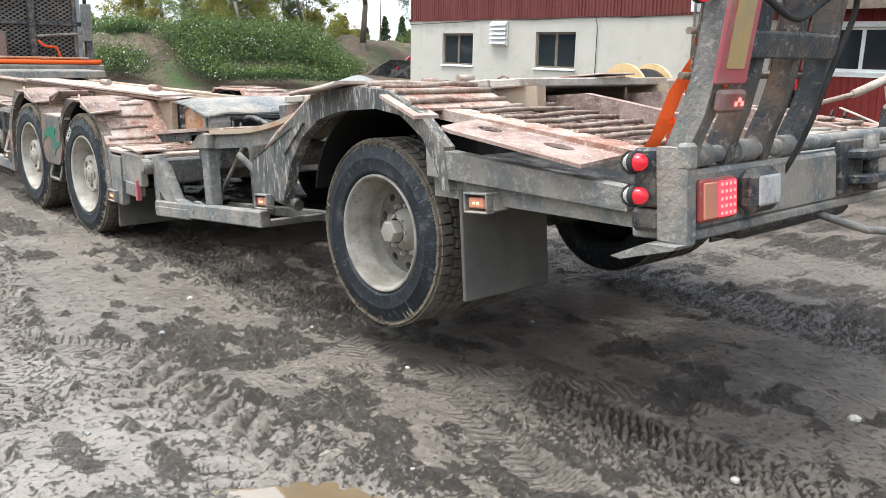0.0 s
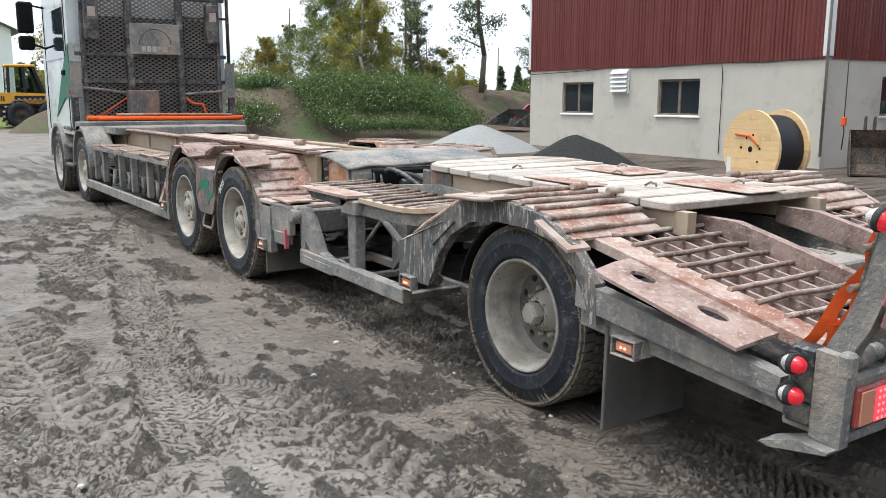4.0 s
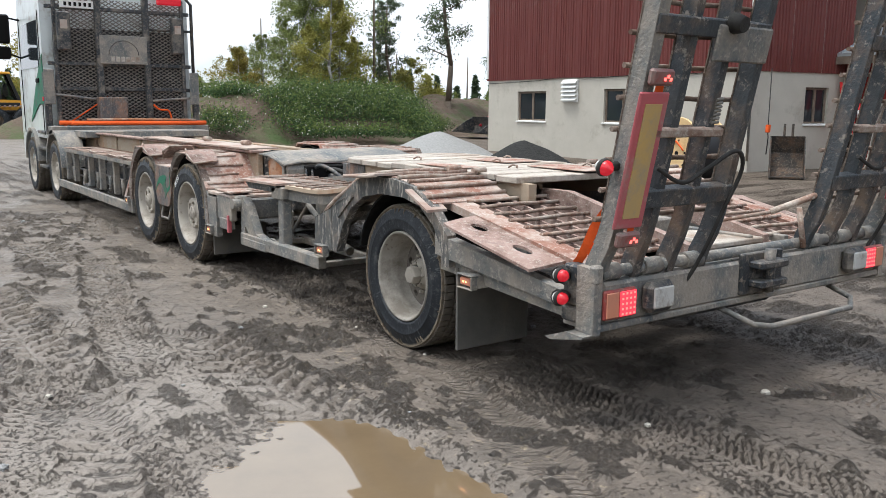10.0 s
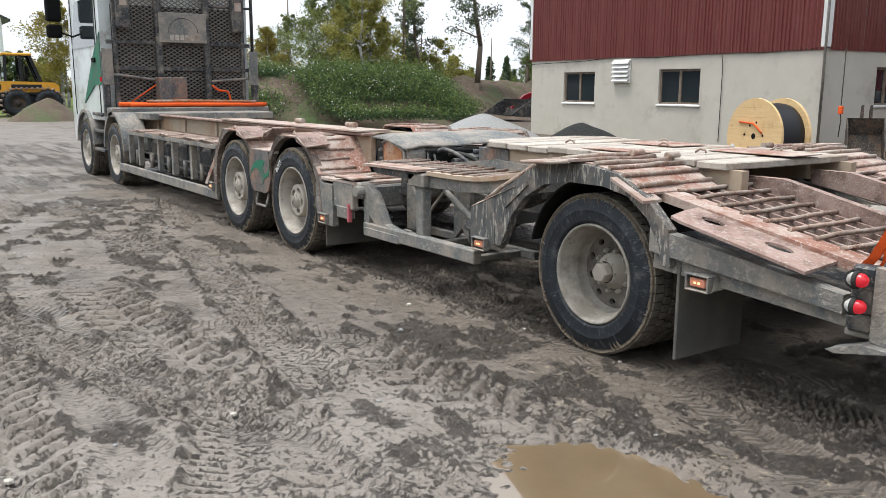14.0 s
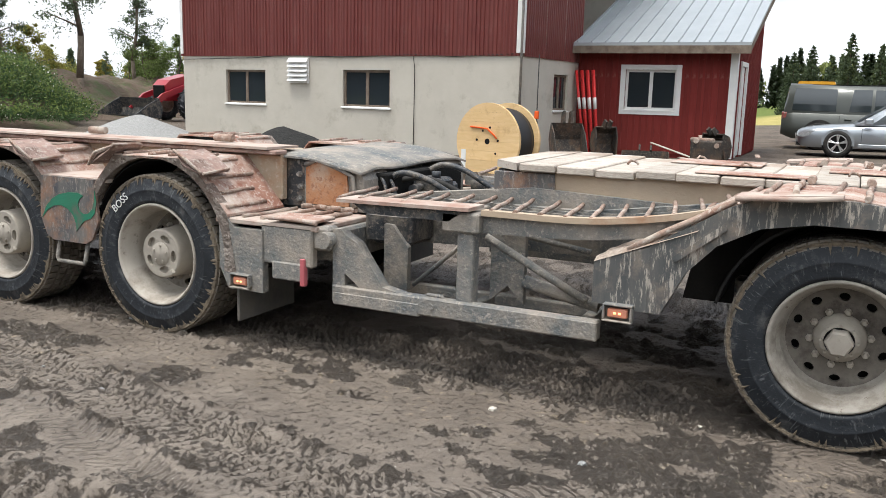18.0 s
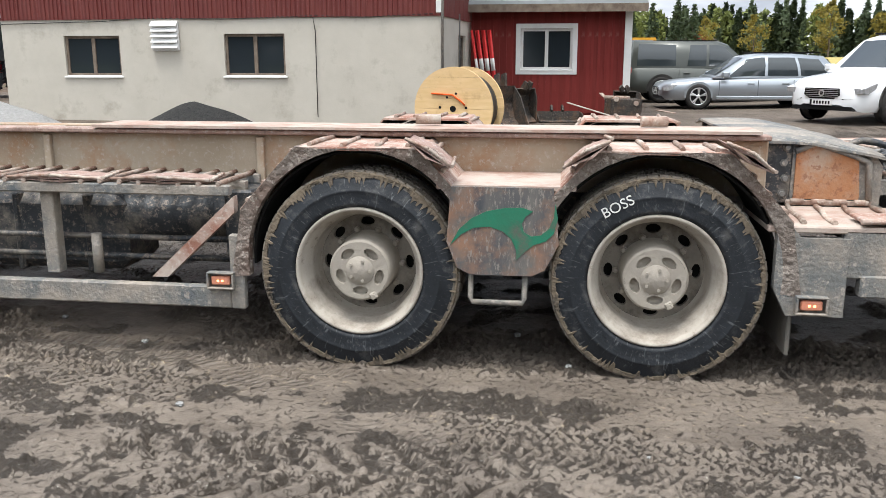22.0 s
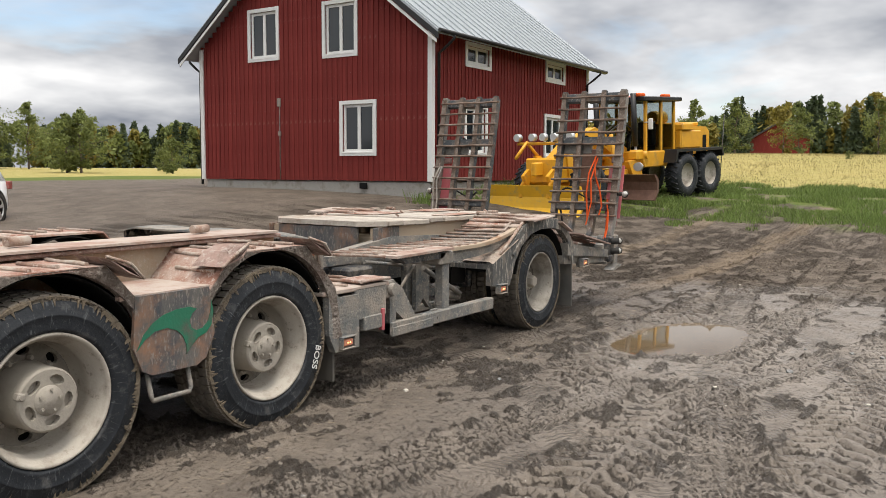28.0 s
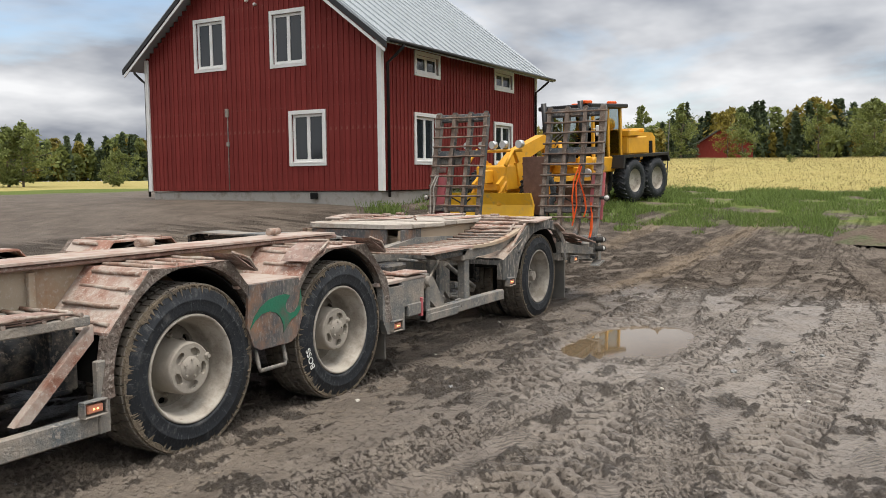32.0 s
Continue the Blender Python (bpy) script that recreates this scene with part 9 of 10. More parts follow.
bucket("excavator_bucket", "rusty black digger bucket standing by the wall", -7.95, 14.7, 0.6, 0.7, 0.8, 35, M_SCRAP)
bucket("grading_bucket", "wide dark grading bucket tipped over on the scrap", -7.3, 16.9, 0.95, 0.5, 0.45, 14, M_SCRAP, -28)
bucket("ditch_bucket", "small worn bucket tipped on its side", -7.75, 16.5, 0.45, 0.55, 0.55, 40, M_SCRAP, 35)
bucket("tilt_bucket", "narrow battered bucket leaning on the wall", -5.75, 17.7, 0.5, 0.5, 0.5, -30, M_SCRAP, 50)
for k, (x, y, rz) in enumerate(((-5.9, 16.8, 5), (-5.6, 17.1, 60))):
    cp = thing("quick_coupler", "worn steel machine coupler among the scrap", "coupler", pose(x, y, gz(x, y), 0, 0, rz))
    bm = B()
    cube(bm, 0, 0.6, 0, 0.08, 0, 0.5, 0.02), cube(bm, 0, 0.6, 0.4, 0.48, 0, 0.5, 0.02), cube(bm, 0.1, 0.5, 0.08, 0.4, 0.1, 0.2, 0.01)
    part("frame", bm, M_SCRAP, cp)
    bm = B()
    rod(bm, (0.1, -0.04, 0.5), (0.1, 0.52, 0.5), 0.05, 12), rod(bm, (0.5, -0.04, 0.42), (0.5, 0.52, 0.42), 0.05, 12)
    part("pin", bm, M_RUSTBAR, cp)
for k in range(7):
    bm = B()
    ln = pr.uniform(0.6, 1.4)
    cube(bm, 0, ln, 0, 0.09, 0, 0.02, 0.004)
    x, y = -5.3 + pr.uniform(-0.5, 0.9), 17.3 + pr.uniform(-0.6, 0.5)
    solid("scrap_board", bm, M_PLANK if k % 2 else M_RUSTBAR, "loose weathered board in the scrap pile", "board", pose(x, y, gz(x, y) + 0.03 + 0.03 * k, 0, pr.uniform(-22, 2), pr.uniform(0, 180)), "scrap pile by the annex")
rope = thing("hanging_hook", "orange hook and sling hung on the workshop wall", "hook", pose(-8.88, 15.95, 0))
bm = B()
pipe(bm, [(0, -0.02, 2.3), (0, -0.02, 1.0), (0.03, -0.04, 0.9), (0.0, -0.03, 0.55)], 0.012, 6)
part("sling", bm, M_RUBBER, rope)
bm = B()
cube(bm, -0.04, 0.04, -0.06, 0.02, 1.0, 1.16, 0.01)
part("hook_block", bm, M_STRAP, rope)


# cars
def car(label, x, y, rz, L, W, H, body, kind):
    c = thing("car", label, "car", pose(x, y, gz(x, y), 0, 0, rz))
    belt_z, hood_z = H * 0.56, H * 0.53
    wr = 0.385 if kind != "estate" else 0.325
    fa, ra = L * 0.30, -L * 0.305
    # lofted body: stations along x with half width, sill, shoulder height
    def loft(stations, mat_, name, parent, lab=""):
        bm = B()
        rows = []
        for (sx_, pts) in stations:
            rows.append([bm.verts.new((sx_, py, pz)) for py, pz in pts])
        for p, q in zip(rows, rows[1:]):
            k = len(p)
            for i in range(k - 1):
                f = bm.faces.new((p[i], p[i + 1], q[i + 1], q[i]))
                f.smooth = True
        bm.faces.new(rows[0][::-1]), bm.faces.new(rows[-1])
        return part(name, bm, mat_, parent, lab)

    def sec(hw, zb, zm, zt, crown=0.0, top=0.86):
        pts = [(-hw * 0.9, zb), (-hw, zb + 0.12), (-hw, zm), (-hw * 0.97, zt - 0.06), (-hw * top, zt), (-hw * 0.4, zt + crown), (hw * 0.4, zt + crown), (hw * top, zt), (hw * 0.97, zt - 0.06), (hw, zm), (hw, zb + 0.12), (hw * 0.9, zb)]
        return pts
    hw = W / 2
    st = [(L / 2 + 0.02, sec(hw * 0.50, 0.36, 0.46, hood_z * 0.70, 0.01)), (L / 2 - 0.02, sec(hw * 0.72, 0.28, 0.48, hood_z * 0.79, 0.015)), (L / 2 - 0.10, sec(hw * 0.85, 0.24, 0.5, hood_z * 0.85, 0.02)), (L / 2 - 0.24, sec(hw * 0.94, 0.22, 0.53, hood_z * 0.895, 0.025)), (L / 2 - 0.45, sec(hw * 0.985, 0.22, 0.57, hood_z * 0.935, 0.03)), (L * 0.34, sec(hw, 0.22, 0.6, hood_z * 0.97, 0.035)),
          (L * 0.24, sec(hw, 0.22, 0.6, hood_z * 1.02, 0.03)), (L * 0.05, sec(hw, 0.22, 0.6, belt_z)), (-L * 0.12, sec(hw, 0.22, 0.6, belt_z * 1.015)), (-L * 0.25, sec(hw * 0.995, 0.22, 0.6, belt_z * 1.03)), (-L * 0.38, sec(hw * 0.97, 0.24, 0.6, belt_z * 1.05)), (-L * 0.45, sec(hw * 0.93, 0.27, 0.6, belt_z * 1.05)), (-L / 2 + 0.06, sec(hw * 0.87, 0.31, 0.6, belt_z * 1.04)), (-L / 2, sec(hw * 0.74, 0.36, 0.6, belt_z * 1.0))]
    if kind == "pickup":
        st[8:] = [(-L * 0.12, sec(hw, 0.25, 0.6, belt_z * 1.04)), (-L * 0.44, sec(hw, 0.28, 0.6, belt_z * 1.05)), (-L / 2, sec(hw * 0.97, 0.4, 0.6, belt_z * 1.04))]
    bd = loft(st, body, "body", c)
    gw = hw * 0.93
    def gsec(z, w_):
        return [(-w_ * 1.03, belt_z - 0.02), (-w_, belt_z + (z - belt_z) * 0.5), (-w_ * 0.82, z - 0.05), (-w_ * 0.64, z), (w_ * 0.64, z), (w_ * 0.82, z - 0.05), (w_, belt_z + (z - belt_z) * 0.5), (w_ * 1.03, belt_z - 0.02)]
    if kind == "pickup":
        gs = [(L * 0.20, gsec(belt_z + 0.02, gw)), (L * 0.06, gsec(H * 0.95, gw)), (L * 0.0, gsec(H, gw)), (-L * 0.18, gsec(H, gw)), (-L * 0.47, gsec(H * 1.02, gw)), (-L * 0.495, gsec(belt_z + 0.05, gw))]
    else:
        gs = [(L * 0.225, gsec(belt_z + 0.02, gw)), (L * 0.045, gsec(H * 0.945, gw * 0.97)), (-L * 0.03, gsec(H * 0.985, gw * 0.965)), (-L * 0.20, gsec(H * 0.985, gw * 0.96)), (-L * 0.38, gsec(H * 0.94, gw * 0.93)), (-L * 0.478, gsec(belt_z * 1.06, gw * 0.90))]
    loft(gs, body, "greenhouse", c)
    stx = [q[0] for q in gs]

    def skin(x_, f, s_):
        """A point on the side of the greenhouse, f from the belt line to the roof edge."""
        k = max(i for i in range(len(stx) - 1) if stx[i] >= x_ - 1e-6)
        t_ = (stx[k] - x_) / (stx[k] - stx[k + 1])
        col = [Vector((x_, *gs[k][1][i])).lerp(Vector((x_, *gs[k + 1][1][i])), t_) for i in range(3)]
        v = col[0].lerp(col[1], f * 2) if f < 0.5 else col[1].lerp(col[2], f * 2 - 1)
        return Vector((x_, (v.y - 0.008) * -s_, v.z))

    def pane(quad, s_, name="side_window"):
        bm = B()
        (xa, xb, xc_, xd) = quad
        grid_ = []
        for i in range(5):
            f = 0.10 + 0.80 * i / 4
            x0, x1 = xa + (xb - xa) * i / 4, xd + (xc_ - xd) * i / 4
            grid_.append([bm.verts.new(skin(x0 + (x1 - x0) * j / 5, f, s_)) for j in range(6)])
        for p, q in zip(grid_, grid_[1:]):
            for i in range(5):
                bm.faces.new((p[i], p[i + 1], q[i + 1], q[i])).smooth = True
        part(name, bm, M_CARGLASS, c)

    def screen(k, t0, t1, name):
        bm = B()
        rows = []
        for t_ in (t0, (t0 + t1) / 2, t1):
            rows.append([])
            for f in (-0.9, -0.45, 0.0, 0.45, 0.9):
                y_ = f * gw * (0.86 - 0.10 * t_ if k == 0 else 0.8)
                z_ = gs[k][1][4][1] * (1 - t_) + gs[k + 1][1][4][1] * t_
                rows[-1].append(bm.verts.new((stx[k] * (1 - t_) + stx[k + 1] * t_ + (0.014 if k == 0 else -0.014), y_, z_ + 0.008 - 0.02 * abs(f))))
        for p, q in zip(rows, rows[1:]):
            for i in range(4):
                bm.faces.new((p[i], p[i + 1], q[i + 1], q[i])).smooth = True
        part(name, bm, M_CARGLASS, c)
    screen(0, 0.10, 0.93, "windscreen")
    screen(len(gs) - 2, 0.12, 0.8, "rear_window")
    for s_ in (-1, 1):
        if kind == "pickup":
            pane((L * 0.155, L * 0.05, -L * 0.045, -L * 0.045), s_), pane((-L * 0.06, -L * 0.06, -L * 0.15, -L * 0.165), s_), pane((-L * 0.23, -L * 0.23, -L * 0.44, -L * 0.45), s_)
        else:
            pane((L * 0.155, L * 0.045, -L * 0.055, -L * 0.055), s_), pane((-L * 0.07, -L * 0.07, -L * 0.215, -L * 0.235), s_), pane((-L * 0.25, -L * 0.23, -L * 0.345, -L * 0.40), s_, "quarter_window")
    for s_ in (-1, 1):
        for xs in (L * 0.19, -L * 0.02, -L * 0.21):
            bm = B()
            cube(bm, xs - 0.004, xs + 0.004, s_ * hw * 0.995 - 0.006, s_ * hw * 0.995 + 0.006, 0.35, belt_z - 0.06)
            part("door_seam", bm, M_BLACK, c)
        for xs in (0.0, -L * 0.185):
            bm = B()
            cube(bm, xs - 0.0, xs + 0.18, s_ * hw - 0.02, s_ * hw + 0.025, belt_z - 0.17, belt_z - 0.13, 0.01)
            part("door_handle", bm, body, c)
        bm = B()
        cube(bm, L * 0.145, L * 0.185, s_ * (hw + 0.01) - 0.0 if s_ > 0 else -hw - 0.2, hw + 0.2 if s_ > 0 else -hw - 0.01, belt_z + 0.0, belt_z + 0.15, 0.03)
        part("mirror", bm, body, c)
        bm = B()
        cube(bm, ra + 0.45, fa - 0.45, s_ * hw - 0.03, s_ * hw + 0.015, 0.24, 0.34, 0.02)
        part("sill", bm, M_RUBBER if kind != "estate" else body, c)
        bm = B()
        prism(bm, [(L / 2 - 0.04, hood_z * 0.62), (L / 2 - 0.16, hood_z * 0.61), (L / 2 - 0.46, hood_z * 0.76), (L / 2 - 0.44, hood_z * 0.84), (L / 2 - 0.16, hood_z * 0.765), (L / 2 - 0.03, hood_z * 0.72)], s_ * hw * 0.50, s_ * hw * 0.955)
        part("headlight", bm, M_HEADLIGHT, c)
        bm = B()
        cube(bm, -L / 2 - 0.005, -L / 2 + 0.14, s_ * hw * 0.75 if s_ > 0 else -hw * 0.96, hw * 0.96 if s_ > 0 else -hw * 0.75, belt_z * 0.82, belt_z * 1.02, 0.02)
        part("tail_light", bm, M_REDPLASTIC, c)
        bm = B()
        cube(bm, -L * 0.36, -L * 0.0, s_ * hw * 0.62 - 0.012, s_ * hw * 0.62 + 0.012, H - 0.02, H + 0.02, 0.008)
        part("roof_rail", bm, M_BLACK, c)
        for xa in (fa, ra):
            bm = B()
            ring_plate(bm, xa, wr, wr * 0.98, wr * 1.16, -8, 188, s_ * hw - 0.02, s_ * hw + 0.008, 20)
            part("wheel_arch", bm, M_RUBBER if kind != "estate" else body, c)
            # flat black disc stands for the shaded hollow round the wheel
            bm = B()
            lathe(bm, [(0.0, 0), (wr * 1.1, 0)], 24, "y", (xa, s_ * (hw + 0.003), wr))
            part("wheel_well", bm, M_BLACK, c)
            wv = new("wheel")
            wv.parent = c
            wv.matrix_basis = pose(xa, s_ * (hw + 0.02), wr, 0, 0, 0 if s_ < 0 else 180)
            bm = B()
            lathe(bm, [(wr * 0.68, 0.01), (wr * 0.74, -0.008), (wr * 0.95, -0.004), (wr, 0.03), (wr, 0.2)], 32)
            part("tyre", bm, M_RUBBER, wv)
            bm = B()
            lathe(bm, [(wr * 0.70, 0.012), (wr * 0.69, -0.002), (wr * 0.63, 0.0), (wr * 0.61, 0.05)], 32)
            for k_ in range(5):
                a = 2 * math.pi * k_ / 5 + 0.3
                for da in (-0.12, 0.12):
                    rod(bm, (0.05 * math.cos(a), 0.012, 0.05 * math.sin(a)), (wr * 0.65 * math.cos(a + da), 0.012, wr * 0.65 * math.sin(a + da)), 0.018, 5)
            lathe(bm, [(0.0, -0.004), (0.05, 0.0), (0.055, 0.03)], 12)
            part("rim", bm, M_CHROME, wv)
            bm = B()
            lathe(bm, [(0.0, 0.06), (wr * 0.66, 0.06)], 24)
            part("brake_shadow", bm, M_BLACK, wv)
    bm = B()
    prism(bm, [(-hw * 0.30, hood_z * 0.50), (hw * 0.30, hood_z * 0.50), (hw * 0.44, hood_z * 0.58), (hw * 0.42, hood_z * 0.72), (-hw * 0.42, hood_z * 0.72), (-hw * 0.44, hood_z * 0.58)], L / 2 - 0.12, L / 2 + 0.026, "x")
    gr = part("grille", bm, M_BLACK, c)
    for k_ in range(5):
        bm = B()
        cube(bm, L / 2 + 0.022, L / 2 + 0.034, -hw * 0.40, hw * 0.40, hood_z * (0.535 + 0.038 * k_), hood_z * (0.545 + 0.038 * k_))
        part("grille_slat", bm, M_CHROME, gr)
    bm = B()
    lathe(bm, [(0.04, 0.0), (0.052, 0.01), (0.066, 0.0)], 20, "x", (L / 2 + 0.036, 0, hood_z * 0.62))
    part("badge", bm, M_CHROME, gr)
    bm = B()
    prism(bm, [(-hw * 0.78, 0.25), (hw * 0.78, 0.25), (hw * 0.70, 0.33), (-hw * 0.70, 0.33)], L / 2 - 0.16, L / 2 + 0.012, "x")
    part("lower_grille", bm, M_BLACK, c)
    bm = B()
    cube(bm, L / 2 + 0.024, L / 2 + 0.036, -0.26, 0.26, 0.345, 0.455, 0.003)
    pl_ = part("number_plate", bm, M_WHITE, c)
    bm = B()
    cube(bm, L / 2 + 0.036, L / 2 + 0.038, -0.258, -0.21, 0.348, 0.452)
    for k_ in range(6):
        cube(bm, L / 2 + 0.036, L / 2 + 0.038, -0.17 + k_ * 0.068, -0.13 + k_ * 0.068, 0.37, 0.43)
    part("plate_bars", bm, M_BLACK, pl_)
    return c


car("white sport utility car parked on the gravel", 0.10, 18.6, 180 + 36, 4.5, 1.89, 1.78, M_CARWHITE, "suv")
car("silver-blue estate car parked beside the annex", -2.0, 23.3, 180 + 3, 4.7, 1.80, 1.44, M_CARSILVER, "estate")
car("dark grey-green pickup with a hard canopy", -2.4, 26.6, 2, 5.2, 1.84, 1.80, M_CARGREEN, "pickup")
bm = B()
prism(bm, [(0, 0.3), (1.4, 0.3), (1.4, 1.5), (1.2, 1.98), (0.15, 1.98), (0, 1.7)], 0, 0.9)
solid("machine_hood", bm, M_YELLOW, "yellow machine part standing behind the parked cars", "machine", pose(-5.0, 29.6, gz(-5.0, 29.6)))


def machine_wheel(parent, x, y, z, r, w, rim_mat, lug=24, name="wheel"):
    o = new(name)
    o.parent = parent
    o.matrix_basis = pose(x, y, z)
    bm = B()
    lathe(bm, [(r * 0.52, -w / 2 + 0.02), (r * 0.62, -w / 2 - 0.02), (r * 0.86, -w / 2 - 0.01), (r * 0.95, -w / 2 + 0.05), (r * 0.955, w / 2 - 0.05), (r * 0.86, w / 2 + 0.01), (r * 0.62, w / 2 + 0.02), (r * 0.52, w / 2 - 0.02)], 36)
    for i in range(lug):
        a = 2 * math.pi * i / lug
        for s_ in (-1, 1):
            b_ = a + (0.5 if s_ > 0 else 0) * 2 * math.pi / lug
            rod(bm, (r * 0.96 * math.cos(b_), s_ * w * 0.48, r * 0.96 * math.sin(b_)), (r * 0.965 * math.cos(b_ + 0.14), s_ * 0.02, r * 0.965 * math.sin(b_ + 0.14)), r * 0.042, 4)
    part("tyre", bm, M_TYRE, o)
    bm = B()
    lathe(bm, [(r * 0.53, -w / 2 + 0.02), (r * 0.50, -w / 2 + 0.05), (r * 0.44, -w / 2 + 0.14), (r * 0.2, -w / 2 + 0.12), (r * 0.16, -w / 2 + 0.04), (0, -w / 2 + 0.04)], 28)
    lathe(bm, [(r * 0.53, w / 2 - 0.02), (r * 0.44, w / 2 - 0.14), (0, w / 2 - 0.1)], 28)
    part("rim", bm, rim_mat, o)
    return o


# road grader beside the farmhouse: x points to its front blade
GR = pose(16.6, 8.0, gz(16.6, 8.0) - 0.02, 0, 0, 168) @ pose(0, 0, 0, 0, 2.9, 0)
gr = thing("road_grader", "yellow road grader with front blade parked by the farmhouse", "grader", GR)
for s_ in (-1.0, 1.0):
    for xx in (-0.68, 0.68):
        machine_wheel(gr, xx, s_ * 0.95, 0.66, 0.66, 0.42, M_RIM)
    machine_wheel(gr, 5.0, s_ * 0.9, 0.62, 0.62, 0.36, M_YELLOW)
    bm = B()
    prism(bm, [(-1.45, 1.15), (-1.35, 1.42), (1.35, 1.42), (1.45, 1.05), (1.36, 1.05), (1.27, 1.34), (-1.28, 1.34), (-1.37, 1.15)], s_ * 0.95 - 0.24, s_ * 0.95 + 0.24)
    part("rear_mudguard", bm, M_BLACKMETAL, gr)
bm = B()
prism(bm, [(-1.7, 1.0), (-1.7, 1.9), (-1.5, 2.05), (0.6, 2.15), (0.6, 1.0)], -0.55, 0.55)
part("engine_hood", bm, M_YELLOW, gr)
bm = B()
rod(bm, (-0.1, -0.15, 2.35), (0.5, -0.15, 2.35), 0.2, 14), cube(bm, -1.3, -0.5, -0.4, 0.4, 2.08, 2.2, 0.03)
part("air_cleaner", bm, M_YELLOW, gr)
for xx in (-1.5, -1.1, -0.7, -0.3):
    for yy in (-0.56, 0.552):
        bm = B()
        cube(bm, xx, xx + 0.22, yy, yy + 0.008, 1.2, 1.8)
        part("hood_louvre", bm, M_BLACK, gr)
cabg = new("cab")
cabg.parent = gr
cabg["label"] = "yellow and black cab with amber beacons"
for xx in (0.75, 1.45, 2.25):
    for yy in (-0.78, 0.70):
        bm = B()
        cube(bm, xx, xx + 0.09, yy, yy + 0.08, 1.1, 3.2, 0.01)
        part("cab_post", bm, M_YELLOW, cabg)
bm = B()
cube(bm, 0.6, 2.6, -0.92, 0.92, 3.2, 3.36, 0.03)
part("cab_roof", bm, M_BLACKMETAL, cabg)
bm = B()
cube(bm, 0.80, 2.30, -0.745, -0.735, 1.4, 3.2), cube(bm, 0.80, 2.30, 0.735, 0.745, 1.4, 3.2), cube(bm, 2.28, 2.29, -0.72, 0.72, 1.5, 3.2), cube(bm, 0.79, 0.80, -0.72, 0.72, 1.5, 3.2)
part("cab_glass", bm, M_CLEAR, cabg)
bm = B()
cube(bm, 0.7, 2.45, -0.8, 0.8, 0.95, 1.4, 0.03)
part("cab_floor", bm, M_YELLOW, cabg)
for xx, yy in ((1.0, -0.6), (0.8, 0.5), (2.3, 0.6)):
    bm = B()
    cube(bm, xx, xx + 0.35, yy, yy + 0.16, 3.36, 3.48, 0.03)
    part("beacon", bm, M_STRAP, cabg)
bm = B()
prism(bm, [(2.3, 1.15), (2.3, 1.5), (3.6, 2.1), (4.8, 1.75), (5.6, 1.2), (5.6, 0.85), (4.7, 1.35), (3.6, 1.75), (2.6, 1.15)], -0.14, 0.14)
part("gooseneck_beam", bm, M_YELLOW, gr)
bm = B()
cube(bm, 4.85, 5.2, -0.8, 0.8, 0.55, 0.75, 0.03), cube(bm, 5.2, 5.8, -0.5, 0.5, 0.7, 1.35, 0.04), prism(bm, [(4.9, 0.75), (5.2, 1.4), (5.4, 1.4), (5.3, 0.75)], -0.55, -0.45), prism(bm, [(4.9, 0.75), (5.2, 1.4), (5.4, 1.4), (5.3, 0.75)], 0.45, 0.55)
part("front_axle", bm, M_YELLOW, gr)
bm = B()
for yy in (-0.5, 0.5):
    pipe(bm, [(5.3, yy, 1.4), (5.6, yy * 1.2, 1.75), (6.0, yy * 1.3, 1.35)], 0.05, 8)
rod(bm, (5.6, -0.9, 1.72), (5.6, 0.9, 1.72), 0.04, 8)
part("lamp_bar", bm, M_YELLOW, gr)
for yy in (-0.85, -0.35, 0.0, 0.35, 0.85):
    bm = B()
    rod(bm, (5.58, yy, 1.88), (5.72, yy, 1.88), 0.10, 14)
    wk = part("work_lamp", bm, M_CHROME, gr)
bm = B()
prism(bm, [(6.25, -0.10), (6.05, 0.1), (6.0, 0.38), (6.12, 0.68), (6.18, 0.68), (6.07, 0.38), (6.12, 0.12), (6.30, -0.09)], -1.5, 1.5)
part("front_blade", bm, M_BLADE, gr, "clean yellow front blade")
for yy in (-0.45, 0.45):
    bm = B()
    cube(bm, 5.5, 6.1, yy - 0.06, yy + 0.06, 0.35, 0.5, 0.02)
    part("blade_arm", bm, M_YELLOW, gr)
    bm = B()
    rod(bm, (5.6, yy, 1.1), (6.05, yy, 0.62), 0.05, 8)
    part("blade_ram", bm, M_YELLOW, gr)
bm = B()
prism(bm, [(3.1, 0.1), (2.95, 0.35), (2.95, 0.65), (3.08, 0.8), (3.14, 0.8), (3.02, 0.6), (3.02, 0.38), (3.16, 0.12)], -1.6, 1.6)
part("grading_blade", bm, M_BROWNBLADE, gr, "scraped brown grading blade under the frame")
bm = B()
cube(bm, 5.72, 5.77, 1.0, 1.75, 0.12, 1.55, 0.01)
part("side_wing_plate", bm, M_BROWNBLADE, gr, "tall brown wing plate folded beside the cab")
bm = B()
for yy in (-0.3, 0.3):
    rod(bm, (3.2, yy, 1.9), (3.0, yy, 0.7), 0.05, 8)
lathe(bm, [(0.42, 0.80), (0.62, 0.80), (0.62, 0.92), (0.42, 0.92), (0.42, 0.80)], 28, "z", (3.1, 0, 0), smooth=False)
part("blade_circle", bm, M_YELLOW, gr)
bm = B()
rod(bm, (-1.75, 0.9, 0.4), (-1.9, 0.95, 2.4), 0.015, 6), cube(bm, -2.1, -1.7, -0.6, 0.6, 0.3, 0.7, 0.05)
part("rear_ripper", bm, M_DARK, gr)
bm = B()
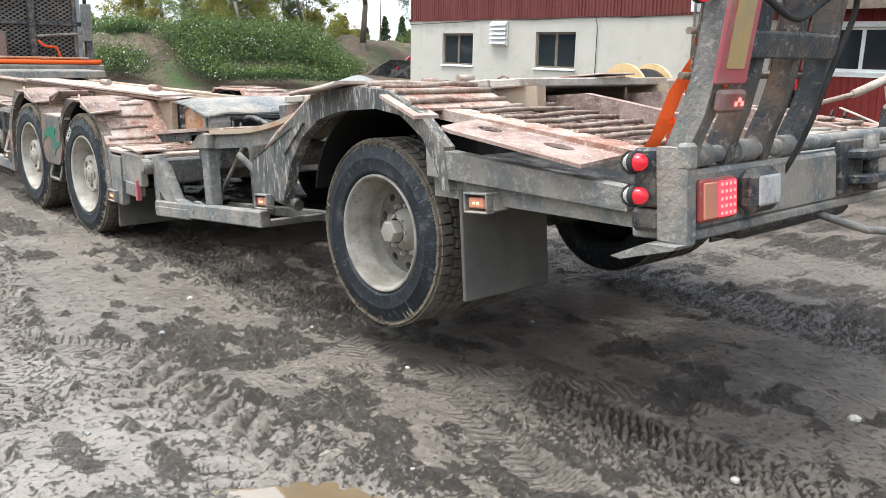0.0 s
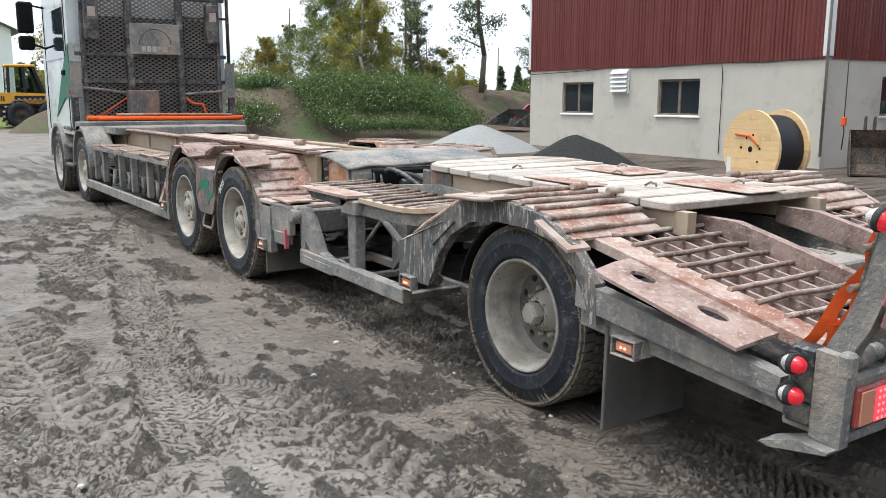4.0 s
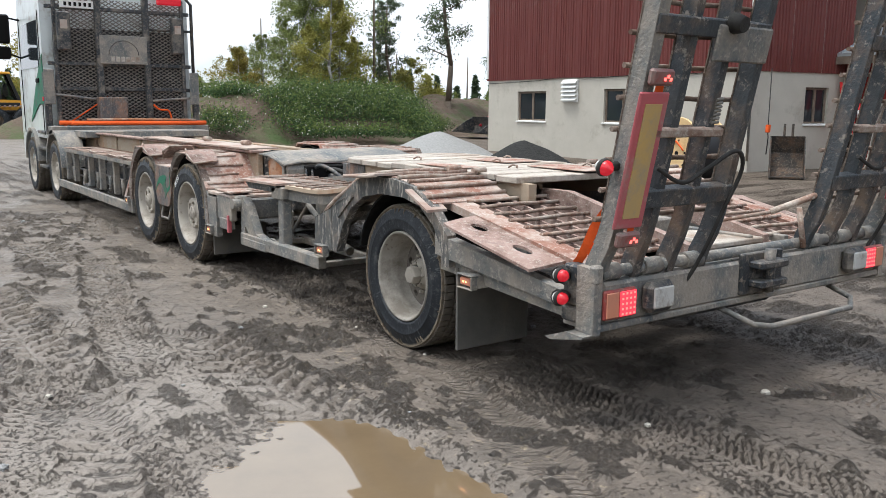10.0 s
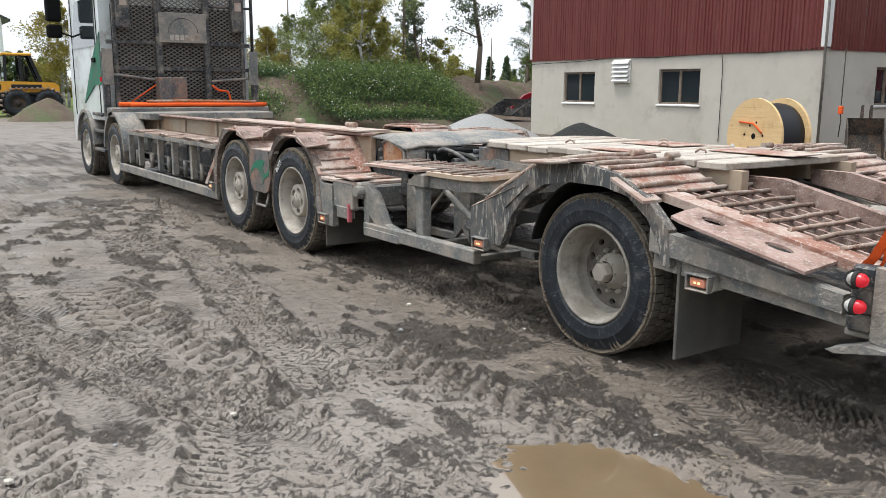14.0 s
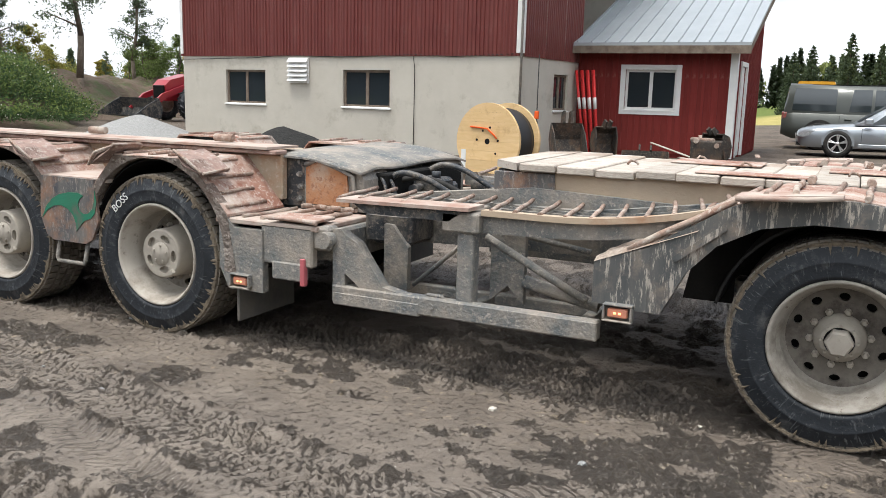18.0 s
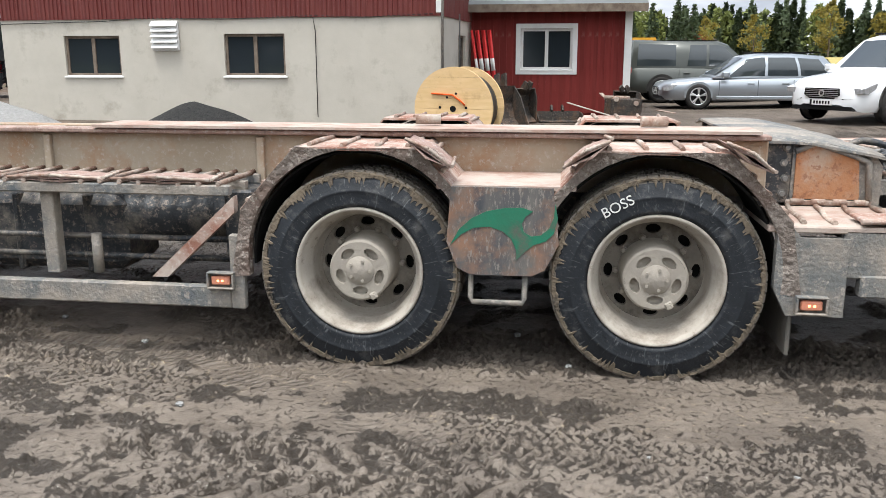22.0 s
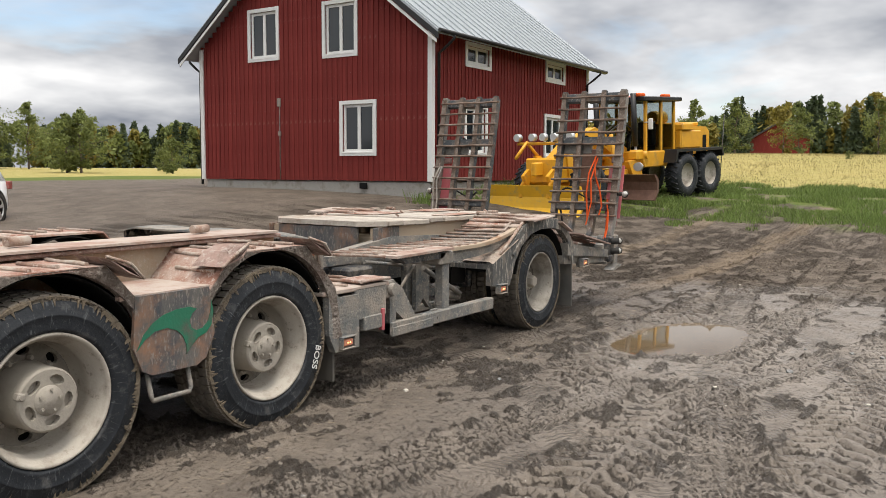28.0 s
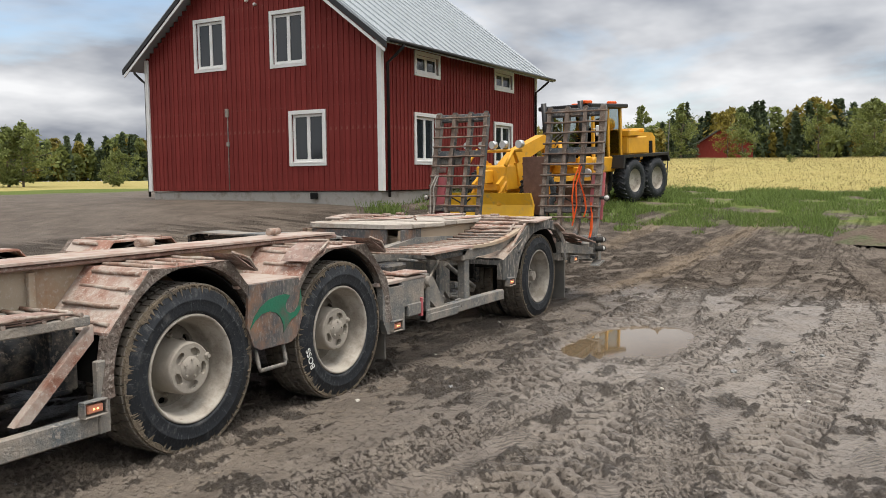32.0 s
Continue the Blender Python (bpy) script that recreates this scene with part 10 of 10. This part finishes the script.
cube(bm, 2.5, 2.56, 0.98, 1.12, 2.0, 2.3, 0.02), rod(bm, (2.45, 0.8, 2.2), (2.53, 1.0, 2.2), 0.015, 6)
part("mirror", bm, M_WHITE, gr)

bm = B()
cube(bm, 1.0, 1.5, -0.28, 0.28, 1.4, 1.6, 0.04), cube(bm, 0.95, 1.12, -0.28, 0.28, 1.6, 2.5, 0.05)
part("seat", bm, M_BLACKMETAL, cabg, "black driver's seat")
bm = B()
rod(bm, (2.05, 0, 1.4), (1.95, 0, 2.1), 0.07, 8), lathe(bm, [(0.17, 0.0), (0.19, 0.02), (0.21, 0.0), (0.19, -0.02), (0.17, 0.0)], 20, "z", (1.9, 0, 2.15))
part("steering_column", bm, M_BLACKMETAL, cabg)
for yy in (-0.62, 0.62):
    bm = B()
    rod(bm, (2.62, yy, 1.55), (2.72, yy, 3.0), 0.075, 12)
    ram_ = part("lift_ram", bm, M_BLACKMETAL, gr, "black lift ram standing before the cab")
    bm = B()
    rod(bm, (2.55, yy, 0.9), (2.62, yy, 1.55), 0.035, 10)
    part("ram_rod", bm, M_CHROME, ram_)
    bm = B()
    cube(bm, 2.4, 2.75, yy - 0.16, yy + 0.16, 1.15, 1.45, 0.05), rod(bm, (2.35, yy - 0.25, 1.3), (2.35, yy + 0.25, 1.3), 0.11, 12)
    part("ram_bracket", bm, M_YELLOW, gr)
    bm = B()
    prism(bm, [(2.35, 0.62), (2.75, 0.62), (3.0, 1.15), (2.45, 1.2)], yy - 0.07, yy + 0.07)
    part("draw_arm", bm, M_YELLOW, gr)
bm = B()
for k_ in range(5):
    pipe(bm, [(2.35, -0.5 + 0.25 * k_, 1.9), (2.75, -0.45 + 0.22 * k_, 2.15 + 0.05 * (k_ % 2)), (3.1, -0.3 + 0.15 * k_, 1.95), (3.3, -0.2 + 0.1 * k_, 1.6)], 0.022, 6)
part("hose_bundle", bm, M_RUBBER, gr, "black hoses looping before the cab")
bm = B()
cube(bm, -0.55, 0.62, 0.56, 0.90, 1.42, 1.95, 0.04), cube(bm, 0.0, 0.62, 0.56, 0.95, 1.95, 2.15, 0.03)
part("side_tank", bm, M_YELLOW, gr)
bm = B()
rod(bm, (2.9, 0.95, 1.0), (3.0, 0.98, 1.0), 0.12, 16)
part("work_lamp", bm, M_CHROME, gr)
bm = B()
cube(bm, 5.55, 6.1, -0.08, 0.08, 0.9, 1.25, 0.03), prism(bm, [(5.2, 0.9), (5.9, 0.6), (6.05, 0.9), (5.5, 1.3)], -0.45, -0.35), prism(bm, [(5.2, 0.9), (5.9, 0.6), (6.05, 0.9), (5.5, 1.3)], 0.35, 0.45)
part("blade_linkage", bm, M_YELLOW, gr)
# a low cab
for o in cabg.children:
    for v in o.data.vertices:
        if v.co.z > 1.4:
            v.co.z = 1.4 + (v.co.z - 1.4) * 0.77
# long wheelbase: everything ahead of the cab sits further forward
for o in gr.children:
    if o.type == "MESH":
        for v in o.data.vertices:
            v.co.x += 0.25 * min(1.0, max(0.0, v.co.x - 2.7))
    elif o.matrix_basis.translation.x > 3:
        o.matrix_basis = pose(0.25, 0, 0) @ o.matrix_basis

# red wheel loader tractor at the corner of the workshop; x points to its bucket
TR = pose(-26.6, 26.2, gz(-26.6, 26.2), 0, 0, -100)
tr = thing("loader_tractor", "red tractor with black front loader bucket", "tractor", TR)
tr.scale = (1.05, 1.05, 1.05)
for s_ in (-1, 1):
    machine_wheel(tr, -0.9, s_ * 0.95, 0.85, 0.85, 0.5, M_RIM, 20, "rear_wheel")
    machine_wheel(tr, 1.5, s_ * 0.9, 0.62, 0.62, 0.42, M_RIM, 18, "front_wheel")
    bm = B()
    ring_plate(bm, -0.9, 0.85, 0.92, 0.98, 20, 160, s_ * 0.95 - 0.26, s_ * 0.95 + 0.26, 14)
    part("mudguard", bm, M_BLACKMETAL, tr)
    bm = B()
    prism(bm, [(0.5, 1.5), (0.6, 1.7), (2.6, 1.0), (3.2, 0.5), (3.05, 0.42), (2.45, 0.85)], s_ * 0.55 - 0.05, s_ * 0.55 + 0.05)
    part("loader_arm", bm, M_TRACTOR, tr)
    bm = B()
    rod(bm, (0.9, s_ * 0.55, 1.15), (2.3, s_ * 0.55, 1.0), 0.045, 8)
    part("loader_ram", bm, M_DARK, tr)
bm = B()
prism(bm, [(0.2, 0.8), (0.2, 1.75), (1.2, 1.72), (2.1, 1.5), (2.3, 1.3), (2.3, 0.75)], -0.38, 0.38)
part("bonnet", bm, M_TRACTOR, tr)
bm = B()
cube(bm, 2.3, 2.34, -0.33, 0.33, 0.85, 1.3, 0.02)
part("grille", bm, M_BLACK, tr)
bm = B()
for xx in (0.15, -1.3):
    for yy in (-0.72, 0.66):
        cube(bm, xx, xx + 0.07, yy, yy + 0.06, 1.3, 2.75, 0.01)
cube(bm, -1.4, 0.4, -0.8, 0.8, 2.75, 2.9, 0.03)
part("cab_frame", bm, M_BLACKMETAL, tr)
bm = B()
cube(bm, -1.25, 0.18, -0.70, 0.70, 1.4, 2.74)
part("cab_glass", bm, M_CARGLASS, tr)
bm = B()
cube(bm, -1.3, 0.2, -0.6, 0.6, 0.8, 1.4, 0.03)
part("cab_base", bm, M_TRACTOR, tr)
bm = B()
pipe(bm, [(-1.5, 0.2, 2.9), (-1.3, 0.2, 3.2), (-0.2, 0.2, 3.25), (0.3, 0.2, 3.1)], 0.11, 8), rod(bm, (-1.2, -0.1, 3.05), (0.1, -0.1, 3.1), 0.06, 8)
part("folded_crane", bm, M_BLACKMETAL, tr, "black crane folded over the cab roof")
bm = B()
prism(bm, [(3.1, 0.15), (3.0, 0.5), (3.15, 0.85), (3.2, 0.85), (3.08, 0.5), (3.18, 0.2), (4.15, 0.28), (4.15, 0.24)], -1.15, 1.15)
for yy in (-1.17, 1.13):
    prism(bm, [(3.1, 0.15), (3.0, 0.5), (3.15, 0.85), (3.6, 0.62), (4.15, 0.26)], yy, yy + 0.04)
part("loader_bucket", bm, M_DARK, tr, "wide black loader bucket held low")

# white house and forwarder at the far side of the yard
WHP = pose(-72.3, 5.0, gz(-73.5, 6) + 1.2, 0, 0, 0) @ pose(0, 1.0, 0)
whs = thing("white_house", "white boarded two-storey building with grey roof", "house", WHP @ pose(0, 0, 0, 0, 0, 90), kind="structure")
bm = B()
prism(bm, [(-4.6, 0), (3.93, 0), (3.93, 5.35), (-0.33, 7.3), (-4.6, 5.35)], 0.0, 9.0)
part("wall", bm, mat("white_siding", (0.82, 0.83, 0.84), (0.77, 0.78, 0.79), 0.6, 0, 2, 0.1, stretch=(0.3, 1, 12)), whs)
bm = B()
prism(bm, [(-5.2, 5.08), (-0.33, 7.32), (4.5, 5.08), (4.5, 5.26), (-0.33, 7.52), (-5.2, 5.26)], -0.4, 9.4)
part("roof", bm, M_DARK, whs)
for x0, x1, z0, z1, nn in ((-1.17, 0.83, 4.33, 5.26, 3), (2.27, 2.92, 4.33, 5.26, 1), (-1.6, -0.05, 1.0, 1.9, 2), (-3.6, -2.2, 4.33, 5.26, 2)):
    for k_ in range(nn):
        wv = new("window")
        wv.parent = whs
        a, b_ = x0 + (x1 - x0) * k_ / nn, x0 + (x1 - x0) * (k_ + 1) / nn
        bm = B()
        cube(bm, a, b_, -0.05, 0.0, z0, z1, 0.02)
        part("frame", bm, M_WFRAME, wv)
        bm = B()
        cube(bm, a + 0.07, b_ - 0.07, -0.06, -0.05, z0 + 0.08, z1 - 0.08)
        part("pane", bm, M_GLASS, wv)
bm = B()
cube(bm, -4.5, 3.85, 0.05, 8.9, -2.0, 0.0)
part("foundation", bm, M_FOUND, whs)
FW = pose(-46.8, 6.45, gz(-46.8, 6.7), 0, 0, 88)
fw = thing("forwarder", "yellow and black forestry forwarder with chained tyres", "forwarder", FW)
for xx in (0.2, 1.6):
    for s_ in (-1, 1):
        machine_wheel(fw, xx, s_ * 1.0, 0.66, 0.66, 0.6, M_SCRAP, 22)
for s_ in (-1, 1):
    # plate band laid round the pair of tyres
    for k in range(30):
        d_ = k / 30 * (2.8 + 2 * math.pi * 0.69)
        if d_ < 1.4:
            bx, bz, tilt_ = 0.2 + d_, 1.36, 0.0
        elif d_ < 1.4 + math.pi * 0.69:
            ang = (d_ - 1.4) / 0.69
            bx, bz, tilt_ = 1.6 + 0.70 * math.sin(ang), 0.66 + 0.70 * math.cos(ang), math.degrees(ang)
        elif d_ < 2.8 + math.pi * 0.69:
            continue
        else:
            ang = math.pi + (d_ - 2.8 - math.pi * 0.69) / 0.69
            bx, bz, tilt_ = 0.2 + 0.70 * math.sin(ang), 0.66 + 0.70 * math.cos(ang), math.degrees(ang)
        bm = B()
        cube(bm, -0.06, 0.06, -0.31, 0.31, -0.02, 0.03, 0.006), cube(bm, -0.02, 0.02, -0.31, 0.31, 0.02, 0.075, 0.006)
        part("track_plate", bm, M_RUSTBAR, fw, at=pose(bx, s_ * 1.0, bz, 0, tilt_, 0))
bm = B()
prism(bm, [(-1.75, 1.12), (-1.75, 1.55), (-1.62, 1.68), (0.0, 1.72), (2.0, 1.66), (2.2, 1.5), (2.2, 1.12)], -0.75, 0.75)
part("hood", bm, M_YELLOW, fw)
bm = B()
cube(bm, -1.70, 2.1, -0.78, 0.78, 1.05, 1.18, 0.02), cube(bm, -1.85, 2.0, -0.7, 0.7, 0.55, 1.05, 0.05)
part("black_band", bm, M_BLACKMETAL, fw)
for k in range(9):
    bm = B()
    cube(bm, -1.28 + 0.10 * k, -1.22 + 0.10 * k, -0.765, 0.765, 1.30, 1.56, 0.006)
    part("grille_slot", bm, M_BLACKMETAL, fw)
bm = B()
cube(bm, 0.02, 1.4, -0.765, 0.765, 1.38, 1.56, 0.01)
part("side_stripe", bm, M_BLACKMETAL, fw)
bm = B()
prism(bm, [(-0.26, 1.70), (-0.22, 2.93), (0.95, 2.95), (1.42, 1.70)], -0.70, 0.70)
part("cab_glass", bm, M_CLEAR, fw)
bm = B()
cube(bm, 0.45, 0.85, -0.25, 0.25, 1.72, 1.95, 0.06), prism(bm, [(0.75, 1.9), (0.95, 1.9), (0.92, 2.45), (0.80, 2.5), (0.72, 2.4)], -0.25, 0.25)
part("seat", bm, M_RUBBER, fw)
for pts in ([(-0.28, 1.68), (-0.14, 1.68), (-0.10, 2.96), (-0.24, 2.96)], [(0.46, 1.68), (0.60, 1.68), (0.56, 2.96), (0.44, 2.96)], [(1.30, 1.68), (1.46, 1.68), (1.0, 2.96), (0.86, 2.96)]):
    for y0 in (-0.73, 0.69):
        bm = B()
        prism(bm, pts, y0, y0 + 0.04)
        part("cab_pillar", bm, M_BLACKMETAL, fw)
bm = B()
cube(bm, -0.30, 1.05, -0.75, 0.75, 2.95, 3.08, 0.04)
part("cab_roof", bm, M_YELLOW, fw)
bm = B()
pipe(bm, [(-0.62, -0.3, 1.65), (-0.62, -0.3, 2.4), (-0.55, -0.3, 2.8), (-0.60, -0.3, 2.95)], 0.05, 8)
part("exhaust", bm, M_DARK, fw)
bm = B()
prism(bm, [(-2.1, 1.66), (-0.9, 2.06), (-0.6, 2.06), (-0.6, 1.88), (-2.1, 1.58)], -0.7, 0.7)
part("engine_lid", bm, M_DARK, fw)
slab = thing("pallet_stack", "concrete slab with red straps thrown on top", "pallet", pose(-27.2, 1.0, gz(-27, 1), 0, 0, 15))
bm = B()
cube(bm, -1.5, 1.5, -1.2, 1.2, 0.0, 0.10, 0.03)
part("slab", bm, M_FOUND, slab)
bm = B()
for k_ in range(6):
    pipe(bm, [(pr.uniform(-0.8, 0.8), pr.uniform(-0.5, 0.5), 0.18 + 0.03 * j) for j in range(5)], 0.03, 5)
part("red_strap", bm, M_TUBE, slab)

# small red house beyond the field
hut = thing("red_cottage", "small dark red cottage at the edge of the woods", "house", pose(95, 20.6, gz(95, 20) - 0.5, 0, 0, 100), kind="structure")
bm = B()
prism(bm, [(-3, 0), (3, 0), (3, 2.6), (0, 4.4), (-3, 2.6)], 0, 7.0)
part("wall", bm, M_FALU, hut)
bm = B()
prism(bm, [(-3.4, 2.4), (0, 4.45), (3.4, 2.4), (3.4, 2.55), (0, 4.65), (-3.4, 2.55)], -0.4, 7.4)
part("roof", bm, M_DARK, hut)
for y0 in (1.2, 4.6):
    bm = B()
    cube(bm, 3.0, 3.05, y0, y0 + 1.0, 0.9, 2.0)
    part("window", bm, M_WHITE, hut)
for z0 in (0.9, 2.7):
    bm = B()
    cube(bm, -0.5, 0.5, -0.05, 0.0, z0, z0 + 1.0)
    part("window", bm, M_WHITE, hut)
shed = thing("grey_roofed_hut", "little red field barn by the woods", "barn", pose(14, 140, gz(14, 140) + 0.2), kind="structure")
bm = B()
prism(bm, [(-3, 0), (3, 0), (3, 2.4), (0, 4.0), (-3, 2.4)], 0, 5)
part("wall", bm, M_FALU, shed)
bm = B()
prism(bm, [(-3.3, 2.3), (0, 4.05), (3.3, 2.3), (3.3, 2.45), (0, 4.25), (-3.3, 2.45)], -0.3, 5.3)
part("roof", bm, M_DARK, shed)
# bare poles in the clearing
for x, y, h in ((-31.1, 19.7, 9.5), (-35.2, 16.2, 5.2), (-39, 25.8, 4.2), (-42, 33, 4.4)):
    bm = B()
    rod(bm, (0, 0, 0), (0.1, 0, h), 0.07, 7, r2=0.025)
    solid("dead_trunk", bm, M_BARK, "bare dead trunk standing in the clearing", "dead tree", pose(x, y, gz(x, y)), "dead trunks")
# stones in the mud
stone_r = random.Random(9)
for k_ in range(90):
    x, y = stone_r.uniform(-11, 3), stone_r.uniform(-1.0, 4.6)
    s_ = stone_r.uniform(0.008, 0.022) * (2.0 if k_ < 5 else 1.0)
    if k_ == 0:
        x, y, s_ = -0.93, 4.18, 0.03
    if k_ == 1:
        x, y, s_ = -2.19, 0.73, 0.03
    bm = B()
    bmesh.ops.create_icosphere(bm, subdivisions=1, radius=s_)
    for v in bm.verts:
        v.co.x *= stone_r.uniform(0.8, 1.3)
        v.co.z *= 0.7
    zz = float(base_height(x, y) + mud_height(np.array([x]), np.array([y]))[0][0])
    solid("stone", bm, M_GRAVEL if k_ % 3 else M_CONC, "pale stone pressed into the mud", "stone", pose(x, y, zz + s_ * 0.2, 0, 0, stone_r.uniform(0, 90)), "stones in the mud")

# ---- what moves: the trailer settles onto its wheels, then the lorry backs away ----
ROLL = [(0, 0.0), (20, 0.0),
        (20.5, 0.014), (21, 0.041), (21.5, 0.072), (22, 0.101), (22.5, 0.126), (23, 0.15), (23.5, 0.183), (24, 0.237), (24.5, 0.318), (25, 0.422), (25.5, 0.545), (26, 0.679),
        (26.5, 0.828), (27, 0.968), (27.5, 1.098), (28, 1.224), (28.5, 1.341), (29, 1.445), (29.5, 1.562), (30, 1.697), (30.5, 1.845), (31, 2.025), (31.5, 2.214), (32, 2.394)]
TILT = [(0, 5.7), (0.5, 5.7), (0.75, 4.5), (1.0, 2.85), (1.25, 1.4), (1.5, 0.25), (1.75, -0.25), (2.0, -0.5), (2.5, -0.95), (3.0, -1.1), (3.5, -1.15), (4.5, -1.05), (5.5, -0.85), (6.0, -0.7), (7.5, -0.3), (9.0, 0.0)]
HANG = [(0, 0.17), (0.5, 0.17), (0.75, 0.115), (1.0, 0.055), (1.25, 0.015), (1.5, 0.0)]


def between(rows, t):
    return float(np.interp(t, [r[0] for r in rows], [r[1] for r in rows]))


def motions():
    times = sorted({t for t, _ in ROLL} | {t for t, _ in TILT})
    walk(truck, [(t, pose(between(ROLL, t), 0, 0) @ TRUCK0) for t, _ in ROLL])
    trail = {}
    for t in times:
        p = between(TILT, t)
        trail[t] = pose(between(ROLL, t), 0, 0) @ TRAIL0 @ pose(0, 0, 0.665) @ pose(0, 0, 0, 0, -p, 0) @ pose(0, 0, -0.665)
    walk(trailer, [(t, trail[t]) for t in times])
    for w, x, y, inw, start in WHEELS:
        rows = [(t, pose(x, y, 0.458, 0, 0, 0 if inw > 0 else 180) @ pose(0, 0, 0, 0, inw * (BOSS0 + math.degrees(s / 0.472)), 0)) for t, s in ROLL]
        walk(w, rows)
    for w, x, y, inw, start in TWH:
        rows = []
        for t in times:
            p = radians(between(TILT, t))
            lift = between(HANG, t) - math.sin(p) * x
            turn = pose(0, 0, 0, 0, 0, 0 if inw > 0 else 180) @ pose(0, 0, 0, 0, inw * math.degrees(between(ROLL, t) / 0.45), 0)
            rows.append((t, pose(x, y, 0.440 + lift) @ turn))
        walk(w, rows)


motions()
